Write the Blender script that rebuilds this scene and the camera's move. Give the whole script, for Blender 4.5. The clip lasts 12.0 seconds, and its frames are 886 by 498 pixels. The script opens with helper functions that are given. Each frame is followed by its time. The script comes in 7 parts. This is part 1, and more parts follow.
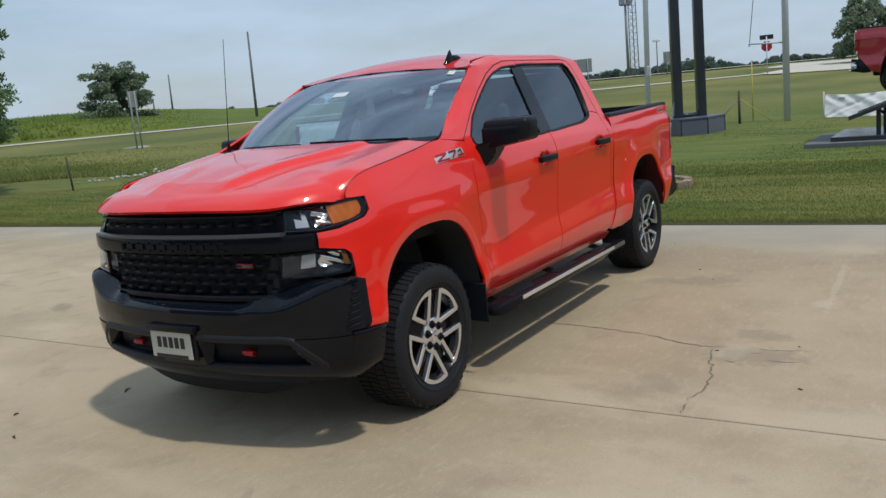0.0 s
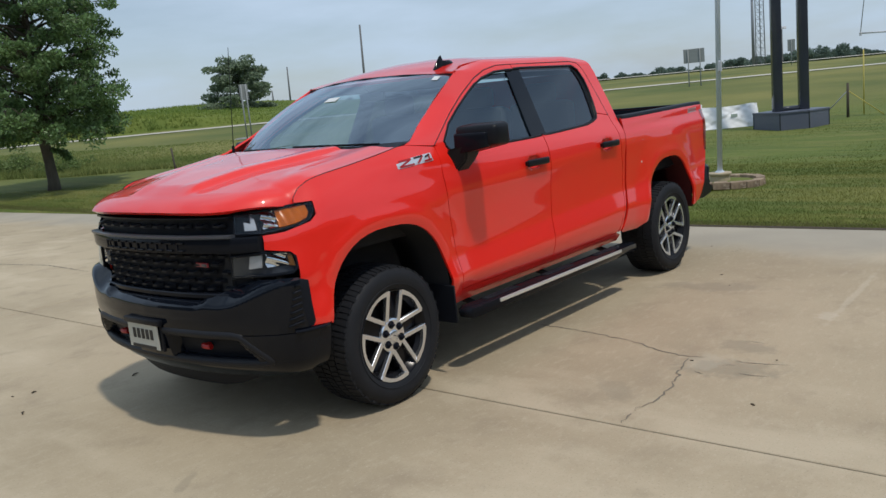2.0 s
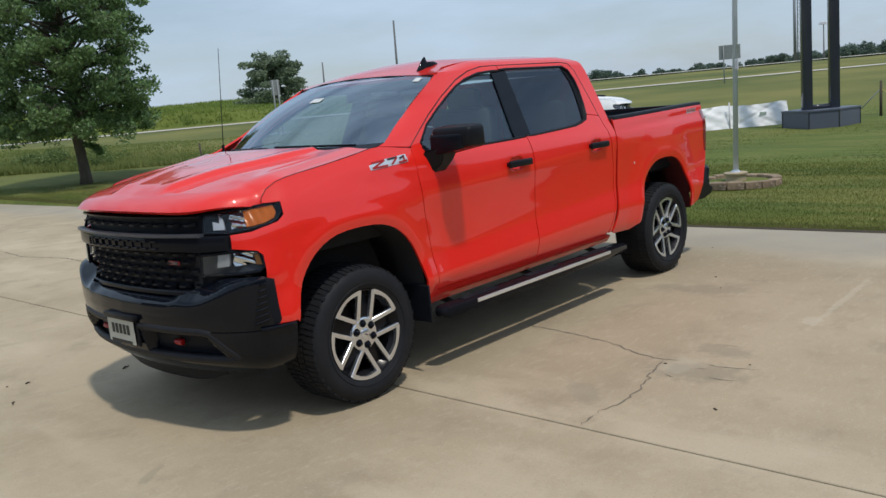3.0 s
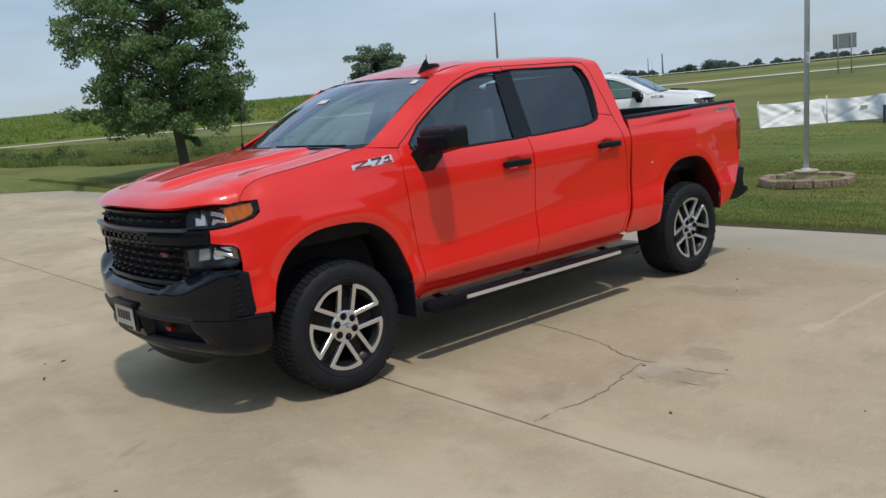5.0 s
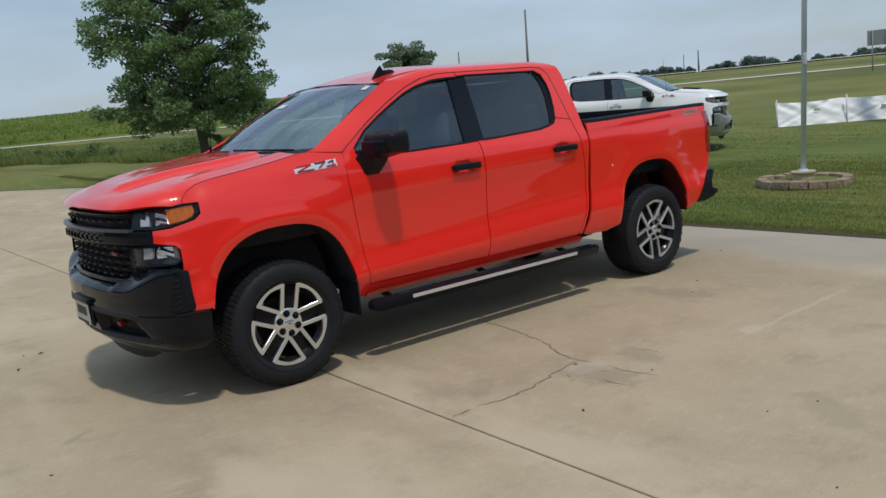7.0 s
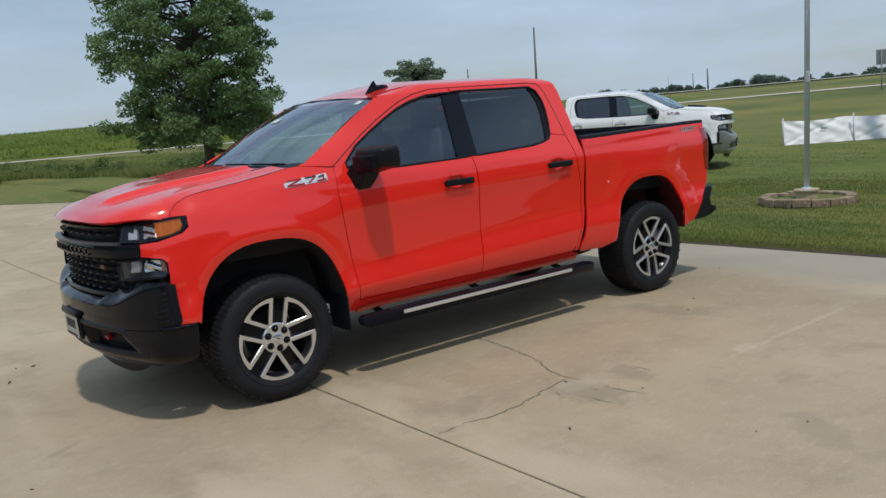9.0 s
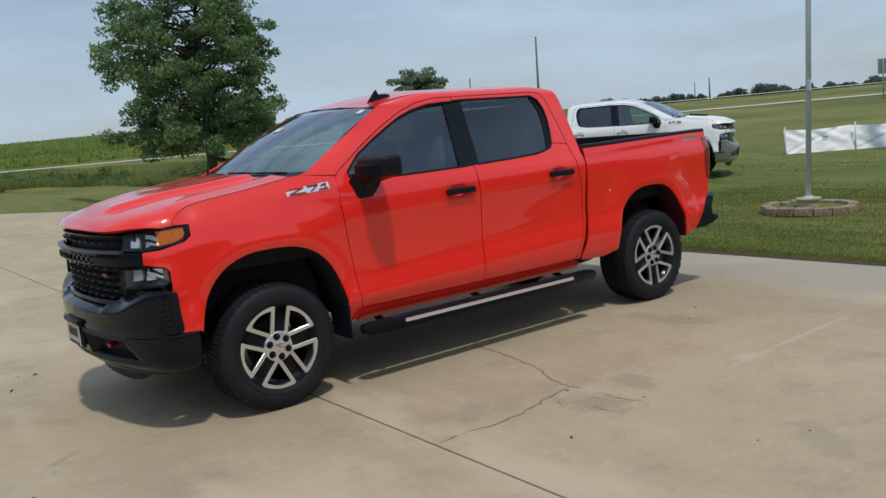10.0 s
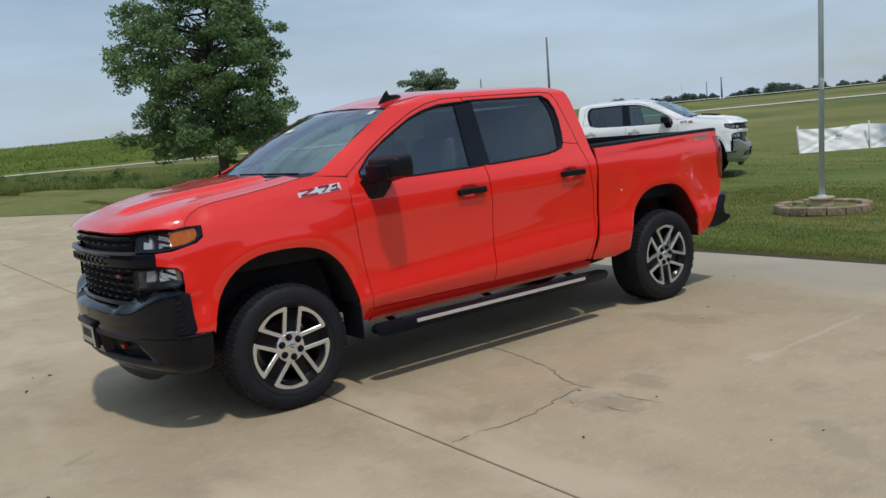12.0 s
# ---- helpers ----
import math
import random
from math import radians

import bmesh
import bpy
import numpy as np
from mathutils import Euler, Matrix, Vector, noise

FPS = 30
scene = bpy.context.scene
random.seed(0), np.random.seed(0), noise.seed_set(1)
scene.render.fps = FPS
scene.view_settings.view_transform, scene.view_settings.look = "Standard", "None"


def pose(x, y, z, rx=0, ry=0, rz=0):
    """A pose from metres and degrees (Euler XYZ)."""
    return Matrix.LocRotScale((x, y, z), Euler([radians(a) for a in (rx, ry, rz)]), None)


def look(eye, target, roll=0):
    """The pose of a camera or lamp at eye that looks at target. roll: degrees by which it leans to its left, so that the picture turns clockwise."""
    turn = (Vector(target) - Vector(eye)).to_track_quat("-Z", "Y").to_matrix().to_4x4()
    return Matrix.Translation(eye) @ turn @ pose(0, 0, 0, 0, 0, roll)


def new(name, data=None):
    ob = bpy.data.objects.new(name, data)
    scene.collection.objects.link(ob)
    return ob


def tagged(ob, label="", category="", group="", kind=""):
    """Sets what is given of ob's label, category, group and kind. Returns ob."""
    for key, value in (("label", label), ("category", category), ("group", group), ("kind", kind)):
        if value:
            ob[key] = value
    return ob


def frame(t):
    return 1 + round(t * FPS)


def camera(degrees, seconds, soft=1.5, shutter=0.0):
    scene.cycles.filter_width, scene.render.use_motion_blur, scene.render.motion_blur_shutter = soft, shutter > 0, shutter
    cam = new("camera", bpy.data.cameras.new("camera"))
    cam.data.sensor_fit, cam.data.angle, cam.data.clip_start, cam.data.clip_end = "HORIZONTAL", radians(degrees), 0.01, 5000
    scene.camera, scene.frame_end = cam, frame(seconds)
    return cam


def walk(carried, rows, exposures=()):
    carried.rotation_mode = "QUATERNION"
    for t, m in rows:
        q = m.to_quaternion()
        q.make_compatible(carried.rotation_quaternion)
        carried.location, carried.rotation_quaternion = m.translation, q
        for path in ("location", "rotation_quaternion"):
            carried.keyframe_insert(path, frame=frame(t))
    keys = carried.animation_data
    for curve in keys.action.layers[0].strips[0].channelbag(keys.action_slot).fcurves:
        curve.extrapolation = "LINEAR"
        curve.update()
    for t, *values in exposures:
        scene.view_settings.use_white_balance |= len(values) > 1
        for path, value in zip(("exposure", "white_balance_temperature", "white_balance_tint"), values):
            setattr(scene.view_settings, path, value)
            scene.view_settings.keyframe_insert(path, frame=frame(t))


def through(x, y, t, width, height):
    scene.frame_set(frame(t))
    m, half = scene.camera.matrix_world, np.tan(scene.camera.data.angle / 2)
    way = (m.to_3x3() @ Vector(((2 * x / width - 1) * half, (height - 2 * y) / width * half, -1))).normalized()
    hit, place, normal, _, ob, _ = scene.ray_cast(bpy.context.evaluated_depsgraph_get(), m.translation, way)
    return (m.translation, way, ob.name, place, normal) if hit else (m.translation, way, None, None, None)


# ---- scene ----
cam = camera(55.8, 12.0)
PATH = [
    (0, (-3.793, -3.484, 1.69), (-2.131, -2.426, 1.347), -5.4),
    (0.5, (-3.735, -3.67, 1.708), (-2.102, -2.567, 1.366), -5.3),
    (1, (-3.759, -3.898, 1.729), (-2.156, -2.753, 1.384), -5.2),
    (1.5, (-3.636, -4.083, 1.726), (-2.077, -2.88, 1.378), -5.2),
    (2, (-3.375, -4.274, 1.704), (-1.875, -2.995, 1.364), -5.5),
    (2.5, (-3.256, -4.43, 1.71), (-1.787, -3.117, 1.37), -5.4),
    (4.5, (-2.827, -5.09, 1.701), (-1.513, -3.622, 1.358), -5.4),
    (5, (-2.726, -5.243, 1.704), (-1.466, -3.727, 1.365), -5.4),
    (5.5, (-2.703, -5.455, 1.707), (-1.479, -3.909, 1.373), -5.3),
    (6, (-2.613, -5.608, 1.723), (-1.419, -4.04, 1.382), -5.5),
    (6.5, (-2.476, -5.725, 1.716), (-1.281, -4.158, 1.375), -5.5),
    (8.5, (-2.249, -5.827, 1.686), (-1.069, -4.243, 1.374), -5.1),
    (9, (-2.253, -5.834, 1.684), (-1.07, -4.249, 1.386), -5.1),
    (9.5, (-2.254, -5.854, 1.687), (-1.08, -4.26, 1.399), -5.2),
    (10, (-2.255, -5.842, 1.684), (-1.073, -4.253, 1.407), -5.1),
    (10.5, (-2.251, -5.84, 1.68), (-1.065, -4.254, 1.404), -5.2),
    (11, (-2.257, -5.832, 1.684), (-1.083, -4.236, 1.409), -5.2),
    (11.5, (-2.262, -5.838, 1.682), (-1.09, -4.24, 1.41), -5.2),
    (12, (-2.258, -5.847, 1.679), (-1.097, -4.241, 1.407), -5.4),
]
walk(cam, [(t, look(eye, target, roll)) for t, eye, target, roll in PATH], ((0.0, 0.03), (2.5, 0.05), (4.6, 0.09), (5.4, -0.03), (6.5, -0.07), (12.0, -0.04)))

# ---------------------------------------------------------------- light
SUN_ELEVATION, SUN_ROTATION = 64.5, 194.7
sun_data = bpy.data.lights.new("sun", "SUN")
sun_data.energy, sun_data.angle, sun_data.color = 1.96, radians(3.2), (1.0, 0.94, 0.85)
sun = new("sun", sun_data)
sun.matrix_world = look((-5.2, -19.8, 43), (0, 0, 0))

world = bpy.data.worlds.new("sky")
scene.world = world
world.use_nodes = True


def build_sky():
    nt = world.node_tree
    nt.nodes.clear()
    out = nt.nodes.new("ShaderNodeOutputWorld")
    bg = nt.nodes.new("ShaderNodeBackground")
    sky = nt.nodes.new("ShaderNodeTexSky")
    sky.sky_type = "NISHITA"
    sky.sun_disc = False
    sky.sun_elevation, sky.sun_rotation = radians(SUN_ELEVATION), radians(SUN_ROTATION)
    sky.air_density, sky.dust_density, sky.ozone_density = 1.1, 1.0, 2.0
    dim = nt.nodes.new("ShaderNodeVectorMath")
    dim.operation = "SCALE"
    dim.inputs["Scale"].default_value = 0.077
    nt.links.new(sky.outputs[0], dim.inputs[0])
    # thin, streaky high cloud
    tc = nt.nodes.new("ShaderNodeTexCoord")
    mp = nt.nodes.new("ShaderNodeMapping")
    mp.inputs["Scale"].default_value = (2.2, 2.2, 9.0)
    noise_n = nt.nodes.new("ShaderNodeTexNoise")
    noise_n.inputs["Scale"].default_value = 1.3
    noise_n.inputs["Detail"].default_value = 6
    noise_n.inputs["Roughness"].default_value = 0.55
    ramp = nt.nodes.new("ShaderNodeValToRGB")
    ramp.color_ramp.elements[0].position, ramp.color_ramp.elements[0].color = 0.36, (0.44, 0.44, 0.44, 1)
    ramp.color_ramp.elements[1].position, ramp.color_ramp.elements[1].color = 0.64, (1.0, 1.0, 1.0, 1)
    mix = nt.nodes.new("ShaderNodeMix")
    mix.data_type = "RGBA"
    mix.inputs[7].default_value = (0.450, 0.565, 0.705, 1)
    nt.links.new(tc.outputs["Generated"], mp.inputs[0])
    nt.links.new(mp.outputs[0], noise_n.inputs["Vector"])
    nt.links.new(noise_n.outputs[0], ramp.inputs[0])
    nt.links.new(ramp.outputs[0], mix.inputs[0])
    nt.links.new(dim.outputs[0], mix.inputs[6])
    nt.links.new(mix.outputs[2], bg.inputs[0])
    bg.inputs[1].default_value = 1.1
    nt.links.new(bg.outputs[0], out.inputs[0])


build_sky()

# ---------------------------------------------------------------- materials


def material(name, base, rough=0.5, metal=0.0, second=None, scale=4.0, fine=60.0, amount=0.5, bump=0.0, bump_scale=None,
             coat=0.0, rough_var=0.0, spread=0.0, transmission=0.0, ior=1.45, alpha=1.0, stretch=(1, 1, 1), specular=0.5):
    """A node material: two colours mixed by noise at two scales, with grain in the roughness and the relief."""
    m = bpy.data.materials.new(name)
    m.use_nodes = True
    nt = m.node_tree
    bsdf = nt.nodes["Principled BSDF"]
    bsdf.inputs["Base Color"].default_value = (*base, 1)
    bsdf.inputs["Roughness"].default_value = rough
    bsdf.inputs["Metallic"].default_value = metal
    bsdf.inputs["Coat Weight"].default_value = coat
    bsdf.inputs["Coat Roughness"].default_value = 0.03
    bsdf.inputs["Transmission Weight"].default_value = transmission
    bsdf.inputs["IOR"].default_value = ior
    bsdf.inputs["Alpha"].default_value = alpha
    bsdf.inputs["Specular IOR Level"].default_value = specular
    tc = nt.nodes.new("ShaderNodeTexCoord")
    mp = nt.nodes.new("ShaderNodeMapping")
    mp.inputs["Scale"].default_value = stretch
    nt.links.new(tc.outputs["Object"], mp.inputs[0])

    def noise_node(s, detail=5.0):
        n = nt.nodes.new("ShaderNodeTexNoise")
        n.inputs["Scale"].default_value = s
        n.inputs["Detail"].default_value = detail
        nt.links.new(mp.outputs[0], n.inputs["Vector"])
        return n

    if second:
        big, small = noise_node(scale), noise_node(fine, 3.0)
        add = nt.nodes.new("ShaderNodeMath")
        add.operation = "MULTIPLY_ADD"
        nt.links.new(small.outputs[0], add.inputs[0])
        add.inputs[1].default_value = 0.6
        nt.links.new(big.outputs[0], add.inputs[2])
        rng = nt.nodes.new("ShaderNodeMapRange")
        rng.inputs[1].default_value, rng.inputs[2].default_value = 0.62 - 0.2, 0.62 + 0.35
        rng.inputs[3].default_value, rng.inputs[4].default_value = 0.0, amount * 2
        nt.links.new(add.outputs[0], rng.inputs[0])
        mix = nt.nodes.new("ShaderNodeMix")
        mix.data_type = "RGBA"
        mix.inputs[6].default_value = (*base, 1)
        mix.inputs[7].default_value = (*second, 1)
        nt.links.new(rng.outputs[0], mix.inputs[0])
        colour = mix.outputs[2]
        if spread:
            info = nt.nodes.new("ShaderNodeNewGeometry")
            hsv = nt.nodes.new("ShaderNodeHueSaturation")
            vr = nt.nodes.new("ShaderNodeMapRange")
            vr.inputs[3].default_value, vr.inputs[4].default_value = 1 - spread, 1 + spread
            nt.links.new(info.outputs["Random Per Island"], vr.inputs[0])
            nt.links.new(vr.outputs[0], hsv.inputs["Value"])
            nt.links.new(colour, hsv.inputs["Color"])
            colour = hsv.outputs[0]
        nt.links.new(colour, bsdf.inputs["Base Color"])
    if rough_var:
        n = noise_node(fine * 0.3)
        r = nt.nodes.new("ShaderNodeMapRange")
        r.inputs[3].default_value, r.inputs[4].default_value = max(0.0, rough - rough_var), min(1.0, rough + rough_var)
        nt.links.new(n.outputs[0], r.inputs[0])
        nt.links.new(r.outputs[0], bsdf.inputs["Roughness"])
    if bump:
        n = noise_node(bump_scale or fine)
        b = nt.nodes.new("ShaderNodeBump")
        b.inputs["Strength"].default_value = 1.0
        b.inputs["Distance"].default_value = bump
        nt.links.new(n.outputs[0], b.inputs["Height"])
        nt.links.new(b.outputs[0], bsdf.inputs["Normal"])
    return m


def mottled(name, base, layers, rough=0.9, bump=0.0, bump_scale=100.0, spread=0.0, by_piece=0.0, beyond=None, spots=()):
    """A node material: a base colour with layers of (colour, scale, stretch, low, high, amount, detail) laid on by noise."""
    m = bpy.data.materials.new(name)
    m.use_nodes = True
    nt = m.node_tree
    bsdf = nt.nodes["Principled BSDF"]
    bsdf.inputs["Roughness"].default_value = rough
    bsdf.inputs["Specular IOR Level"].default_value = 0.3
    tc = nt.nodes.new("ShaderNodeTexCoord")
    colour = None
    for k, (tone, scale, stretch, low, high, amount, detail) in enumerate(layers):
        mp = nt.nodes.new("ShaderNodeMapping")
        mp.inputs["Scale"].default_value = stretch
        mp.inputs["Location"].default_value = (3.7 * k, 1.9 * k, 0.6 * k)
        nt.links.new(tc.outputs["Object"], mp.inputs[0])
        n = nt.nodes.new("ShaderNodeTexNoise")
        n.inputs["Scale"].default_value, n.inputs["Detail"].default_value, n.inputs["Roughness"].default_value = scale, detail, 0.6
        nt.links.new(mp.outputs[0], n.inputs["Vector"])
        r = nt.nodes.new("ShaderNodeMapRange")
        r.interpolation_type = "SMOOTHSTEP"
        r.inputs[1].default_value, r.inputs[2].default_value = low, high
        r.inputs[3].default_value, r.inputs[4].default_value = 0.0, amount
        nt.links.new(n.outputs[0], r.inputs[0])
        mix = nt.nodes.new("ShaderNodeMix")
        mix.data_type = "RGBA"
        mix.inputs[6].default_value = (*base, 1)
        mix.inputs[7].default_value = (*tone, 1)
        nt.links.new(r.outputs[0], mix.inputs[0])
        if colour:
            nt.links.new(colour, mix.inputs[6])
        colour = mix.outputs[2]
    if beyond:  # another tone past a wavering line across the ground
        tone, dark, near, far, way, weight, size = beyond
        streak = nt.nodes.new("ShaderNodeTexNoise")
        streak.inputs["Scale"].default_value, streak.inputs["Detail"].default_value = size, 7
        nt.links.new(tc.outputs["Object"], streak.inputs["Vector"])
        field = nt.nodes.new("ShaderNodeMix")
        field.data_type = "RGBA"
        field.inputs[6].default_value, field.inputs[7].default_value = (*tone, 1), (*dark, 1)
        contrast = nt.nodes.new("ShaderNodeMapRange")
        contrast.inputs[1].default_value, contrast.inputs[2].default_value = 0.35, 0.65
        nt.links.new(streak.outputs[0], contrast.inputs[0])
        nt.links.new(contrast.outputs[0], field.inputs[0])
        along = nt.nodes.new("ShaderNodeVectorMath")
        along.operation = "DOT_PRODUCT"
        along.inputs[1].default_value = way
        nt.links.new(tc.outputs["Object"], along.inputs[0])
        wave = nt.nodes.new("ShaderNodeMath")
        wave.operation = "MULTIPLY_ADD"
        wave.inputs[1].default_value = weight
        nt.links.new(streak.outputs[0], wave.inputs[0])
        nt.links.new(along.outputs["Value"], wave.inputs[2])
        zone = nt.nodes.new("ShaderNodeMapRange")
        zone.interpolation_type = "SMOOTHSTEP"
        zone.inputs[1].default_value, zone.inputs[2].default_value = near + weight / 2, far + weight / 2
        nt.links.new(wave.outputs[0], zone.inputs[0])
        last = nt.nodes.new("ShaderNodeMix")
        last.data_type = "RGBA"
        nt.links.new(zone.outputs[0], last.inputs[0])
        nt.links.new(colour, last.inputs[6])
        nt.links.new(field.outputs[2], last.inputs[7])
        colour = last.outputs[2]
    for cx, cy, rx, ry, turn, tone, amount, grain in spots:  # single stains: (x, y), half sizes, turn, tone
        at = nt.nodes.new("ShaderNodeMapping")
        at.vector_type = "TEXTURE"
        at.inputs["Location"].default_value, at.inputs["Scale"].default_value, at.inputs["Rotation"].default_value = (cx, cy, 0), (rx, ry, 1), (0, 0, radians(turn))
        nt.links.new(tc.outputs["Object"], at.inputs[0])
        far = nt.nodes.new("ShaderNodeVectorMath")
        far.operation = "LENGTH"
        nt.links.new(at.outputs[0], far.inputs[0])
        ragged = nt.nodes.new("ShaderNodeTexNoise")
        ragged.inputs["Scale"].default_value, ragged.inputs["Detail"].default_value, ragged.inputs["Roughness"].default_value = grain, 6, 0.65
        nt.links.new(tc.outputs["Object"], ragged.inputs["Vector"])
        rim = nt.nodes.new("ShaderNodeMath")
        rim.operation = "MULTIPLY_ADD"
        rim.inputs[1].default_value = -2.6
        nt.links.new(ragged.outputs[0], rim.inputs[0])
        nt.links.new(far.outputs["Value"], rim.inputs[2])
        mask = nt.nodes.new("ShaderNodeMapRange")
        mask.interpolation_type = "SMOOTHSTEP"
        mask.inputs[1].default_value, mask.inputs[2].default_value = -0.75, 0.0
        mask.inputs[3].default_value, mask.inputs[4].default_value = amount, 0.0
        nt.links.new(rim.outputs[0], mask.inputs[0])
        mix = nt.nodes.new("ShaderNodeMix")
        mix.data_type = "RGBA"
        mix.inputs[7].default_value = (*tone, 1)
        nt.links.new(mask.outputs[0], mix.inputs[0])
        nt.links.new(colour, mix.inputs[6])
        colour = mix.outputs[2]
    if spread or by_piece:
        if spread:
            source = nt.nodes.new("ShaderNodeNewGeometry").outputs["Random Per Island"]
        else:
            source = nt.nodes.new("ShaderNodeObjectInfo").outputs["Random"]
        amount = spread or by_piece
        hsv = nt.nodes.new("ShaderNodeHueSaturation")
        vr = nt.nodes.new("ShaderNodeMapRange")
        vr.inputs[3].default_value, vr.inputs[4].default_value = 1 - amount, 1 + amount
        nt.links.new(source, vr.inputs[0])
        nt.links.new(vr.outputs[0], hsv.inputs["Value"])
        nt.links.new(colour, hsv.inputs["Color"])
        colour = hsv.outputs[0]
    nt.links.new(colour, bsdf.inputs["Base Color"])
    if bump:
        n = nt.nodes.new("ShaderNodeTexNoise")
        n.inputs["Scale"].default_value, n.inputs["Detail"].default_value = bump_scale, 4
        nt.links.new(tc.outputs["Object"], n.inputs["Vector"])
        b = nt.nodes.new("ShaderNodeBump")
        b.inputs["Distance"].default_value = bump
        nt.links.new(n.outputs[0], b.inputs["Height"])
        nt.links.new(b.outputs[0], bsdf.inputs["Normal"])
    return m


EVEN = (1, 1, 1)
CONCRETE = mottled("concrete", (0.455, 0.370, 0.251), (
    ((0.345, 0.276, 0.182), 0.32, EVEN, 0.42, 0.66, 0.75, 7),
    ((0.563, 0.471, 0.335), 0.75, (1.6, 0.7, 1), 0.48, 0.70, 0.65, 6),
    ((0.328, 0.262, 0.180), 2.6, EVEN, 0.50, 0.70, 0.55, 8),
    ((0.529, 0.444, 0.320), 9.0, (1, 2.5, 1), 0.50, 0.75, 0.35, 5),
    ((0.190, 0.154, 0.110), 1.3, EVEN, 0.64, 0.78, 0.6, 9),
    ((0.621, 0.540, 0.414), 60.0, EVEN, 0.56, 0.74, 0.35, 3),
    ((0.218, 0.175, 0.121), 85.0, EVEN, 0.58, 0.72, 0.35, 2)), 0.85, 0.0015, 140, by_piece=0.03, beyond=((0.413, 0.366, 0.288), (0.350, 0.311, 0.247), 4.2, 5.4, (1, 0, 0), 1.6, 0.8), spots=(
    (1.30, -2.42, 0.30, 0.16, 100, (0.235, 0.205, 0.150), 0.45, 9.0),
    (1.36, -2.26, 0.16, 0.12, 0, (0.470, 0.430, 0.340), 0.30, 12.0),
    (1.74, -2.38, 0.20, 0.10, 80, (0.230, 0.196, 0.145), 0.42, 10.0),
    (3.20, -1.55, 0.42, 0.16, 100, (0.240, 0.205, 0.150), 0.38, 6.0),
    (3.24, -2.64, 0.75, 0.028, 2, (0.640, 0.570, 0.450), 0.24, 14.0),
    (2.62, -2.62, 0.10, 0.07, 0, (0.620, 0.560, 0.450), 0.30, 16.0),
    (1.56, -3.74, 0.30, 0.12, 60, (0.270, 0.230, 0.165), 0.35, 8.0),
    (0.71, -2.00, 0.20, 0.10, 60, (0.270, 0.230, 0.165), 0.35, 8.0),
    (-1.31, -0.72, 0.14, 0.03, 35, (0.220, 0.190, 0.140), 0.30, 12.0),
    (1.15, 4.31, 0.22, 0.10, 60, (0.230, 0.200, 0.150), 0.60, 9.0)))
CRACK = material("crack_filler", (0.13, 0.112, 0.085), 0.95, second=(0.22, 0.19, 0.145), scale=6, fine=90, bump=0.002)
LAWN_LAYERS = (
    ((0.185, 0.184, 0.046), 0.16, EVEN, 0.40, 0.62, 0.85, 5),
    ((0.088, 0.126, 0.025), 0.55, (2.4, 0.40, 1), 0.44, 0.64, 0.8, 5),
    ((0.224, 0.211, 0.072), 1.1, (2.6, 0.40, 1), 0.53, 0.70, 0.7, 6),
    ((0.083, 0.113, 0.024), 2.2, (3.0, 0.25, 1), 0.50, 0.66, 0.7, 4),
    ((0.085, 0.113, 0.025), 6.0, (1.4, 0.8, 1), 0.50, 0.68, 0.5, 5),
    ((0.234, 0.203, 0.084), 3.2, EVEN, 0.60, 0.76, 0.55, 7))
TURF = mottled("turf", (0.118, 0.158, 0.030), LAWN_LAYERS, 0.95, 0.02, 12, beyond=((0.198, 0.190, 0.054), (0.098, 0.122, 0.031), 20, 32, (0.7071, 0.7071, 0), 8.0, 0.12))
BLADE = mottled("grass_blade", (0.178, 0.208, 0.052), [((c[0] * 1.32, c[1] * 1.28, c[2] * 1.38),) + tuple(rest) for c, *rest in LAWN_LAYERS], 0.7, spread=0.14)
DRY_BLADE = mottled("dry_grass_blade", (0.200, 0.190, 0.075), (((0.130, 0.155, 0.045), 1.3, EVEN, 0.42, 0.62, 0.9, 5), ((0.27, 0.22, 0.11), 6.0, EVEN, 0.52, 0.70, 0.7, 4)), 0.8, spread=0.25)
WEED = mottled("weed_blade", (0.215, 0.265, 0.080), (
    ((0.250, 0.270, 0.092), 0.10, EVEN, 0.42, 0.62, 0.9, 5),
    ((0.150, 0.200, 0.054), 0.35, EVEN, 0.50, 0.66, 0.7, 5)), 0.9, spread=0.05)
ROAD = material("road_surface", (0.50, 0.475, 0.40), 0.9, second=(0.58, 0.545, 0.46), scale=0.3, fine=8)
GALVANISED = material("galvanised_steel", (0.55, 0.61, 0.68), 0.5, 0.15, second=(0.64, 0.70, 0.77), scale=3, fine=40, rough_var=0.12)



def leafy(m, share=0.4):
    """Lets light through thin leaves: mixes the surface with a translucent one of the same colour."""
    nt = m.node_tree
    bsdf = nt.nodes["Principled BSDF"]
    through = nt.nodes.new("ShaderNodeBsdfTranslucent")
    blend = nt.nodes.new("ShaderNodeMixShader")
    blend.inputs[0].default_value = share
    for link in list(nt.links):
        if link.to_socket == bsdf.inputs["Base Color"]:
            nt.links.new(link.from_socket, through.inputs["Color"])
    nt.links.new(bsdf.outputs[0], blend.inputs[1])
    nt.links.new(through.outputs[0], blend.inputs[2])
    nt.links.new(blend.outputs[0], nt.nodes["Material Output"].inputs["Surface"])


for grassy in (BLADE, DRY_BLADE, WEED):
    leafy(grassy)

# ---------------------------------------------------------------- mesh helpers


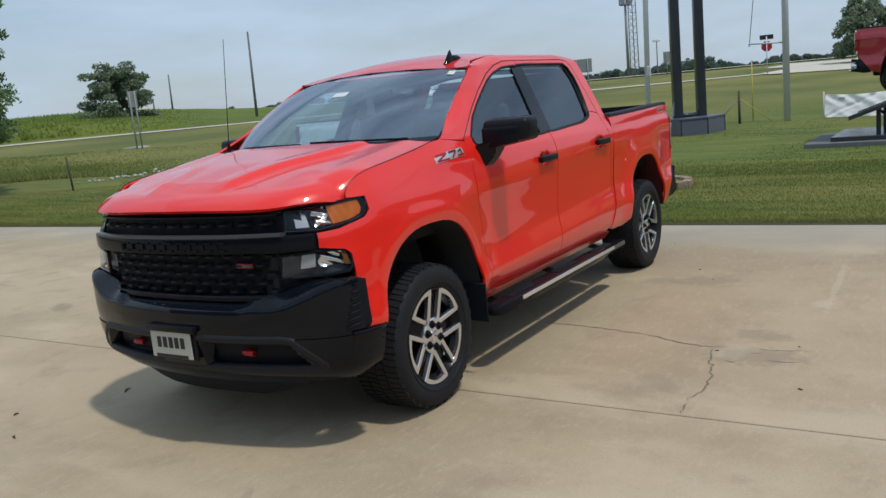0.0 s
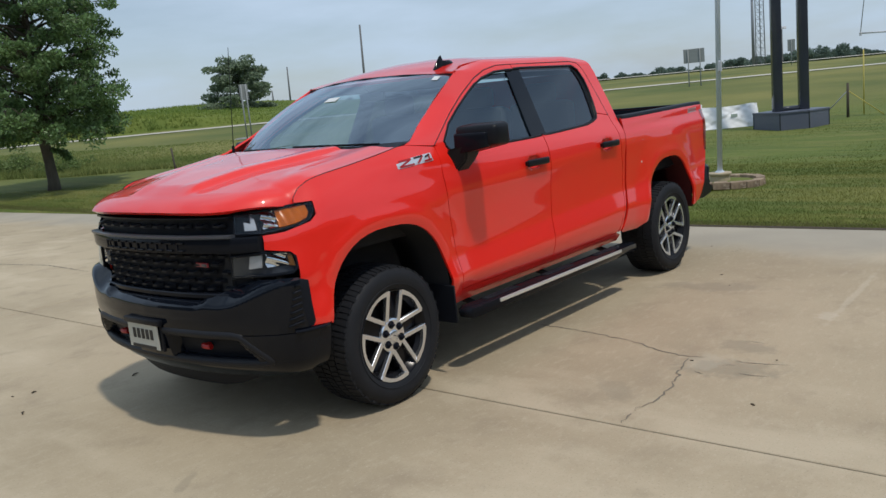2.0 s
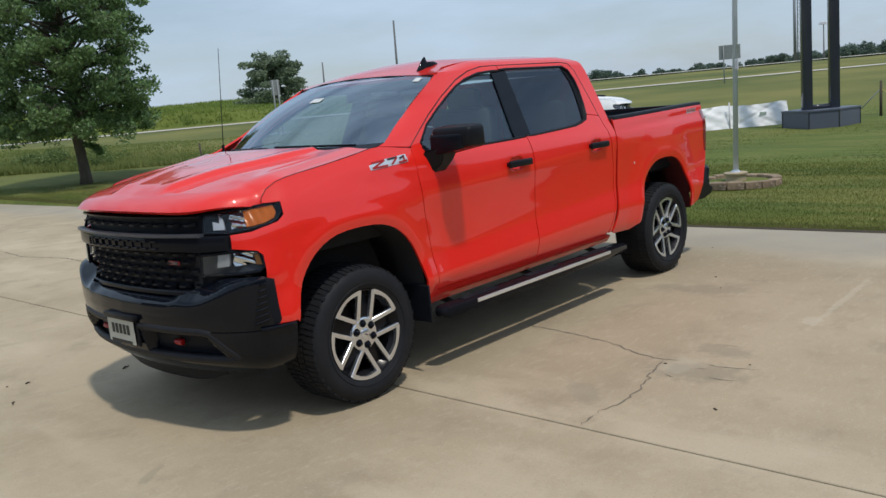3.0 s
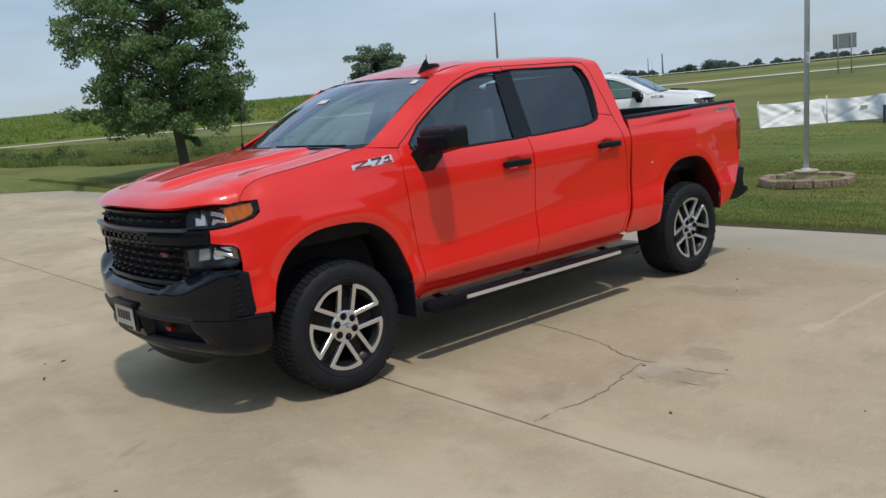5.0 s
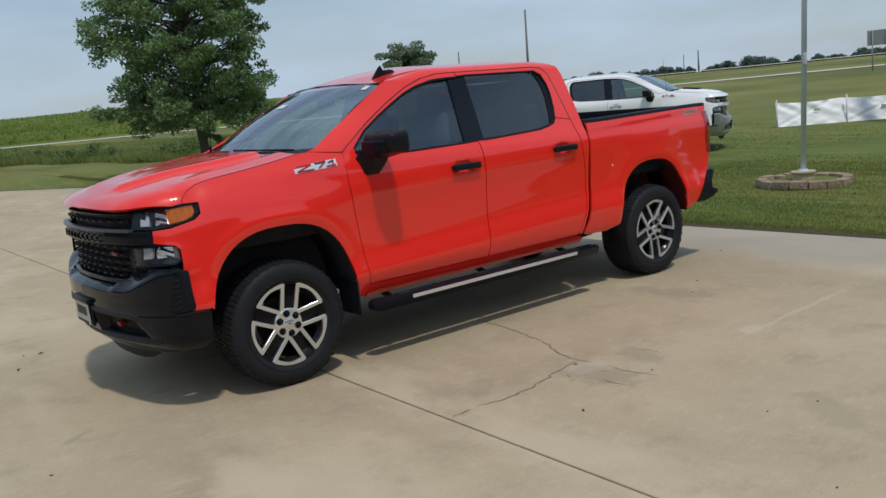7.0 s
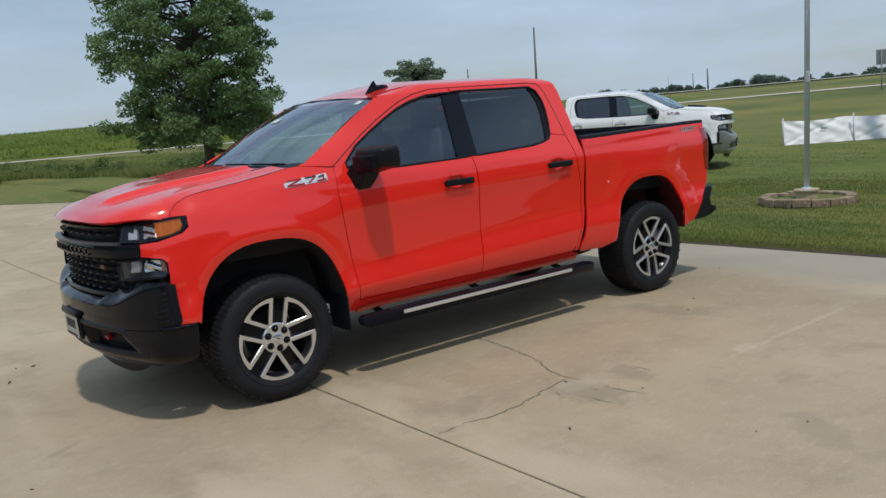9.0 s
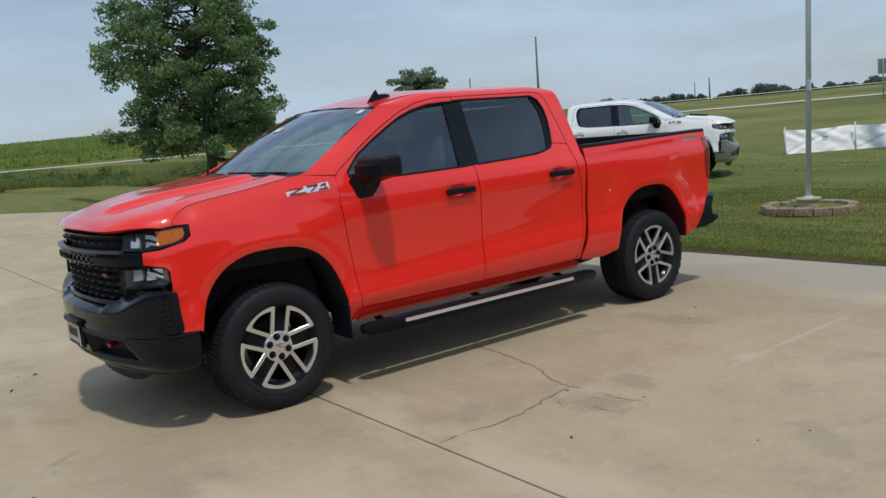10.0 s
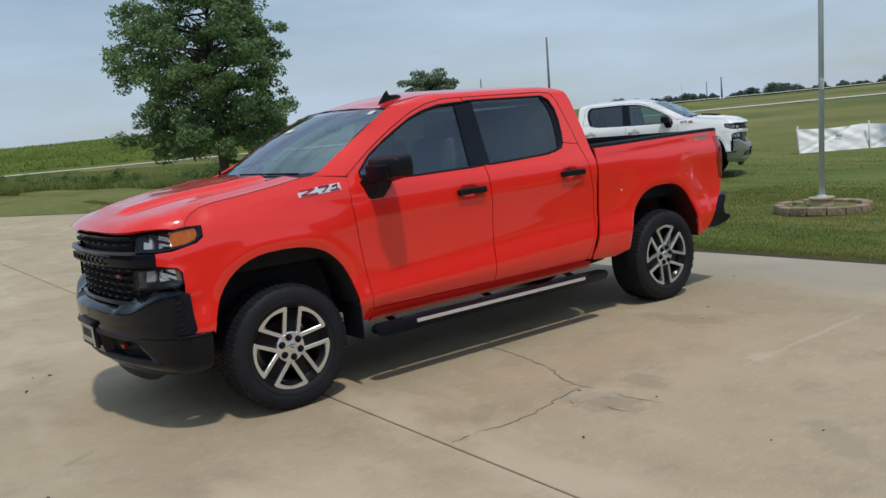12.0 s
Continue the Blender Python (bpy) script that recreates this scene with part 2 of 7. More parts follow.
def link_mesh(name, bm, mat, parent=None, label="", smooth=False, angle=None):
    me = bpy.data.meshes.new(name)
    if smooth:
        for f in bm.faces:
            f.smooth = True
    if angle is not None:
        for e in bm.edges:
            if len(e.link_faces) != 2 or e.calc_face_angle(0) > radians(angle):
                e.smooth = False
    bm.to_mesh(me)
    bm.free()
    for one in mat if isinstance(mat, (list, tuple)) else [mat]:
        me.materials.append(one)
    ob = new(name, me)
    if parent:
        ob.parent = parent
    if label:
        ob["label"] = label
    return ob


def part(name, bm, mat, parent, label="", smooth=True, angle=35):
    return link_mesh(name, bm, mat, parent, label, smooth, angle)


def thing(name, place, label, category, group="", kind="", turn=0.0):
    ob = new(name)
    ob.empty_display_size = 0.2
    ob.matrix_basis = pose(*place, 0, 0, turn)
    return tagged(ob, label, category, group, kind)


def box_bm(size, centre=(0, 0, 0), bevel=0.0, segments=2, rot=None):
    bm = bmesh.new()
    bmesh.ops.create_cube(bm, size=1.0)
    bmesh.ops.scale(bm, vec=size, verts=bm.verts)
    if bevel:
        bmesh.ops.bevel(bm, geom=bm.edges[:], offset=bevel, segments=segments, profile=0.5, affect="EDGES")
    if rot:
        bmesh.ops.rotate(bm, cent=(0, 0, 0), matrix=Euler([radians(a) for a in rot]).to_matrix(), verts=bm.verts)
    bmesh.ops.translate(bm, vec=centre, verts=bm.verts)
    return bm


def tube_bm(points, radius, sides=10, caps=True):
    """A tube along a line of points; radius may be one number or one for each point."""
    bm = bmesh.new()
    pts = [Vector(p) for p in points]
    radii = radius if isinstance(radius, (list, tuple)) else [radius] * len(pts)
    rings = []
    side = None
    for i, p in enumerate(pts):
        d = (pts[min(i + 1, len(pts) - 1)] - pts[max(i - 1, 0)]).normalized()
        if side is None:
            side = d.orthogonal().normalized()
        else:
            side = (side - d * side.dot(d)).normalized()
        up = d.cross(side)
        rings.append([bm.verts.new(p + radii[i] * (math.cos(a) * side + math.sin(a) * up)) for a in (2 * math.pi * k / sides for k in range(sides))])
    for a, b in zip(rings, rings[1:]):
        for k in range(sides):
            bm.faces.new((a[k], a[(k + 1) % sides], b[(k + 1) % sides], b[k]))
    if caps:
        bm.faces.new(rings[0][::-1])
        bm.faces.new(rings[-1])
    return bm


def lathe_bm(profile, steps=48, axis="Y"):
    """Turns (radius, height) pairs about an axis; a closed profile gives a closed body."""
    bm = bmesh.new()
    rings = []
    for k in range(steps):
        a = 2 * math.pi * k / steps
        ring = []
        for r, h in profile:
            p = (r * math.cos(a), h, r * math.sin(a)) if axis == "Y" else (r * math.cos(a), r * math.sin(a), h)
            ring.append(bm.verts.new(p))
        rings.append(ring)
    for k in range(steps):
        a, b = rings[k], rings[(k + 1) % steps]
        for i in range(len(profile) - 1):
            bm.faces.new((a[i], b[i], b[i + 1], a[i + 1]))
    bmesh.ops.remove_doubles(bm, verts=bm.verts, dist=1e-5)
    bmesh.ops.recalc_face_normals(bm, faces=bm.faces)
    return bm


def join_bm(*parts):
    """One bmesh out of several."""
    out = bmesh.new()
    for bm in parts:
        me = bpy.data.meshes.new("tmp")
        bm.to_mesh(me)
        bm.free()
        out.from_mesh(me)
        bpy.data.meshes.remove(me)
    return out


def smoothstep(a, b, x):
    t = min(1.0, max(0.0, (x - a) / (b - a)))
    return t * t * (3 - 2 * t)


# ---------------------------------------------------------------- ground
EDGE = 6.0  # where the concrete ends and the lawn begins


def land(x, y):
    """Height of the land: level lawn, then a long rise to the road, the field's crest and the highway."""
    d, s = (x + y) * 0.7071, (y - x) * 0.7071
    knots = ((-1e4, 0), (13, 0), (20, 0.16), (27, 0.38), (42, 0.95), (55, 1.5), (62, 1.62), (70, 2.0))
    h = 0.0
    for (d0, h0), (d1, h1) in zip(knots, knots[1:]):
        if d > d0:
            h = h0 + (h1 - h0) * min(1.0, (d - d0) / (d1 - d0))
    left = smoothstep(-16, 6, s)
    h += left * 1.5 * smoothstep(66, 110, d) + (1 - left) * (0.75 * smoothstep(70, 100, d))
    h += 0.85 * smoothstep(28, 58, s) * smoothstep(66, 105, d)
    h -= 1.5 * smoothstep(130, 400, d) * left
    return h - 0.02


def build_ground():
    bm = bmesh.new()
    lines = [-900, -400, -200, -100, -60, -40, -25, -15, -8, -2, 2] + [5.96 + 0.0, 6.0] + [8, 10, 12, 14, 17, 20, 23, 26, 29, 32, 36, 40, 45, 50, 55, 60, 66, 72, 80, 90, 100, 115, 135, 160, 200, 260, 350, 500, 800, 1500]
    ys = [-900, -400, -200, -120, -80, -60, -50, -40, -30, -25, -20, -15, -10, -5, 0, 4, 8, 12, 16, 20, 24, 28, 32, 36, 40, 46, 52, 58, 65, 72, 80, 90, 100, 115, 135, 160, 200, 260, 350, 500, 800, 1500]
    grid = [[bm.verts.new((x, y, land(x, y) if x >= 6.0 or y >= 65 else -0.12 + 0.12 * (x < -30))) for y in ys] for x in lines]
    for i in range(len(lines) - 1):
        for j in range(len(ys) - 1):
            bm.faces.new((grid[i][j], grid[i + 1][j], grid[i + 1][j + 1], grid[i][j + 1]))
    ob = link_mesh("ground", bm, TURF, smooth=True)
    tagged(ob, "mown green lawn rising into rough grass fields", "ground", kind="structure")


build_ground()

# ---------------------------------------------------------------- more materials


def clear_glass(name, tint, gloss_rough=0.0, mirror=0.06):
    """A thin pane: tinted see-through with a mirror film by the angle."""
    m = bpy.data.materials.new(name)
    m.use_nodes = True
    nt = m.node_tree
    nt.nodes.clear()
    out = nt.nodes.new("ShaderNodeOutputMaterial")
    see = nt.nodes.new("ShaderNodeBsdfTransparent")
    see.inputs[0].default_value = (*tint, 1)
    gloss = nt.nodes.new("ShaderNodeBsdfGlossy")
    gloss.inputs["Roughness"].default_value = gloss_rough
    gloss.inputs["Color"].default_value = (0.79, 0.90, 1.0, 1)
    fres = nt.nodes.new("ShaderNodeLayerWeight")
    fres.inputs["Blend"].default_value = 0.5
    power = nt.nodes.new("ShaderNodeMath")
    power.operation = "POWER"
    power.inputs[1].default_value = 5.0
    gain = nt.nodes.new("ShaderNodeMapRange")
    gain.inputs[3].default_value, gain.inputs[4].default_value = mirror, 1.0
    nt.links.new(fres.outputs["Facing"], power.inputs[0])
    nt.links.new(power.outputs[0], gain.inputs[0])
    mix = nt.nodes.new("ShaderNodeMixShader")
    nt.links.new(gain.outputs[0], mix.inputs[0])
    nt.links.new(see.outputs[0], mix.inputs[1])
    nt.links.new(gloss.outputs[0], mix.inputs[2])
    nt.links.new(mix.outputs[0], out.inputs[0])
    return m


RED_PAINT = material("red_paint", (0.86, 0.019, 0.010), 0.36, second=(0.89, 0.023, 0.012), scale=1.5, fine=900, amount=0.3, coat=1.0, specular=0.32)
RED_PAINT.node_tree.nodes["Principled BSDF"].inputs["Coat IOR"].default_value = 1.55
RED_PAINT.node_tree.nodes["Principled BSDF"].inputs["Coat Roughness"].default_value = 0.03
GREY_CHROME = material("grey_chrome", (0.30, 0.32, 0.31), 0.35, 0.6, second=(0.36, 0.38, 0.37), scale=8, fine=120, amount=0.3)
WHITE_PAINT = material("white_paint", (0.84, 0.85, 0.86), 0.3, second=(0.88, 0.89, 0.90), scale=1.5, fine=600, amount=0.3, coat=0.8)
DARK_RED_PAINT = material("dark_red_paint", (0.30, 0.014, 0.022), 0.3, second=(0.34, 0.018, 0.026), scale=1.5, fine=600, amount=0.3, coat=1.0)
GLOSS_BLACK = material("gloss_black_plastic", (0.0085, 0.0100, 0.0145), 0.06, second=(0.0100, 0.0116, 0.0165), scale=3, fine=200, amount=0.4, rough_var=0.03, specular=0.11)
POCKET_FRAME = material("grained_charcoal_plastic", (0.011, 0.012, 0.016), 0.5, second=(0.015, 0.016, 0.020), scale=5, fine=260, amount=0.5, bump=0.0006, bump_scale=500, specular=0.3)
BUMPER_BLACK = material("bumper_black_enamel", (0.0048, 0.0066, 0.0112), 0.05, second=(0.0058, 0.0076, 0.0126), scale=3, fine=200, amount=0.4, specular=0.30)
FIN_BLACK = material("grille_fin_plastic", (0.011, 0.013, 0.018), 0.34, second=(0.015, 0.017, 0.022), scale=8, fine=200, amount=0.4, specular=0.25)
SATIN_BLACK = material("satin_black_plastic", (0.0070, 0.0080, 0.0110), 0.38, second=(0.010, 0.0110, 0.0145), scale=4, fine=300, amount=0.5, bump=0.0004, bump_scale=700, rough_var=0.1, specular=0.22)
MATTE_BLACK = material("grained_black_plastic", (0.0105, 0.0122, 0.0175), 0.44, second=(0.0130, 0.0150, 0.0205), scale=5, fine=260, amount=0.5, bump=0.0006, bump_scale=500, specular=0.12)
LINER = material("wheel_liner_felt", (0.020, 0.021, 0.024), 0.95, second=(0.030, 0.031, 0.034), scale=6, fine=120, bump=0.001)
RUBBER = material("tyre_rubber", (0.013, 0.0140, 0.0175), 0.6, second=(0.019, 0.0205, 0.0245), scale=7, fine=130, amount=0.5, bump=0.0005, bump_scale=400, rough_var=0.08, specular=0.22)
MACHINED = material("machined_aluminium", (0.80, 0.83, 0.88), 0.24, 0.93, second=(0.68, 0.71, 0.76), scale=6, fine=300, amount=0.4, rough_var=0.06)
RIM_BLACK = material("rim_black_enamel", (0.007, 0.007, 0.009), 0.2, second=(0.011, 0.011, 0.013), scale=6, fine=200, specular=0.2)
CHROME = material("chrome", (0.80, 0.81, 0.82), 0.08, 1.0, second=(0.74, 0.75, 0.76), scale=8, fine=200, amount=0.3, rough_var=0.03)
BRIGHT_TRIM = material("bright_trim", (0.88, 0.89, 0.90), 0.32, 0.75, second=(0.80, 0.81, 0.82), scale=8, fine=200, amount=0.3, rough_var=0.05)
DARK_CHROME = material("dark_chrome", (0.070, 0.076, 0.090), 0.3, 0.35, second=(0.095, 0.102, 0.118), scale=8, fine=200, amount=0.3)
AMBER = material("amber_lens", (0.72, 0.17, 0.004), 0.16, second=(0.42, 0.10, 0.006), scale=40, fine=160, amount=0.5, specular=0.2)
SMOKY_AMBER = material("smoky_amber_lens", (0.20, 0.085, 0.02), 0.2, second=(0.14, 0.06, 0.015), scale=40, fine=160, amount=0.5, coat=0.6)
TAIL_RED = material("tail_lens_red", (0.42, 0.010, 0.010), 0.12, second=(0.22, 0.006, 0.007), scale=20, fine=90, coat=0.8)
HOOK_RED = material("red_powder_coat", (0.42, 0.010, 0.010), 0.4, second=(0.34, 0.008, 0.008), scale=10, fine=150)
PLATE_WHITE = material("plate_face", (0.44, 0.45, 0.40), 0.4, second=(0.50, 0.50, 0.44), scale=15, fine=160)
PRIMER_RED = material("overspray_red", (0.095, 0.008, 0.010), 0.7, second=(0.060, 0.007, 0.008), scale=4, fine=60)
DECAL_SILVER = material("decal_silver", (0.42, 0.34, 0.35), 0.45, second=(0.50, 0.42, 0.43), scale=40, fine=160)
INK = material("black_ink", (0.012, 0.012, 0.013), 0.5, second=(0.02, 0.02, 0.02), scale=20, fine=160)
STICKER = material("white_sticker", (0.72, 0.73, 0.72), 0.5, second=(0.66, 0.67, 0.66), scale=30, fine=200)
REFLECTOR = material("reflector_plastic", (0.58, 0.60, 0.62), 0.25, 0.4, second=(0.50, 0.52, 0.54), scale=20, fine=120, amount=0.4)
CABIN = material("cabin_trim", (0.060, 0.062, 0.066), 0.75, second=(0.09, 0.09, 0.092), scale=5, fine=120, amount=0.5, bump=0.0008)
HEADLINER = material("headliner_cloth", (0.22, 0.22, 0.21), 0.9, second=(0.26, 0.26, 0.25), scale=8, fine=300)
STEEL_DARK = material("painted_frame_steel", (0.015, 0.015, 0.016), 0.7, second=(0.024, 0.022, 0.021), scale=6, fine=90)
WINDSHIELD_GLASS = clear_glass("windshield_glass", (0.78, 0.91, 0.90), mirror=0.34)
TINTED_GLASS = clear_glass("tinted_side_glass", (0.50, 0.66, 0.69), mirror=0.135)
PRIVACY_GLASS = clear_glass("privacy_glass", (0.12, 0.13, 0.15), mirror=0.115)
LENS_GLASS = clear_glass("lamp_lens", (0.90, 0.91, 0.92), mirror=0.03)
# ---------------------------------------------------------------- the pickup's surfaces


def smooth_line(knots):
    """A smooth monotone line through (x, value) knots."""
    xs, vs = [k[0] for k in knots], [k[1] for k in knots]
    d = [(b - a) / (q - p) for a, b, p, q in zip(vs, vs[1:], xs, xs[1:])]
    m = [d[0]] + [0 if a * b <= 0 else 2 * a * b / (a + b) for a, b in zip(d, d[1:])] + [d[-1]]

    def value(x):
        if x <= xs[0]:
            return vs[0] + m[0] * (x - xs[0])
        if x >= xs[-1]:
            return vs[-1] + m[-1] * (x - xs[-1])
        i = max(k for k in range(len(xs) - 1) if xs[k] <= x)
        h = xs[i + 1] - xs[i]
        t = (x - xs[i]) / h
        return ((1 + 2 * t) * (1 - t) ** 2 * vs[i] + t * (1 - t) ** 2 * h * m[i] + t * t * (3 - 2 * t) * vs[i + 1] + t * t * (t - 1) * h * m[i + 1])

    return value


# half the body's width by height, amidships
SECTION = smooth_line(((0.30, 0.83), (0.38, 0.875), (0.45, 0.917), (0.52, 0.965), (0.58, 0.989), (0.635, 1.002), (0.668, 1.004), (0.70, 1.000), (0.80, 0.983), (0.822, 0.980), (0.86, 0.979),
                       (0.95, 0.982), (1.05, 0.988), (1.14, 0.998), (1.175, 1.003), (1.21, 1.005), (1.28, 1.002), (1.34, 0.990), (1.39, 0.970), (1.43, 0.948), (1.47, 0.929), (1.69, 0.826), (1.90, 0.726)))
# how the nose draws in, low and high
NOSE_LOW = smooth_line(((-0.90, -0.60), (-0.86, -0.40), (-0.83, -0.29), (-0.78, -0.16), (-0.72, -0.075), (-0.65, -0.03), (-0.55, -0.008), (-0.40, 0.0), (0.0, 0.0)))
NOSE_HIGH = smooth_line(((-0.93, -0.70), (-0.90, -0.58), (-0.87, -0.46), (-0.84, -0.36), (-0.80, -0.265), (-0.745, -0.178), (-0.70, -0.137), (-0.645, -0.097), (-0.60, -0.062), (-0.563, -0.036), (-0.493, -0.010), (-0.40, 0.0), (0.0, 0.0)))
SHOULDER = smooth_line(((-0.80, 1.20), (-0.556, 1.285), (-0.44, 1.36), (-0.255, 1.405), (0.014, 1.445), (0.267, 1.476)))  # the seam of the hood
ARCHES = ((0.0, 0.517, 0.645), (3.717, 0.478, 0.645))


def arch_ratio(x, z, cx, a, b):
    return ((abs(x - cx) / a) ** 2.6 + (max(0.0, z - 0.41) / b) ** 2.6) ** (1 / 2.6)


def side(x, z):
    """Half the width of the pickup's flank at a place along it and a height."""
    # the two long creases climb towards the tail
    zz = z - 0.045 * (min(2.9, x) - 1.7) * smoothstep(-0.5, 0.4, x) * smoothstep(0.54, 0.70, z) * (1 - smoothstep(1.24, 1.40, z))
    if x < 0.267:
        zz += 0.75 * (1.476 - SHOULDER(x)) * smoothstep(1.0, 1.24, z)
    s = SECTION(zz)
    if x < 0.4:
        s -= 0.022 * smoothstep(0.4, -0.2, x) * smoothstep(1.0, 1.2, z)
    if x < 0.0:
        k = min(1.25, max(0.0, (z - 0.9) / 0.3))
        s += NOSE_LOW(x) * (1 - k) + NOSE_HIGH(x) * k
    if x > 2.9:  # the bed: fuller up to the rail, drawn in a little at the tail
        line = 1.375 + 0.045 * (x - 2.915)  # a shallow step under the rail
        s -= 0.009 * smoothstep(line + 0.006, line - 0.022, z) * smoothstep(1.10, 1.30, z)
        s += 0.02 * smoothstep(1.36, 1.46, z) - 0.035 * smoothstep(3.8, 4.8, x) * smoothstep(0.5, 1.2, z)
    for cx, a, b in ARCHES:
        if abs(x - cx) < 0.9:
            rho = arch_ratio(x, z, cx, a, b)
            flare = 0.75 * (1 - smoothstep(1.06, 1.50, rho)) + 0.25 * (1 - smoothstep(1.08, 1.18, rho))
            s += (0.032 if cx < 1 else 0.022) * flare - 0.006 * (1 - smoothstep(1.0, 1.05, rho))
    return s

# ---------------------------------------------------------------- shaping panels


def cut(poly, axis, value, above):
    out = []
    for a, b in zip(poly, poly[1:] + poly[:1]):
        da, db = a[axis] - value, b[axis] - value
        if not above:
            da, db = -da, -db
        if da >= 0:
            out.append(a)
        if (da > 0 > db) or (da < 0 < db):
            t = da / (da - db)
            p = [a[0] + t * (b[0] - a[0]), a[1] + t * (b[1] - a[1])]
            p[axis] = value
            out.append(tuple(p))
    return out


def area(poly):
    return 0.5 * sum(a[0] * b[1] - b[0] * a[1] for a, b in zip(poly, poly[1:] + poly[:1]))


def sheet(outline, f, du=0.03, dv=0.03, thick=0.016, rim=True):
    """A panel: the outline (u, v) cut into a fine grid and laid on the surface f(u, v), with its edge turned in."""
    outline = [tuple(p) for p in outline]
    if area(outline) < 0:
        outline.reverse()
    bm = bmesh.new()
    made = {}

    def vert(p):
        key = (round(p[0], 5), round(p[1], 5))
        if key not in made:
            made[key] = bm.verts.new(f(*p))
        return made[key]

    us, vs = [p[0] for p in outline], [p[1] for p in outline]
    nu, nv = max(1, math.ceil((max(us) - min(us)) / du)), max(1, math.ceil((max(vs) - min(vs)) / dv))
    su, sv = (max(us) - min(us)) / nu, (max(vs) - min(vs)) / nv
    for i in range(nu):
        u0, u1 = min(us) + i * su, min(us) + (i + 1) * su
        strip = cut(cut(outline, 0, u0, True), 0, u1, False) if nu > 1 else outline
        if len(strip) < 3:
            continue
        for j in range(nv):
            v0, v1 = min(vs) + j * sv, min(vs) + (j + 1) * sv
            cell = cut(cut(strip, 1, v0, True), 1, v1, False) if nv > 1 else strip
            if len(cell) < 3 or area(cell) < 1e-8:
                continue
            ring = []
            for p in cell:
                v = vert(p)
                if v not in ring:
                    ring.append(v)
            if len(ring) > 2:
                try:
                    bm.faces.new(ring)
                except ValueError:
                    pass
    bm.normal_update()
    if rim:
        where = {v: k for k, v in made.items()}
        edges = [e for e in bm.edges if len(e.link_faces) == 1]
        for e in edges:
            e.smooth = False
        back = {}
        e = 1e-3
        for edge in edges:
            for v in edge.verts:
                if v not in back:
                    u, w = where[v]
                    n = (Vector(f(u + e, w)) - Vector(f(u - e, w))).cross(Vector(f(u, w + e)) - Vector(f(u, w - e)))
                    back[v] = bm.verts.new(v.co - thick * n.normalized())
        for edge in edges:
            a, b = edge.verts
            face = edge.link_faces[0]
            loop = [l for l in face.loops if l.edge == edge][0]
            a, b = loop.vert, loop.link_loop_next.vert
            bm.faces.new((b, a, back[a], back[b]))
    for face in bm.faces:
        face.smooth = True
    return bm


def mirrored(bm):
    out = bm.copy()
    bmesh.ops.scale(out, vec=(1, -1, 1), verts=out.verts)
    bmesh.ops.reverse_faces(out, faces=out.faces)
    return out


def both(name, bm, mat, parents, label="", angle=40):
    """A part and its mirror image on the other flank. parents: one, or a pair."""
    other = mirrored(bm)
    pair = parents if isinstance(parents, (tuple, list)) else (parents, parents)
    return part(name, bm, mat, pair[0], label, angle=angle), part(name, other, mat, pair[1], label, angle=angle)


def flank(off=0.0):
    return lambda x, z: (x, -side(x, z) + off, z)


def roof_bend(x, v):
    """The cab's flank, which above 1.915 m bends over into the roof."""
    fall = 0.060 * (1 - smoothstep(1.0, 1.6, x)) + 0.018 * smoothstep(2.55, 2.9, x)
    if v <= 1.915:
        return (x, -side(x, v), v)
    s0, a0, r = side(x, 1.915), 0.44, 0.14
    a = a0 + (v - 1.915) / r
    return (x, -(s0 - r * (math.cos(a0) - math.cos(a))), 1.915 + r * (math.sin(a) - math.sin(a0)) - fall * smoothstep(1.89, 2.02, v))


PILLAR_BACK = smooth_line(((1.462, 0.553), (1.645, 0.834), (1.755, 1.03), (1.860, 1.248), (1.915, 1.41), (1.96, 1.6)))
PILLAR_FRONT = smooth_line(((1.488, 0.30), (1.505, 0.36), (1.615, 0.55), (1.728, 0.75), (1.822, 0.92), (1.902, 1.07), (1.96, 1.16)))


def pillar_wrap(x, v):
    """The cab's flank and roof rail; the front pillar turns in towards the windshield."""
    px, py, pz = roof_bend(x, v)
    if x < 1.25 and v > 1.48:
        turn_in = min(1.0, max(0.0, (PILLAR_BACK(v) - x) / (PILLAR_BACK(v) - PILLAR_FRONT(v))))
        k = 0.034 * turn_in ** 1.4 * (1 - smoothstep(1.05, 1.25, x)) * smoothstep(1.47, 1.62, v) * (1 - 0.85 * smoothstep(1.66, 1.84, v))
        px, py = px + 0.6 * k, py + k
    return (px, py, pz)


LIP = smooth_line(((-0.89, -0.50), (-0.87, -0.56), (-0.84, -0.645), (-0.80, -0.715), (-0.75, -0.775), (-0.70, -0.825), (-0.66, -0.850), (-0.6, -0.877), (-0.5, -0.900), (-0.3, -0.924), (0.0, -0.937)))
HOOD_EDGE = smooth_line(((-0.95, 1.285), (-0.75, 1.324), (-0.56, 1.363), (-0.40, 1.393), (-0.137, 1.427), (0.233, 1.484), (0.5, 1.53)))

HOOD_CORNER = smooth_line(((-0.95, 0.0), (-0.80, 0.008), (-0.70, 0.026), (-0.62, 0.050), (-0.562, 0.062), (-0.522, 0.042), (-0.465, 0.021), (-0.40, 0.008), (-0.2, 0.0), (0.5, 0.0)))


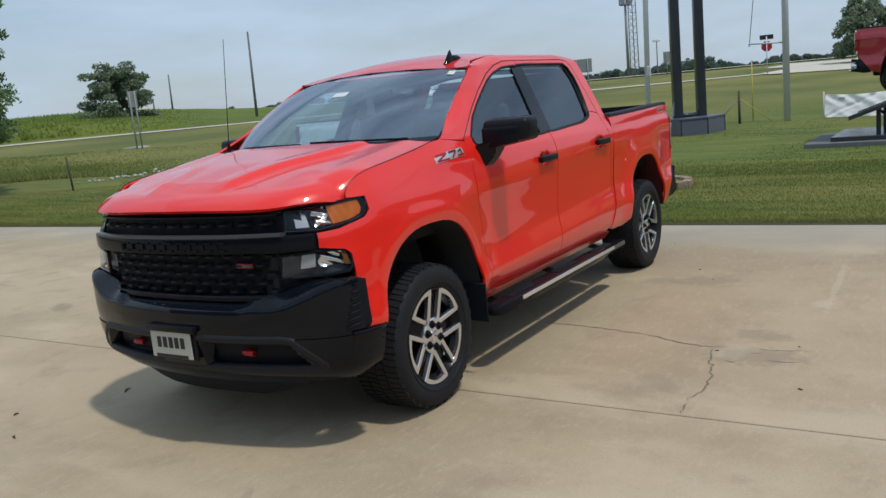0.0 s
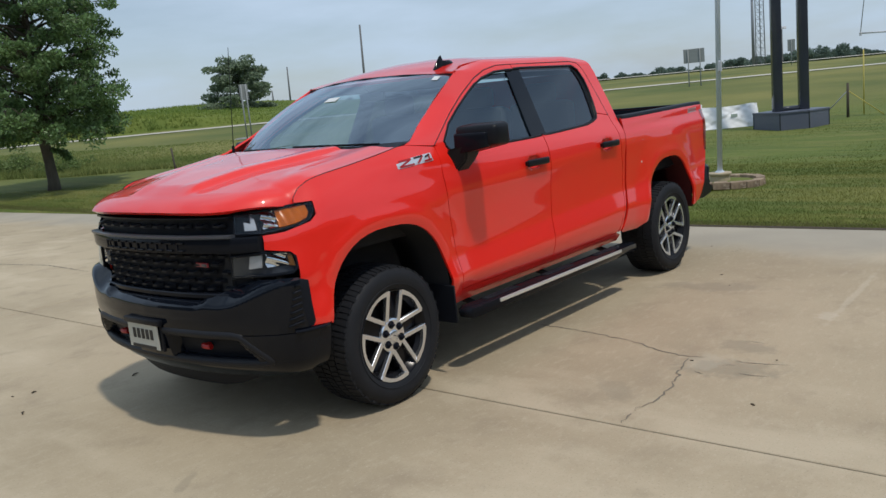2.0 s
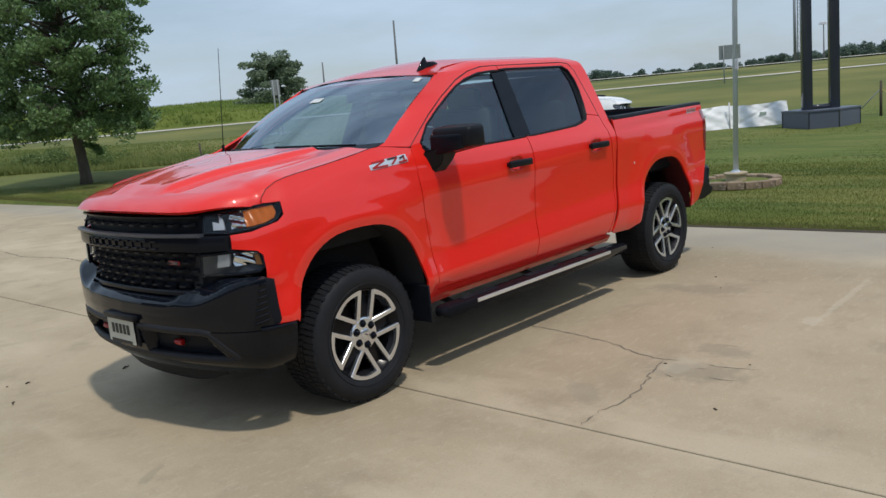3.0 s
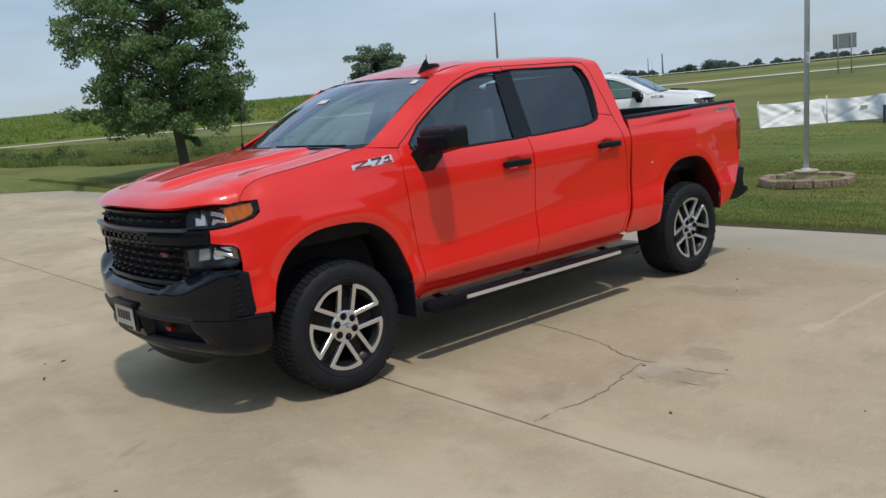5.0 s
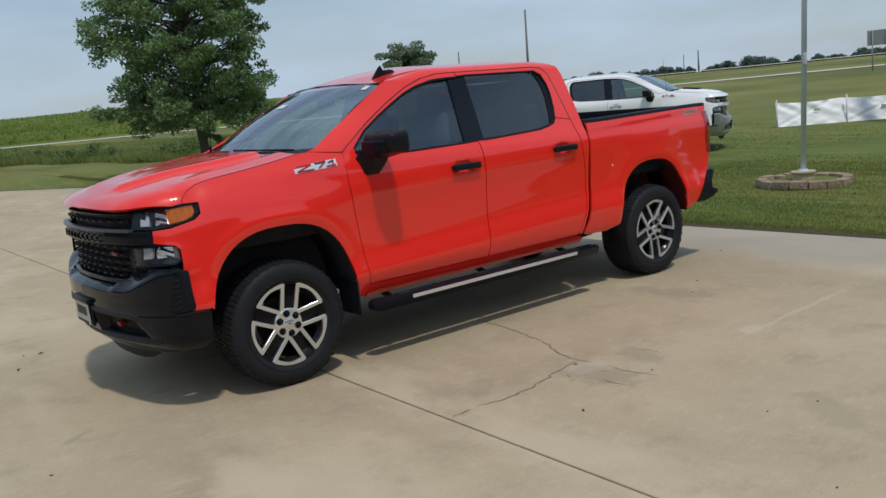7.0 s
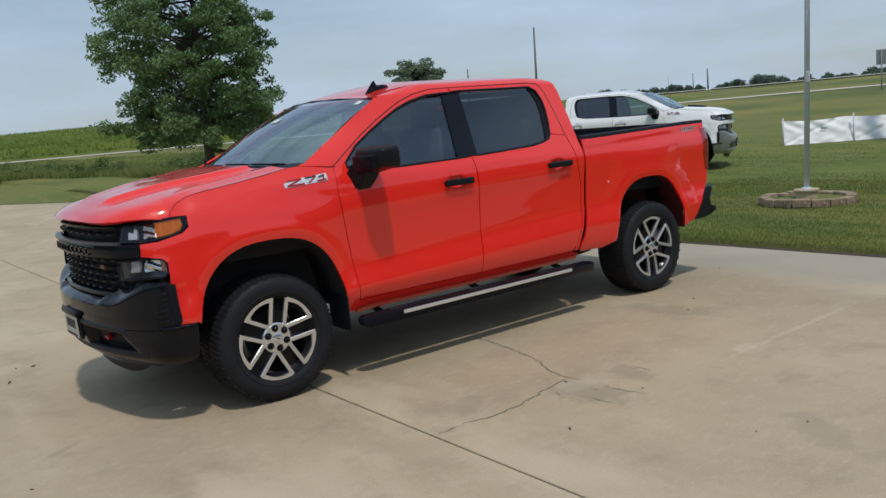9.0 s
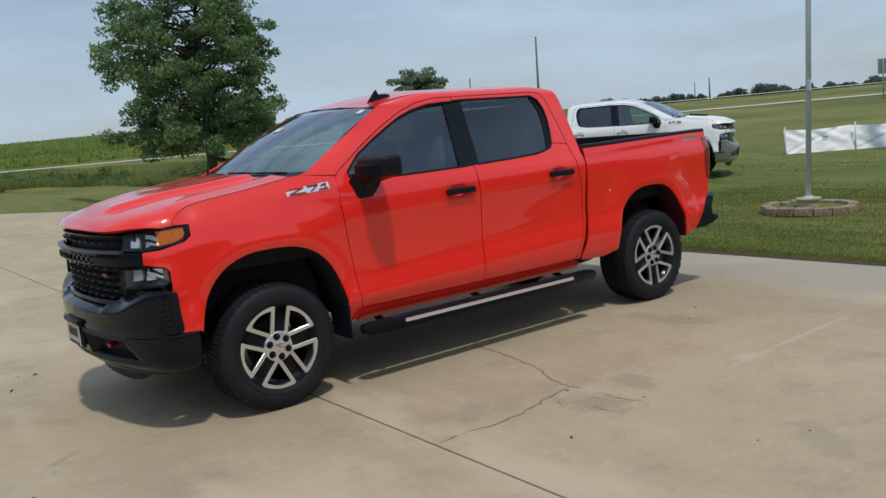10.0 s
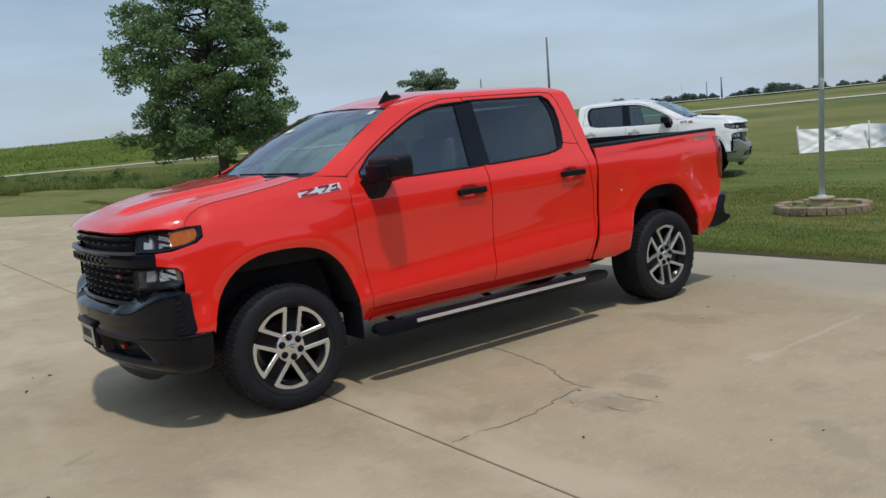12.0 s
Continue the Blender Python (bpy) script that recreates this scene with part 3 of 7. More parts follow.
def hood(x, y):
    ay = abs(y)
    q = x - LIP(-min(ay, 0.9))
    z = HOOD_EDGE(x) + 0.040 * (1 - (ay / 0.91) ** 2)
    wide = 0.27 + 0.25 * smoothstep(-0.80, 0.25, x)
    start = smoothstep(0.10, 0.24, q) * (1 - 0.45 * smoothstep(-0.05, 0.20, x))
    z += 0.028 * (1 - smoothstep(wide - 0.010, wide + 0.035, ay)) * start  # the dome, with sharp shoulders
    z -= 0.006 * (1 - smoothstep(wide - 0.16, wide - 0.04, ay)) * start  # its shallow middle
    z -= 0.004 * math.exp(-((ay - wide - 0.09) / 0.05) ** 2) * start
    z += 0.010 * math.exp(-((ay - 0.76) / 0.07) ** 2) * smoothstep(0.0, 0.3, q)
    nose = 1 - min(1.0, max(0.0, q + 0.014) / 0.165)
    z -= 0.086 * (1 - max(0.0, 1 - nose ** 2.4) ** (1 / 2.4)) + 0.012 * nose
    z -= HOOD_CORNER(x) * max(0.0, (ay - 0.55) / 0.335) ** 2.2
    return (x, y, z)


def shield(a, b):
    """The windshield: a from -1 to 1 across, b from 0 at the cowl to 1 at the roof."""
    low = Vector((0.17 + 0.25 * a * a, 0.866 * a, 1.505 - 0.022 * a * a))
    top = Vector((0.965 + 0.115 * a * a, 0.716 * a, 1.928 - 0.036 * a * a))
    return tuple(low.lerp(top, b) + Vector((-0.45, 0, 0.88)) * 0.035 * math.sin(math.pi * b))


NOSE_PLAN = ((-0.985, 0.0), (-0.976, 0.2), (-0.953, 0.4), (-0.912, 0.6), (-0.855, 0.78), (-0.785, 0.91), (-0.70, 0.985), (-0.61, 1.018), (-0.50, 1.030))
_run = [0.0]
for (xa, ya), (xb, yb) in zip(NOSE_PLAN, NOSE_PLAN[1:]):
    _run.append(_run[-1] + math.hypot(xb - xa, yb - ya))
NOSE_X = smooth_line([(l, p[0]) for l, p in zip(_run, NOSE_PLAN)])
NOSE_Y = smooth_line([(l, p[1]) for l, p in zip(_run, NOSE_PLAN)])
BUMPER_SECTION = smooth_line(((0.30, 0.20), (0.36, 0.135), (0.42, 0.070), (0.46, 0.045), (0.55, 0.020), (0.63, 0.008), (0.70, 0.0), (0.745, 0.001), (0.766, 0.005), (0.778, 0.022), (0.805, 0.086), (0.83, 0.16)))


def bumper(l, z, extra=0.0):
    """The front bumper's face: l along it from the middle, z up; extra sets it back."""
    k = abs(l)
    x, y = NOSE_X(k), NOSE_Y(k)
    dx, dy = NOSE_X(k + 1e-3) - NOSE_X(max(0, k - 1e-3)), NOSE_Y(k + 1e-3) - NOSE_Y(max(0, k - 1e-3))
    n = math.hypot(dx, dy)
    zz = z - 0.13 * smoothstep(0.42, 0.66, k) * smoothstep(0.64, 0.86, z)
    crease = 0.772 + 0.128 * smoothstep(0.60, 1.06, k)  # under the lamps a broad slope narrows towards the corner
    back = BUMPER_SECTION(zz) + 1.10 * max(0.0, z - crease) * smoothstep(0.42, 0.60, k) + extra
    return (x + back * dy / n, math.copysign(y - back * dx / n, -l) if k > 1e-9 else 0.0, z)


def arch_line(cx, a, b, start, end, count=26):
    """Points round a wheel opening, from the rear foot over the top to the front foot; the feet at heights start and end."""
    out = [(cx + a, start)]
    for k in range(count + 1):
        t = math.pi * k / count
        c, s = math.cos(t), math.sin(t)
        out.append((cx + a * math.copysign(abs(c) ** (2 / 2.6), c), 0.41 + b * abs(s) ** (2 / 2.6)))
    return out[:1] + [p for p in out[1:] if p[1] > 0.6 or abs(p[0] - cx) < a * 0.9] + [(cx - a, end)]


# ---------------------------------------------------------------- wheel


def build_wheel(parent, place, outward, phase, wheel_label):
    """A tyre on a ten-rail two-tone rim; its face looks along -y for outward = -1."""
    hub = new("wheel")
    hub.parent = parent
    hub.matrix_basis = pose(*place, 0, 0, 0 if outward < 0 else 180)
    hub["label"] = wheel_label
    r = 0.412
    profile = [(0.262, 0.02), (0.268, -0.008), (0.285, -0.020), (0.305, -0.030), (0.34, -0.036), (0.37, -0.030), (0.392, -0.014), (0.402, 0.004), (0.405, 0.03),
               (0.406, 0.14), (0.405, 0.25), (0.402, 0.275), (0.37, 0.305), (0.32, 0.305), (0.28, 0.29), (0.262, 0.26)]
    tyre = lathe_bm(profile, 72)
    lugs = []
    for row, (y0, y1, n, skew) in enumerate(((-0.004, 0.062, 72, 0.4), (0.072, 0.125, 76, -0.6), (0.135, 0.188, 76, 0.6), (0.198, 0.27, 72, -0.4))):
        for k in range(n):
            a = 2 * math.pi * (k + 0.25 * row) / n
            wide = 2 * math.pi * r / n * (0.62 + 0.12 * ((k * 7 + row) % 3))
            b = box_bm((wide, y1 - y0, 0.016), (0, (y0 + y1) / 2, r - 0.0075), rot=None)
            if row == 0:  # shoulder lugs fold over onto the sidewall, long and short in turn
                for v in b.verts:
                    if v.co.y < (y0 + y1) / 2:
                        v.co.z -= 0.009
                        v.co.y -= 0.005 + 0.006 * (k % 2)
            for v in b.verts:
                v.co.x += skew * 0.25 * (v.co.y - (y0 + y1) / 2)
            bmesh.ops.rotate(b, cent=(0, 0, 0), matrix=Matrix.Rotation(a, 3, "Y"), verts=b.verts)
            lugs.append(b)
    # raised ring and bars on the sidewall
    ring = lathe_bm([(0.300, -0.026), (0.303, -0.0335), (0.306, -0.0335), (0.309, -0.028)], 72)
    part("tyre", join_bm(tyre, ring), RUBBER, hub, "black all-terrain tyre", angle=30)
    part("tread", join_bm(*lugs), RUBBER, hub, "chunky tread lugs", angle=30)["kind"] = "stuff"
    barrel = lathe_bm([(0.262, -0.012), (0.270, -0.016), (0.275, -0.006), (0.268, 0.004), (0.238, 0.02), (0.235, 0.26), (0.228, 0.26), (0.230, 0.03), (0.255, 0.0), (0.262, -0.012)], 64)
    rim = part("rim", barrel, RIM_BLACK, hub, "black painted rim with machined silver faces", angle=30)
    # dark floor behind the spokes, brake disc and drum
    part("brake_disc", lathe_bm([(0.0, 0.105), (0.17, 0.105), (0.17, 0.125), (0.0, 0.125)], 40), STEEL_DARK, hub)
    # the dark cast body of the spokes
    cast = [lathe_bm([(0.0, 0.016), (0.085, 0.016), (0.098, 0.024), (0.098, 0.06), (0.0, 0.06)], 40)]
    faces = []
    for k in range(5):
        a = phase + 2 * math.pi * k / 5
        turn = Matrix.Rotation(math.pi / 2 - a, 3, "Y")
        body = bmesh.new()
        pts = [(-0.050, 0.075), (0.050, 0.075), (0.056, 0.262), (-0.056, 0.262)]
        for y in (0.016, 0.055):
            for x, z in pts:
                body.verts.new((x, y + 0.020 * (z > 0.2), z))
        body.verts.ensure_lookup_table()
        v = body.verts
        for q in ((0, 1, 2, 3), (7, 6, 5, 4), (0, 4, 5, 1), (1, 5, 6, 2), (2, 6, 7, 3), (3, 7, 4, 0)):
            body.faces.new([v[i] for i in q])
        bmesh.ops.recalc_face_normals(body, faces=body.faces)
        bmesh.ops.rotate(body, cent=(0, 0, 0), matrix=turn, verts=body.verts)
        cast.append(body)
        for sgn in (-1, 1):
            bar = bmesh.new()
            pts = [(sgn * 0.034, 0.066), (sgn * 0.062, 0.080), (sgn * 0.067, 0.256), (sgn * 0.041, 0.266)]
            for depth in (0.0, 0.026):
                for x, z in pts:
                    bar.verts.new((x, (0.002 if z < 0.1 else -0.016) + depth, z))
            bar.verts.ensure_lookup_table()
            v = bar.verts
            for q in ((0, 1, 2, 3), (7, 6, 5, 4), (0, 4, 5, 1), (1, 5, 6, 2), (2, 6, 7, 3), (3, 7, 4, 0)):
                bar.faces.new([v[i] for i in q])
            bmesh.ops.recalc_face_normals(bar, faces=bar.faces)
            bmesh.ops.bevel(bar, geom=bar.edges[:], offset=0.0022, segments=1, affect="EDGES")
            bmesh.ops.rotate(bar, cent=(0, 0, 0), matrix=turn, verts=bar.verts)
            faces.append(bar)
        # silver arc from this spoke to the next
        arc = bmesh.new()
        gap = math.asin(0.070 / 0.265)
        a0, a1 = a + gap * 0.75, a + 2 * math.pi / 5 - gap * 0.75
        rows = []
        for i in range(13):
            t = a0 + (a1 - a0) * i / 12
            inner = 0.247 + 0.004 * math.cos(math.pi * (i / 6 - 1))
            rows.append([arc.verts.new((rr * math.cos(t), y, rr * math.sin(t))) for rr, y in ((inner, 0.018), (inner, -0.016), (0.271, -0.018), (0.271, 0.018))])
        for p, q in zip(rows, rows[1:]):
            for i in range(4):
                arc.faces.new((p[i], p[(i + 1) % 4], q[(i + 1) % 4], q[i]))
        arc.faces.new(rows[0][::-1])
        arc.faces.new(rows[-1])
        bmesh.ops.recalc_face_normals(arc, faces=arc.faces)
        faces.append(arc)
    part("spoke_body", join_bm(*cast), RIM_BLACK, hub, "gloss black spoke pockets", angle=30)
    hubface = lathe_bm([(0.0, -0.004), (0.034, -0.004), (0.060, -0.003), (0.092, 0.0), (0.100, 0.006), (0.102, 0.018), (0.0, 0.018)], 48)
    part("spoke_face", join_bm(hubface, *faces), MACHINED, hub, "bright machined silver spoke rails", angle=30)
    cap = lathe_bm([(0.0, -0.013), (0.026, -0.012), (0.034, -0.008), (0.036, 0.004), (0.0, 0.004)], 32)
    part("hub_cap", cap, MACHINED, hub, "small silver centre cap")
    mark = box_bm((0.022, 0.003, 0.006), (0, -0.0145, 0), 0.0008, 1, rot=(0, 25, 0))
    part("cap_mark", mark, INK, hub, "small black mark on the centre cap")
    nut_mesh = None
    for k in range(6):
        a = phase + 0.3 + 2 * math.pi * k / 6
        if nut_mesh is None:
            seat = lathe_bm([(0.0, -0.0056), (0.0225, -0.0056), (0.024, -0.001), (0.0, 0.01)], 20)
            nut = lathe_bm([(0.0, -0.026), (0.008, -0.025), (0.0135, -0.016), (0.0145, 0.004), (0.0, 0.004)], 12)
            ob = part("lug_nut", join_bm(seat, nut), GLOSS_BLACK, hub, "black lug nut")
            nut_mesh = ob.data
        else:
            ob = new("lug_nut", nut_mesh)
            ob.parent = hub
        ob.matrix_basis = Matrix.Translation((0.067 * math.cos(a), 0, 0.067 * math.sin(a)))
    return hub


# ---------------------------------------------------------------- pickup


def build_pickup(name, place, turn, paint, label, group="", lower_mat=None, accent=None, fine=True, corner=None, phases=(1.425, 0.92, 1.2, 0.3)):
    """A crew-cab pickup with the front axle over its origin, the nose along -x and the driver's flank along -y."""
    truck = thing(name, place, label, "pickup truck", group, turn=turn)
    lower = lower_mat or BUMPER_BLACK

    # fenders
    front_arch = arch_line(*ARCHES[0], 0.47, 0.64)
    fender = [(-0.632, 0.640), (-0.646, 0.70), (-0.646, 0.80), (-0.636, 0.892), (-0.630, 0.930), (-0.628, 1.010), (-0.650, 1.036), (-0.748, 1.058), (-0.742, 1.130), (-0.653, 1.137),
              (-0.525, 1.174), (-0.486, 1.206), (-0.481, 1.274), (-0.562, 1.274), (-0.553, 1.300), (-0.520, 1.342), (-0.465, 1.373), (-0.40, 1.390), (-0.335, 1.400), (-0.137, 1.424), (0.05, 1.450), (0.233, 1.482),
              (0.30, 1.486), (0.548, 1.452), (0.548, 1.40), (0.535, 1.28), (0.550, 1.12), (0.585, 0.85), (0.613, 0.60), (0.620, 0.52), (0.60, 0.47)] + front_arch
    both("fender", sheet(fender, flank(), 0.022, 0.022), paint, truck)
    # hood
    edge = [(x, side(x, z) - 0.006) for x, z in ((-0.562, 1.280), (-0.522, 1.342), (-0.465, 1.375), (-0.40, 1.392), (-0.335, 1.402), (-0.137, 1.426), (0.05, 1.452), (0.226, 1.481))]
    lip = [(LIP(-y), y) for y in [0.865 - 0.010 * k for k in range(30)] + [0.56 - 0.016 * k for k in range(36)]]
    rear = [(0.15, 0.6), (0.11, 0.3), (0.10, 0.0)]
    half = lip[::-1] + edge + rear
    whole = half[:-1] + [(x, -y) for x, y in half[::-1]][:-1]
    part("hood", sheet([(x, y) for x, y in whole], hood, 0.010, 0.016, 0.03), paint, truck)
    seam_line = [(-0.562, 1.276), (-0.553, 1.300), (-0.520, 1.343), (-0.465, 1.375), (-0.40, 1.392), (-0.335, 1.402), (-0.137, 1.426), (0.05, 1.452), (0.23, 1.483)]
    # thin dark strip added along the seam, standing in for the shaded gap
    both("hood_seam_strip", tube_bm([(x, -side(x, z) + 0.003, z) for x, z in seam_line], 0.0022, 6), LINER, truck, "dark strip drawn as the hood's seam")
    # cowl
    cowl = sheet([(0.085, 0.0), (0.10, 0.35), (0.16, 0.65), (0.235, 0.87), (0.42, 0.87), (0.30, 0.6), (0.22, 0.3), (0.20, 0.0), (0.22, -0.3), (0.30, -0.6), (0.42, -0.87), (0.235, -0.87), (0.16, -0.65), (0.10, -0.35)],
                 lambda x, y: (x, y, HOOD_EDGE(x) + 0.020 - 0.035 * (y / 0.9) ** 2), 0.05, 0.05, 0.02)
    part("cowl", cowl, MATTE_BLACK, truck, "black plastic cowl panel")

    # cab flanks: rail and pillars
    seam = [(0.553, 1.462), (0.834, 1.645), (1.03, 1.755), (1.248, 1.860), (1.41, 1.915), (1.571, 1.947), (1.70, 1.951), (2.58, 1.952), (2.685, 1.937), (2.733, 1.87), (2.763, 1.65), (2.778, 1.49),
            (2.808, 1.28), (2.849, 1.087), (2.842, 0.804), (2.768, 0.60), (2.735, 0.535)]
    outer = [(0.30, 1.488), (0.36, 1.505), (0.55, 1.615), (0.75, 1.728), (0.92, 1.822), (1.07, 1.902), (1.14, 1.966), (1.25, 2.01), (1.6, 2.035), (2.6, 2.035), (2.78, 2.025), (2.862, 1.96), (2.888, 1.86),
             (2.893, 1.6), (2.89, 1.45), (2.886, 1.1), (2.876, 0.85), (2.80, 0.62), (2.775, 0.535)]
    both("cab_pillar", sheet(outer + seam[::-1], pillar_wrap, 0.024, 0.02), paint, truck)
    inset = [(x + 0.004 * (1.7 - x) / math.hypot(1.7 - x, 1.4 - z), z + 0.004 * (1.4 - z) / math.hypot(1.7 - x, 1.4 - z)) for x, z in seam[:12]]
    along = [(xa + (xb - xa) * t, za + (zb - za) * t) for (xa, za), (xb, zb) in zip(inset, inset[1:]) for t in (0.0, 0.2, 0.4, 0.6, 0.8)] + inset[-1:]
    seal = tube_bm([pillar_wrap(x, z) for x, z in along], 0.0048, 6)
    bmesh.ops.translate(seal, vec=(0, 0.003, -0.001), verts=seal.verts)
    both("door_seal", seal, LINER, truck, "dark seal round the door tops")
    # roof
    edge_pts = [roof_bend(x, 2.035) for x in (1.25, 1.4, 1.6, 1.9, 2.2, 2.6, 2.7)]
    E_Y = smooth_line([(p[0], -p[1]) for p in edge_pts] + [(2.9, -edge_pts[-1][1] - 0.005)])
    E_Z = smooth_line([(0.95, edge_pts[0][2] - 0.064), (1.07, edge_pts[0][2] - 0.042)] + [(p[0], p[2]) for p in edge_pts] + [(2.87, edge_pts[-1][2] - 0.022)])

    def roof(x, y):
        k = min(1.0, abs(y) / E_Y(max(1.25, x)))
        rise = 0.040 * smoothstep(0.9, 1.6, x) * (1 - 0.4 * smoothstep(2.4, 2.9, x)) + 0.010
        return (x, y, E_Z(x) + rise * (1 - k ** 2.4) - 0.004 * (0.5 + 0.5 * math.cos(22 * y)) * smoothstep(1.4, 1.7, x) * (1 - k ** 8))

    fore = [(1.075, 0.705), (1.02, 0.5), (0.985, 0.25), (0.972, 0.0)]
    ring = fore[::-1] + [(1.14, 0.690), (1.25, E_Y(1.25) - 0.001)] + [(x, E_Y(x) - 0.001) for x in (1.4, 1.6, 1.9, 2.2, 2.6)] + [(2.78, E_Y(2.78) - 0.006), (2.862, 0.60), (2.875, 0.3), (2.878, 0.0)]
    part("roof", sheet(ring[:-1] + [(x, -y) for x, y in ring[::-1]][:-1], roof, 0.035, 0.03, 0.02), paint, truck)
    back = sheet([(-0.885, 0.55), (-0.885, 1.46), (-0.62, 1.86), (0.62, 1.86), (0.885, 1.46), (0.885, 0.55)][::-1], lambda y, z: (2.872, -y, z), 0.2, 0.2, 0.012)
    part("cab_back", back, paint, truck)
    rw = sheet([(-0.70, 1.52), (-0.60, 1.84), (0.60, 1.84), (0.70, 1.52)], lambda y, z: (2.886, y, z), 0.2, 0.2, 0.004)
    part("rear_window", rw, PRIVACY_GLASS, truck, "dark tinted rear window").visible_shadow = False

    # doors
    fd_low = [(0.553, 1.455), (0.541, 1.28), (0.556, 1.12), (0.591, 0.85), (0.618, 0.60), (0.626, 0.545), (1.715, 0.535), (1.722, 0.60), (1.737, 0.85), (1.741, 1.1), (1.733, 1.30), (1.727, 1.420),
              (1.6, 1.414), (1.12, 1.405), (0.75, 1.408), (0.68, 1.418), (0.650, 1.440), (0.645, 1.46)]
    fd_top = [(0.560, 1.462), (0.834, 1.637), (1.03, 1.747), (1.248, 1.852), (1.41, 1.907), (1.571, 1.939), (1.70, 1.943), (1.755, 1.944), (1.755, 1.908), (1.666, 1.905), (1.52, 1.889), (1.353, 1.853),
              (1.22, 1.807), (1.085, 1.745), (0.93, 1.664), (0.774, 1.571), (0.658, 1.468), (0.650, 1.44)]
    rd_low = [(1.735, 1.421), (1.741, 1.30), (1.749, 1.1), (1.745, 0.85), (1.730, 0.60), (1.723, 0.535), (2.70, 0.532), (2.727, 0.545), (2.760, 0.60), (2.834, 0.804), (2.841, 1.087), (2.80, 1.28), (2.770, 1.49),
              (2.64, 1.51), (2.605, 1.512), (2.57, 1.478), (2.50, 1.458), (2.39, 1.440), (2.0, 1.427)]
    rd_top = [(1.763, 1.944), (2.58, 1.944), (2.678, 1.93), (2.725, 1.87), (2.755, 1.65), (2.769, 1.497), (2.64, 1.517), (2.608, 1.52), (2.640, 1.60), (2.665, 1.72), (2.667, 1.80), (2.640, 1.875), (2.58, 1.908), (1.763, 1.909)]
    windows = {
        "front_door": (fd_low, fd_top, [(0.66, 1.425), (0.69, 1.412), (0.75, 1.404), (1.12, 1.400), (1.615, 1.410), (1.685, 1.905), (1.52, 1.896), (1.353, 1.860), (1.22, 1.814), (1.085, 1.752), (0.93, 1.671), (0.774, 1.578), (0.652, 1.47)], TINTED_GLASS, (1.412, 1.676, 1.246)),
        "rear_door": (rd_low, rd_top, [(1.80, 1.415), (2.0, 1.421), (2.39, 1.434), (2.50, 1.452), (2.58, 1.475), (2.613, 1.512), (2.646, 1.60), (2.672, 1.72), (2.673, 1.80), (2.645, 1.88), (2.585, 1.914), (1.85, 1.915)], PRIVACY_GLASS, (2.462, 2.721, 1.271)),
    }
    for door_name, (low, top, pane, glass, (hx0, hx1, hz)) in windows.items():
        mid = (hx0 + hx1) / 2 - 0.01

        def pressed(x, z):
            """The flank with the finger recess behind the handle."""
            hollow = max(0.0, 1 - ((x - mid) / 0.085) ** 2 - ((z - hz) / 0.050) ** 2)
            return (x, -side(x, z) + 0.030 * smoothstep(0.0, 0.75, hollow), z)

        grid = 0.014 if fine else 0.03
        skin = join_bm(sheet(low, pressed, grid, grid), sheet(top, roof_bend, 0.024, 0.02))
        doors = both(door_name, skin, paint, truck)
        panes = both("window_pane", sheet(pane, flank(0.022), 0.06, 0.05, 0.004, rim=False), glass, doors, "tinted side window" if glass is TINTED_GLASS else "dark privacy-tinted side window")
        for p in panes:
            p.visible_shadow = False
        # black moulding round the pane
        turn_at = 5 if door_name == "front_door" else 0
        line = pane[turn_at:] + pane[:turn_at]
        cx, cz = sum(u[0] for u in pane) / len(pane), sum(u[1] for u in pane) / len(pane)
        drawn = [(x + 0.006 * (cx - x) / math.hypot(cx - x, cz - z), z + 0.006 * (cz - z) / math.hypot(cx - x, cz - z)) for x, z in line]
        ends = ((1.752, 1.902), (1.724, 1.417)) if door_name == "front_door" else ((1.738, 1.421), (1.766, 1.908))
        drawn = [ends[0]] + drawn + [ends[1]]
        outer, inner = (tube_bm([roof_bend(x, z) for x, z in drawn], r, 8, caps=True) for r in (0.009, 0.010))
        bmesh.ops.translate(outer, vec=(0, 0.004, 0), verts=outer.verts)
        bmesh.ops.translate(inner, vec=(0, 0.018, 0), verts=inner.verts)
        trim = join_bm(outer, inner)
        both("window_trim", trim, SATIN_BLACK, doors, "black window moulding")
        if door_name == "rear_door":  # broad black moulding down the window's rear edge
            strip = [(2.550, 1.470), (2.582, 1.478), (2.613, 1.512), (2.646, 1.60), (2.672, 1.72), (2.673, 1.80), (2.645, 1.88), (2.60, 1.912), (2.560, 1.912), (2.596, 1.86), (2.618, 1.79), (2.614, 1.71), (2.590, 1.60)]
            both("rear_moulding", sheet(strip, flank(0.014), 0.05, 0.05, 0.006), SATIN_BLACK, doors, "broad black rear window moulding")
        # handle over its recess
        y = side((hx0 + hx1) / 2, hz)
        bar = box_bm((hx1 - hx0, 0.026, 0.046), ((hx0 + hx1) / 2, -y - 0.026, hz), 0.0115, 3)
        for vv in bar.verts:  # waisted, with rounded ends
            t = abs(vv.co.x - (hx0 + hx1) / 2) / (hx1 - hx0) * 2
            vv.co.z = hz + (vv.co.z - hz) * (0.86 + 0.20 * smoothstep(0.3, 0.8, t))
        foot1 = box_bm((0.045, 0.04, 0.030), (hx0 + 0.028, -y - 0.012, hz), 0.006, 2)
        foot2 = box_bm((0.045, 0.04, 0.030), (hx1 - 0.028, -y - 0.012, hz), 0.006, 2)
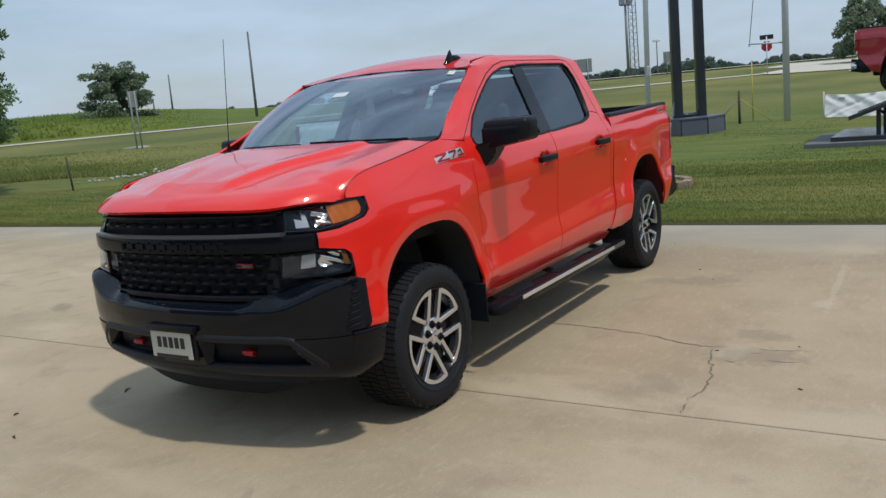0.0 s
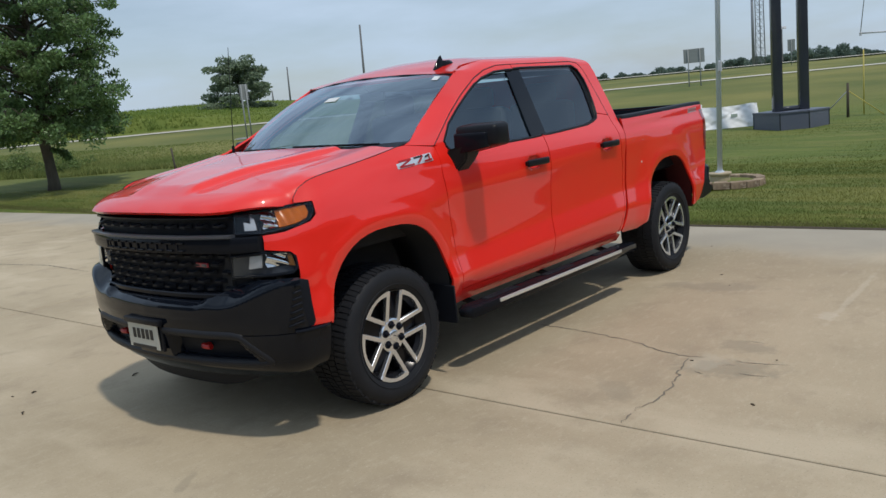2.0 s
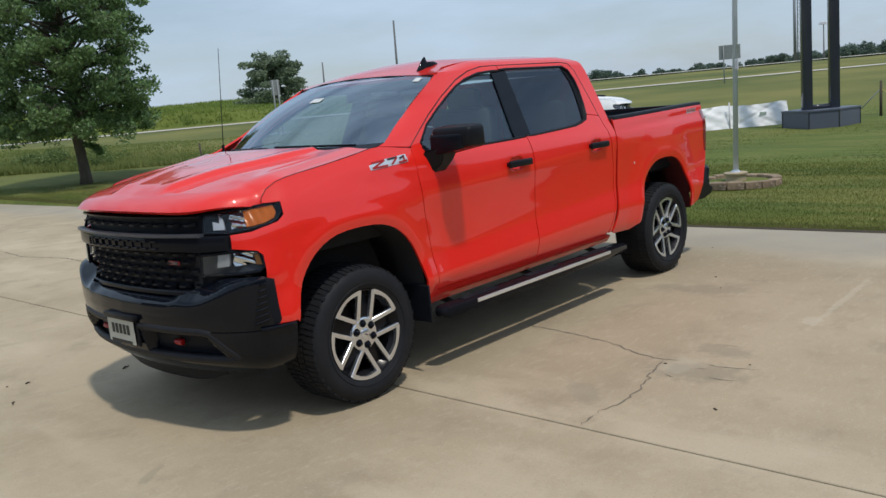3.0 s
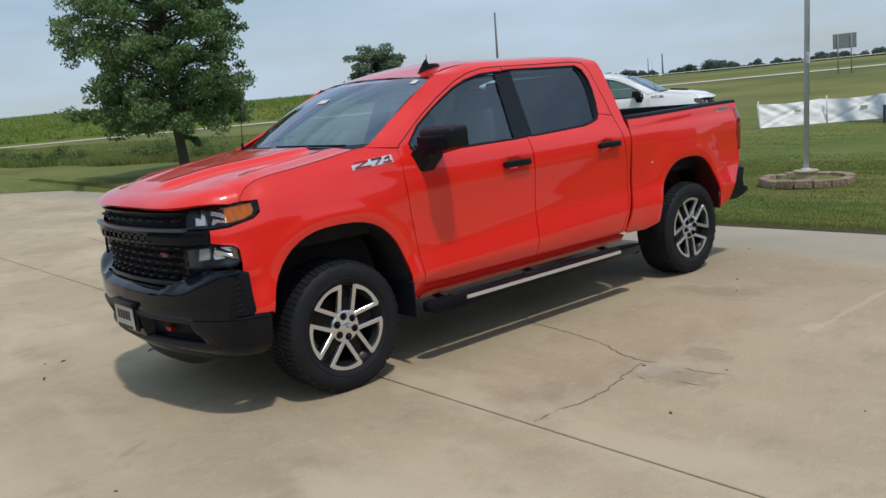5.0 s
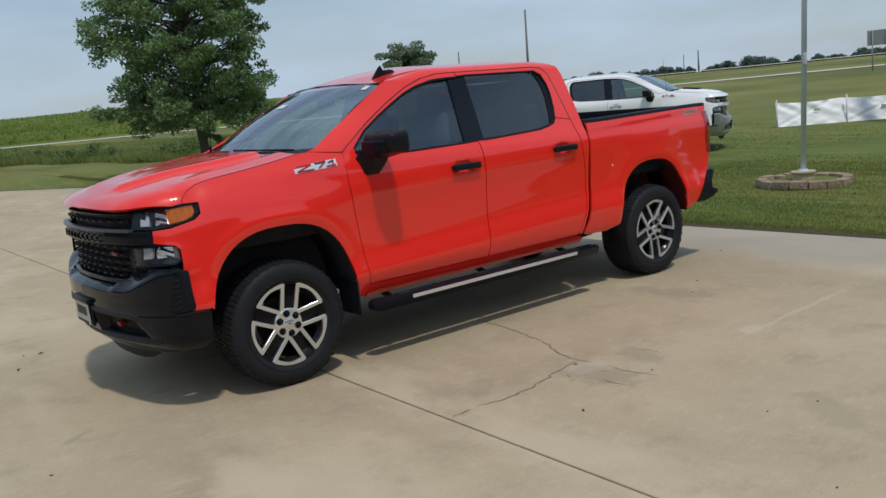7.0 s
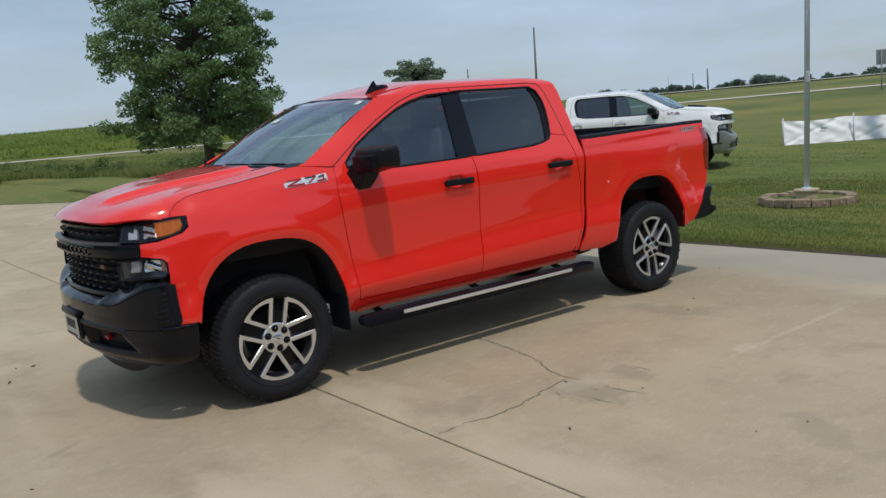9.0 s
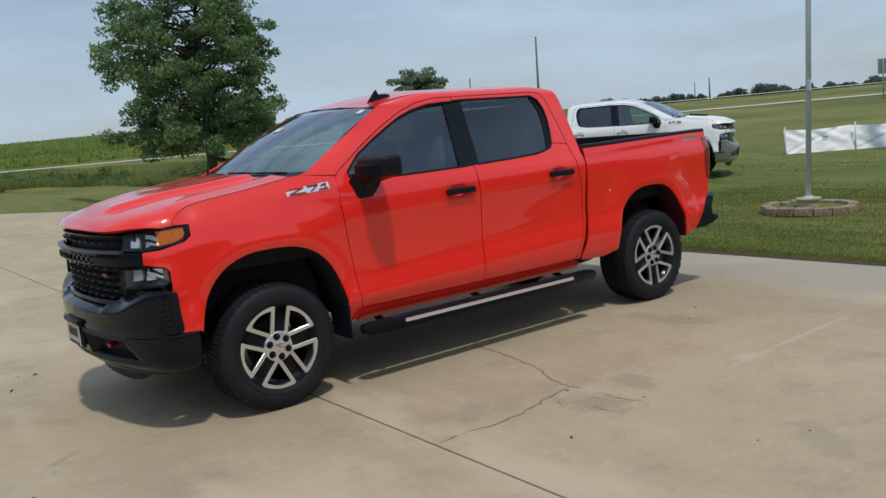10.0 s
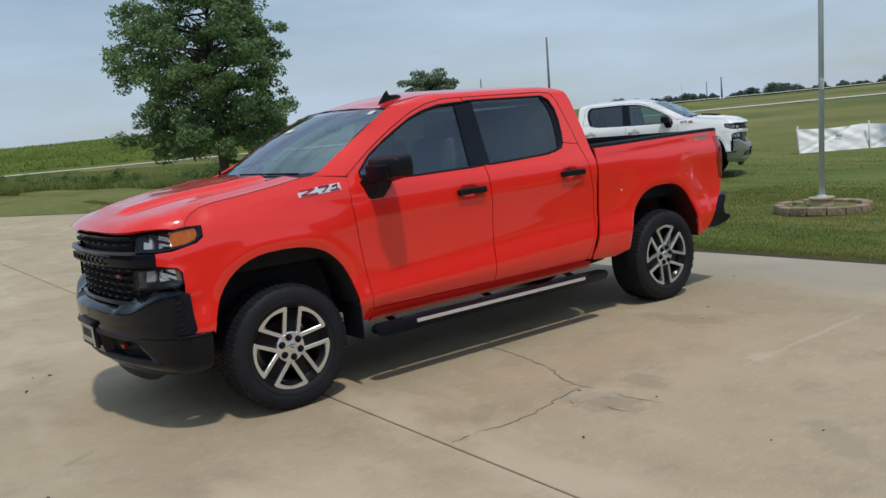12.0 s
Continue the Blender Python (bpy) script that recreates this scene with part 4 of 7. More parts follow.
        both("door_handle", join_bm(bar, foot1, foot2), SATIN_BLACK if accent is None else accent, doors, "black door handle" if accent is None else "chrome door handle")
        if door_name == "front_door":
            pillar = [(1.608, 1.408), (1.80, 1.413), (1.85, 1.917), (1.678, 1.908)]
            both("pillar_cover", sheet(pillar, flank(0.010), 0.05, 0.05, 0.01), BUMPER_BLACK, doors, "gloss black door pillar cover")
            # mirror: foot on the door, then the head
            foot = bmesh.new()
            for x, yy, z in ((0.625, -0.950, 1.415), (0.85, -0.945, 1.415), (0.80, -0.985, 1.275), (0.675, -0.985, 1.275), (0.68, -1.09, 1.455), (0.86, -1.09, 1.455), (0.82, -1.055, 1.355), (0.70, -1.055, 1.345)):
                foot.verts.new((x, yy, z))
            foot.verts.ensure_lookup_table()
            v = foot.verts
            for q in ((3, 2, 1, 0), (4, 5, 6, 7), (0, 1, 5, 4), (1, 2, 6, 5), (2, 3, 7, 6), (3, 0, 4, 7)):
                foot.faces.new([v[i] for i in q])
            bmesh.ops.recalc_face_normals(foot, faces=foot.faces)
            bmesh.ops.bevel(foot, geom=foot.edges[:], offset=0.012, segments=2, affect="EDGES")
            head = box_bm((0.18, 0.29, 0.185), (0.77, -1.140, 1.476), 0.030, 3)
            for vv in head.verts:
                px, py, pz = (vv.co.x - 0.77) / 0.09, (vv.co.y + 1.14) / 0.145, (vv.co.z - 1.476) / 0.0925
                vv.co.z -= 0.012 * pz * max(0.0, -px)
                vv.co.x += (0.040 if px < 0 else 0.015) * max(0.0, -py)
                vv.co.z += 0.042 * max(0.0, -pz) * smoothstep(-0.6, 1.0, -py)
            heads = both("mirror_housing", join_bm(foot, head), SATIN_BLACK, doors, "black door mirror housing")
            cap = box_bm((0.045, 0.236, 0.130), (0.688, -1.112, 1.452), 0.014, 3)
            for vv in cap.verts:
                py, pz = (vv.co.y + 1.14) / 0.145, (vv.co.z - 1.452) / 0.065
                vv.co.x += 0.040 * max(0.0, -py)
                vv.co.z += 0.042 * max(0.0, -pz) * smoothstep(-0.6, 1.0, -py)
            both("mirror_cap", cap, GLOSS_BLACK, doors, "smooth black front cap of the mirror")
            glassy = box_bm((0.006, 0.215, 0.108), (0.868, -1.140, 1.490), 0.002, 1, rot=None)
            both("mirror_glass", glassy, CHROME, doors, "mirror glass")

    # rocker, bed flanks
    both("rocker_panel", sheet([(0.616, 0.445), (0.616, 0.520), (0.628, 0.537), (2.72, 0.524), (2.80, 0.50), (2.80, 0.45)], flank(0.004), 0.05, 0.03), paint, truck)
    rear_arch = arch_line(*ARCHES[1], 0.54, 0.55)
    bed = [(2.915, 1.452), (2.914, 1.1), (2.905, 0.85), (2.85, 0.63), (2.80, 0.528), (2.83, 0.515), (3.08, 0.505)] + rear_arch[::-1] + [(4.345, 0.578), (4.398, 0.630), (4.435, 0.690), (4.505, 0.788), (4.565, 0.86), (4.605, 0.92), (4.622, 1.015), (4.585, 1.03), (4.572, 1.18), (4.560, 1.39), (4.575, 1.415), (4.628, 1.42), (4.628, 1.472), (4.1, 1.468), (3.4, 1.458)]
    both("bed_side", sheet(bed, flank(), 0.024, 0.022), paint, truck)
    rail = bmesh.new()
    rows = []
    for i in range(40):
        x = 2.915 + (4.628 - 2.915) * i / 39
        z = 1.455 + 0.02 * smoothstep(2.9, 4.6, x)
        s = side(x, z)
        rows.append([rail.verts.new((x, -s + a, z + b)) for a, b in ((-0.004, -0.012), (-0.004, 0.010), (0.008, 0.020), (0.075, 0.020), (0.085, 0.008), (0.085, -0.05))])
    for p, q in zip(rows, rows[1:]):
        for i in range(5):
            rail.faces.new((p[i], q[i], q[i + 1], p[i + 1]))
    rail.faces.new(rows[0])
    rail.faces.new(rows[-1][::-1])
    both("bed_rail_cap", rail, MATTE_BLACK, truck, "black plastic bed rail cap")
    both("bed_inner_wall", box_bm((1.71, 0.035, 0.530), (3.768, -0.858, 1.203), 0.004, 1), MATTE_BLACK, truck, "black spray-lined bed wall")
    floor = [box_bm((1.72, 1.66, 0.03), (3.765, 0, 0.93))] + [box_bm((1.70, 0.06, 0.014), (3.765, -0.7 + 0.14 * k, 0.95), 0.004, 1) for k in range(11)]
    part("bed_floor", join_bm(*floor), MATTE_BLACK, truck, "ribbed black bed floor")
    part("bed_front_wall", box_bm((0.03, 1.70, 0.54), (2.925, 0, 1.20), 0.006, 1), MATTE_BLACK, truck)
    gate = sheet([(-0.86, 0.86), (-0.86, 1.47), (0.86, 1.47), (0.86, 0.86)][::-1], lambda y, z: (4.64 + 0.012 * smoothstep(1.30, 1.46, z) - 0.02 * (y / 0.9) ** 2 - 0.014 * (1 - smoothstep(0.95, 1.05, z)), y, z), 0.06, 0.04, 0.05)
    bmesh.ops.recalc_face_normals(gate, faces=gate.faces)
    gate_ob = part("tailgate", gate, paint, truck)
    part("tailgate_inner_panel", join_bm(box_bm((0.014, 1.70, 0.52), (4.580, 0, 1.205), 0.004, 1), box_bm((0.075, 1.70, 0.014), (4.612, 0, 1.474), 0.005, 1)), MATTE_BLACK, gate_ob, "black tailgate inner panel and top cap")
    part("tailgate_handle", box_bm((0.03, 0.26, 0.06), (4.655, 0, 1.36), 0.012, 2), SATIN_BLACK, gate_ob)
    # tail lamps wrap the rear corner
    for sgn in (-1, 1):
        lamp = bmesh.new()
        rows = []
        for i in range(15):
            z = 1.025 + 0.392 * i / 14
            x0 = 4.585 - 0.025 * smoothstep(1.03, 1.2, z)
            rows.append([lamp.verts.new(p) for p in ((x0, sgn * (side(x0, z) + 0.002), z), (4.625, sgn * (side(4.61, z) + 0.003), z), (4.664, sgn * (side(4.61, z) - 0.014), z), (4.672, sgn * 0.86, z), (4.60, sgn * 0.855, z))])
        for p, q in zip(rows, rows[1:]):
            for i in range(4):
                lamp.faces.new((p[i], p[i + 1], q[i + 1], q[i]))
        lamp.faces.new(rows[-1])
        lamp.faces.new(rows[0][::-1])
        bmesh.ops.recalc_face_normals(lamp, faces=lamp.faces)
        tl = part("tail_lamp", lamp, TAIL_RED, truck, "dark red tail lamp", angle=30)
        part("lamp_divider", box_bm((0.05, 0.03, 0.012), (4.645, sgn * 0.915, 1.235), 0.003, 1), GLOSS_BLACK, tl)

    # front: backing, grille
    part("front_backing", join_bm(box_bm((0.30, 1.50, 0.75), (-0.58, 0, 0.86)), box_bm((0.12, 1.2, 0.50), (-0.74, 0, 0.99)), box_bm((0.9, 1.55, 0.35), (0.0, 0, 1.10))), LINER, truck)

    def fascia(back=0.0):
        fx = smooth_line(((0.0, -0.925), (0.3, -0.910), (0.6, -0.855), (0.72, -0.815), (0.80, -0.772), (0.86, -0.72)))
        return lambda y, z: (fx(abs(y)) + back + 0.02 * smoothstep(1.12, 0.85, z), y, z)

    grille = part("grille", sheet([(-0.66, 0.80), (-0.72, 0.90), (-0.78, 1.06), (-0.74, 1.24), (0.74, 1.24), (0.78, 1.06), (0.72, 0.90), (0.66, 0.80)][::-1], lambda y, z: fascia(0.055)(-y, z), 0.08, 0.06, 0.02), MATTE_BLACK if fine else SATIN_BLACK, truck, "black grille with rows of small fins" if fine else "plain black grille")
    fin_bm = box_bm((0.036, 0.074, 0.026), (0, 0, 0), 0.0)
    for v in fin_bm.verts:
        if v.co.x < 0:
            v.co.y *= 0.55
            v.co.z *= 0.35
    fin_mesh = None
    rows = [(1.190, 0), (1.030, 0), (0.984, 1), (0.938, 0), (0.892, 1), (0.850, 0)]
    for z, shift in rows if fine else ():
        for k in range(-7, 8):
            y = 0.118 * k + 0.059 * shift
            if abs(y) > (0.64 if z < 1.1 else 0.66):
                continue
            if fin_mesh is None:
                ob = part("grille_fin", fin_bm, FIN_BLACK, grille, angle=20)
                fin_mesh = ob.data
            else:
                ob = new("grille_fin", fin_mesh)
                ob.parent = grille
            x, yy, zz = fascia(0.026)(y, z)
            ob.matrix_basis = pose(x, yy, zz, 0, 0, -math.degrees(math.atan2(fascia()(y + 0.01, z)[0] - fascia()(y - 0.01, z)[0], 0.02)))
    def bar(name_, z, y1, rz, ry, back, mat_, label_=""):
        pts = [fascia(back)(-y1 + 2 * y1 * i / 24, z) for i in range(25)]
        bm = bmesh.new()
        rws = [[bm.verts.new((p[0] + a * ry, p[1], p[2] + b * rz)) for a, b in ((1, -1), (-0.7, -1), (-1, -0.6), (-1, 0.6), (-0.7, 1), (1, 1))] for p in pts]
        for p, q in zip(rws, rws[1:]):
            for i in range(6):
                bm.faces.new((p[i], q[i], q[(i + 1) % 6], p[(i + 1) % 6]))
        bm.faces.new(rws[0])
        bm.faces.new(rws[-1][::-1])
        bmesh.ops.recalc_face_normals(bm, faces=bm.faces)
        return part(name_, bm, mat_, grille, label_)

    bar("grille_bar", 1.138, 0.70, 0.009, 0.020, -0.012, DARK_CHROME, "dark bright-edged grille bar")
    band = bar("grille_band", 1.092, 0.825, 0.040, 0.016, -0.004, GLOSS_BLACK if fine else paint, "gloss black band with raised black shapes" if fine else "painted grille band")
    bar("grille_lower_bar", 0.818, 0.62, 0.014, 0.02, 0.0, GLOSS_BLACK)
    bar("grille_upper_bar", 1.232, 0.66, 0.008, 0.02, 0.034, GLOSS_BLACK)
    for k in range(9) if fine else ():  # raised plain shapes on the band
        y = 0.36 - 0.09 * k
        x = fascia(-0.024)(y, 1.088)[0]
        shape = join_bm(box_bm((0.010, 0.060, 0.010), (x, y, 1.108), 0.002, 1), box_bm((0.010, 0.060, 0.010), (x, y, 1.068), 0.002, 1), box_bm((0.010, 0.012, 0.046), (x, y + 0.026, 1.088), 0.002, 1))
        part("raised_shape", shape, GLOSS_BLACK, band)
    if fine:
        ye, ze = -0.45, 0.985
        xe = fascia(0.0)(ye, ze)[0]
        em = part("grille_emblem", box_bm((0.012, 0.105, 0.024), (xe + 0.012, ye, ze), 0.003, 1, rot=None), DARK_RED_PAINT, grille, "small red and silver emblem shape")
        part("emblem_shape", box_bm((0.006, 0.040, 0.014), (xe + 0.003, ye - 0.028, ze), 0.001, 1), DARK_CHROME, em)

    # lamps
    def deep(off):
        return lambda x, z: (x + 0.75 * off, -side(x, z) + 0.75 * off, z)

    def ribbed(off, fz, fx, amp):
        return lambda x, z: (x + 0.75 * off, -side(x, z) + 0.75 * off + amp * math.sin(fz * z + fx * x), z)

    head = [(-0.815, 1.143), (-0.785, 1.243), (-0.68, 1.250), (-0.568, 1.263), (-0.490, 1.268), (-0.494, 1.225), (-0.525, 1.182), (-0.59, 1.160), (-0.66, 1.147), (-0.742, 1.140)]
    lamps = both("headlamp", sheet(head, deep(0.055), 0.015, 0.03, 0.03), GLOSS_BLACK, truck, "headlamp with chrome reflectors")
    both("lamp_surround", join_bm(*[tube_bm([deep(0.010)(x, z) for x, z in head + head[:1]], 0.008, 6, caps=False)]), GLOSS_BLACK, lamps)
    both("running_light", sheet([(-0.788, 1.158), (-0.766, 1.236), (-0.732, 1.238), (-0.754, 1.158)], deep(0.018), 0.008, 0.02, 0.02), REFLECTOR, lamps, "pale running light")
    both("reflector", sheet([(-0.732, 1.156), (-0.708, 1.242), (-0.655, 1.242), (-0.675, 1.160)], ribbed(0.038, 130, 50, 0.010), 0.006, 0.008, 0.01), CHROME, lamps, "chrome lamp reflector")
    both("amber_reflector", sheet([(-0.668, 1.162), (-0.646, 1.243), (-0.524, 1.257), (-0.522, 1.218), (-0.543, 1.192), (-0.59, 1.173), (-0.645, 1.163)], ribbed(0.014, 0, 190, 0.0022), 0.004, 0.02, 0.02), corner or AMBER, lamps, "amber corner reflector" if corner is None else "clear corner reflector")
    for o in both("lamp_lens", sheet(head, deep(0.003), 0.02, 0.04, 0.004, rim=False), LENS_GLASS, lamps, "clear lamp lens"):
        o.visible_shadow = False
    low_lamp = [(-0.834, 1.028), (-0.76, 1.042), (-0.67, 1.039), (-0.642, 1.028), (-0.632, 1.0), (-0.636, 0.95), (-0.664, 0.926), (-0.744, 0.923), (-0.838, 0.918)]
    lows = both("lower_lamp", sheet(low_lamp, deep(0.05), 0.015, 0.03, 0.03), DARK_CHROME, truck, "lower front lamp with chrome reflector")
    both("running_light", sheet([(-0.795, 1.026), (-0.762, 1.030), (-0.770, 0.966), (-0.803, 0.960)], deep(0.018), 0.008, 0.02, 0.02), REFLECTOR, lows, "pale lamp block")
    both("reflector", sheet([(-0.752, 1.033), (-0.676, 1.031), (-0.680, 0.966), (-0.759, 0.962)], ribbed(0.036, 105, 60, 0.010), 0.006, 0.008, 0.01), CHROME, lows, "chrome lamp reflector")
    both("side_reflector", sheet([(-0.670, 1.030), (-0.650, 1.020), (-0.646, 0.960), (-0.672, 0.964)], deep(0.014), 0.02, 0.02, 0.01), SMOKY_AMBER, lows, "smoky amber side reflector")
    for o in both("lamp_lens", sheet(low_lamp, deep(0.003), 0.02, 0.04, 0.004, rim=False), LENS_GLASS, lows, "clear lamp lens"):
        o.visible_shadow = False
    both("lamp_surround", tube_bm([deep(0.010)(x, z) for x, z in low_lamp + low_lamp[:1]], 0.010, 6, caps=False), GLOSS_BLACK, lows)

    # front bumper: gloss upper shell, grained lower shell with pockets
    L_SIDE, L_END = 1.265, 1.40
    up = [(0.0, 0.625), (1.22, 0.625), (1.22, 0.632), (1.105, 0.640), (1.085, 0.75), (1.085, 0.905), (1.02, 0.907), (0.85, 0.904), (0.73, 0.888), (0.62, 0.846), (0.54, 0.818), (0.48, 0.808), (0.0, 0.808)]
    shell = up + [(-l, z) for l, z in up[::-1][1:-1]]
    fb = part("front_bumper", sheet(shell, lambda l, z: bumper(l, z), 0.03, 0.012, 0.05), lower, truck, "black steel front bumper")

    def pocket(l, z):
        k = abs(l)
        top, bot, end = 0.604, 0.476, 0.665 + 0.95 * (0.604 - z)
        inside = smoothstep(0.175, 0.205, k) * (1 - smoothstep(end - 0.02, end + 0.02, k)) * smoothstep(bot - 0.012, bot + 0.014, z) * (1 - smoothstep(top - 0.014, top + 0.012, z))
        return 0.075 * inside

    dn = [(0.0, 0.36), (0.55, 0.365), (0.80, 0.375), (1.0, 0.385), (1.20, 0.394), (1.235, 0.42), (1.235, 0.621), (0.0, 0.621)]
    valance = dn + [(-l, z) for l, z in dn[::-1][1:-1]]
    part("bumper_valance", sheet(valance, lambda l, z: bumper(l, z, pocket(l, z) - 0.006), 0.022, 0.014, 0.05), BUMPER_BLACK if fine else GREY_CHROME, fb, "gloss black lower valance with pockets" if fine else "grey lower valance with pockets")
    if fine:  # the grained frame round the pockets, drawn as one band
        path = [(0.0, 0.624), (0.35, 0.624), (0.66, 0.622), (0.715, 0.612), (0.80, 0.545), (0.868, 0.488), (0.872, 0.470), (0.82, 0.461), (0.5, 0.458), (0.0, 0.456)]
        loop = path + [(-l, z) for l, z in path[::-1][1:]]
        fine_loop = [(la + (lb - la) * t, za + (zb - za) * t) for (la, za), (lb, zb) in zip(loop, loop[1:]) for t in (0.0, 0.25, 0.5, 0.75)] + loop[-1:]
        part("pocket_frame", tube_bm([bumper(l, z, 0.013) for l, z in fine_loop], 0.026, 10), POCKET_FRAME, fb, "grained charcoal frame round the lower pockets")
        for sgn in (-1, 1):
            lining = sheet([(sgn * 0.19, 0.48), (sgn * 0.79, 0.48), (sgn * 0.68, 0.60), (sgn * 0.19, 0.60)], lambda l, z: bumper(l, z, 0.058), 0.05, 0.03, 0.01)
            bmesh.ops.recalc_face_normals(lining, faces=lining.faces)
            part("pocket_lining", lining, MATTE_BLACK, fb)
    chin = sheet([(-0.42, 0.268), (-0.58, 0.290), (-0.72, 0.335), (-0.80, 0.374), (0.80, 0.374), (0.72, 0.335), (0.58, 0.290), (0.42, 0.268)], lambda l, z: (bumper(l, 0.37)[0] + 0.02 + (0.37 - z) * 0.55, bumper(l, 0.37)[1] * (0.92 + 0.5 * (z - 0.37)), z), 0.06, 0.03, 0.012)
    part("air_dam", chin, MATTE_BLACK, fb, "black lower air dam")
    for sgn in (-1, 1):
        hx, hy, hz = bumper(sgn * 0.435, 0.540, 0.052)
        hook = join_bm(tube_bm([(hx + 0.06, hy, hz + 0.005), (hx - 0.012, hy + 0.0, hz + 0.004)], 0.017, 8), tube_bm([(hx - 0.012 - 0.004 * math.cos(t), hy + 0.066 * t / 3.0, hz) for t in [-1.5 + 0.3 * k for k in range(11)]], 0.0165, 8))
        part("tow_hook", hook, HOOK_RED, fb, "red tow hook")
        for k in range(7) if fine else ():  # slats of the corner vent, longer towards the foot
            z = 0.660 + 0.032 * k
            pts = [bumper(sgn * l, z + 0.25 * (l - 1.0), -0.004) for l in (1.000 + 0.008 * k, 1.025 + 0.006 * k, 1.055, 1.082)]
            part("vent_slat", tube_bm(pts, 0.0065, 6), MATTE_BLACK, fb)
        pts = [bumper(sgn * l, 0.628, -0.012) for l in (1.03, 1.08, 1.13, 1.18, 1.225)]
        part("corner_strip", tube_bm(pts, 0.011, 6), GLOSS_BLACK, fb)
        vent = sheet([(sgn * 1.075, 0.642), (sgn * 1.155, 0.642), (sgn * 1.142, 0.75), (sgn * 1.135, 0.885), (sgn * 1.075, 0.905)], lambda l, z: bumper(l, z, 0.010), 0.03, 0.03, 0.03)
        bmesh.ops.recalc_face_normals(vent, faces=vent.faces)
        part("corner_vent", vent, MATTE_BLACK, fb, "black slatted corner vent")
    # plate with its bracket
    part("plate_bracket", join_bm(box_bm((0.035, 0.36, 0.035), (-0.992, 0.02, 0.668), 0.008, 2), box_bm((0.02, 0.33, 0.17), (-0.975, 0.02, 0.585), 0.005, 1)), SATIN_BLACK, fb)
    plate = part("plate", box_bm((0.006, 0.305, 0.152), (-0.994, 0.028, 0.585), 0.002, 1, rot=None), PLATE_WHITE, fb, "white dealer plate with dark bars")
    for k in range(5):
        part("plate_bar", box_bm((0.003, 0.030, 0.058), (-0.998, 0.028 + 0.088 - 0.044 * k, 0.593), 0.001, 1), INK, plate)
    part("plate_bar", box_bm((0.003, 0.24, 0.018), (-0.9985, 0.028, 0.520), 0.001, 1), INK, plate)

    # rear bumper
    rb = join_bm(box_bm((0.16, 1.70, 0.17), (4.665, 0, 0.70), 0.02, 2), box_bm((0.12, 1.5, 0.05), (4.72, 0, 0.625), 0.012, 2))
    rbo = part("rear_bumper", rb, lower_mat or MATTE_BLACK, truck, "black rear bumper" if lower_mat is None else "chrome rear bumper")
    for sgn in (-1, 1):
        end = join_bm(tube_bm([(4.50, sgn * 0.945, 0.60), (4.56, sgn * 0.955, 0.66), (4.60, sgn * 0.955, 0.76), (4.64, sgn * 0.95, 0.83), (4.72, sgn * 0.90, 0.845)], [0.02, 0.028, 0.030, 0.032, 0.03], 8),
                      box_bm((0.16, 0.18, 0.055), (4.66, sgn * 0.88, 0.625), 0.018, 2, rot=(0, -10, 0)), box_bm((0.05, 0.14, 0.20), (4.60, sgn * 0.89, 0.71), 0.012, 2))
        wrap = sheet([(4.362, 0.572), (4.412, 0.624), (4.448, 0.684), (4.518, 0.782), (4.578, 0.852), (4.645, 0.858), (4.655, 0.80), (4.60, 0.74), (4.60, 0.69), (4.66, 0.66), (4.66, 0.60), (4.50, 0.565)], flank(0.006), 0.05, 0.05, 0.03)
        end = join_bm(end, wrap if sgn < 0 else mirrored(wrap))
        part("bumper_end", end, SATIN_BLACK, rbo, "black bumper end cap")

    # steps
    step = bmesh.new()
    rows = []
    sect = ((-0.938, 0.395), (-0.948, 0.425), (-1.03, 0.430), (-1.058, 0.418), (-1.062, 0.385), (-1.045, 0.350), (-0.955, 0.350))
    for x, k in ((0.60, 0.25), (0.615, 0.7), (0.65, 1.0), (1.2, 1.0), (2.0, 1.0), (2.86, 1.0), (2.895, 0.7), (2.91, 0.25)):
        rows.append([step.verts.new((x, -0.985 + (y + 0.985) * k, 0.397 + (z - 0.397) * k)) for y, z in sect])
    for p, q in zip(rows, rows[1:]):
        for i in range(7):
            step.faces.new((p[i], q[i], q[(i + 1) % 7], p[(i + 1) % 7]))
    step.faces.new(rows[0])
    step.faces.new(rows[-1][::-1])
    bmesh.ops.recalc_face_normals(step, faces=step.faces)
    steps = both("side_step", step, GLOSS_BLACK, truck, "gloss black side step with a bright strip", angle=50)
    for k in range(3):
        pad = join_bm(*[box_bm((0.36, 0.010, 0.008), (1.02 + 0.72 * k, -0.968 - 0.013 * i, 0.430), 0.002, 1) for i in range(5)])
        both("step_pad", pad, MATTE_BLACK, steps, "ribbed black step pad")
    both("bright_strip", box_bm((1.68, 0.010, 0.026), (1.762, -1.061, 0.405), 0.004, 2), BRIGHT_TRIM, steps, "bright chrome strip")
    for x in (0.85, 1.75, 2.65):
        both("step_bracket", join_bm(tube_bm([(x, -0.72, 0.44), (x, -0.92, 0.385)], 0.022, 8)), STEEL_DARK, steps)

    # wheels, liners, flaps, running gear
    for (x, y), ph in zip(((0.0, -0.955), (3.745, -0.955), (0.0, 0.955), (3.745, 0.955)), phases):
        build_wheel(truck, (x, y, 0.41), -1 if y < 0 else 1, ph, "black all-terrain wheel with two-tone spokes")
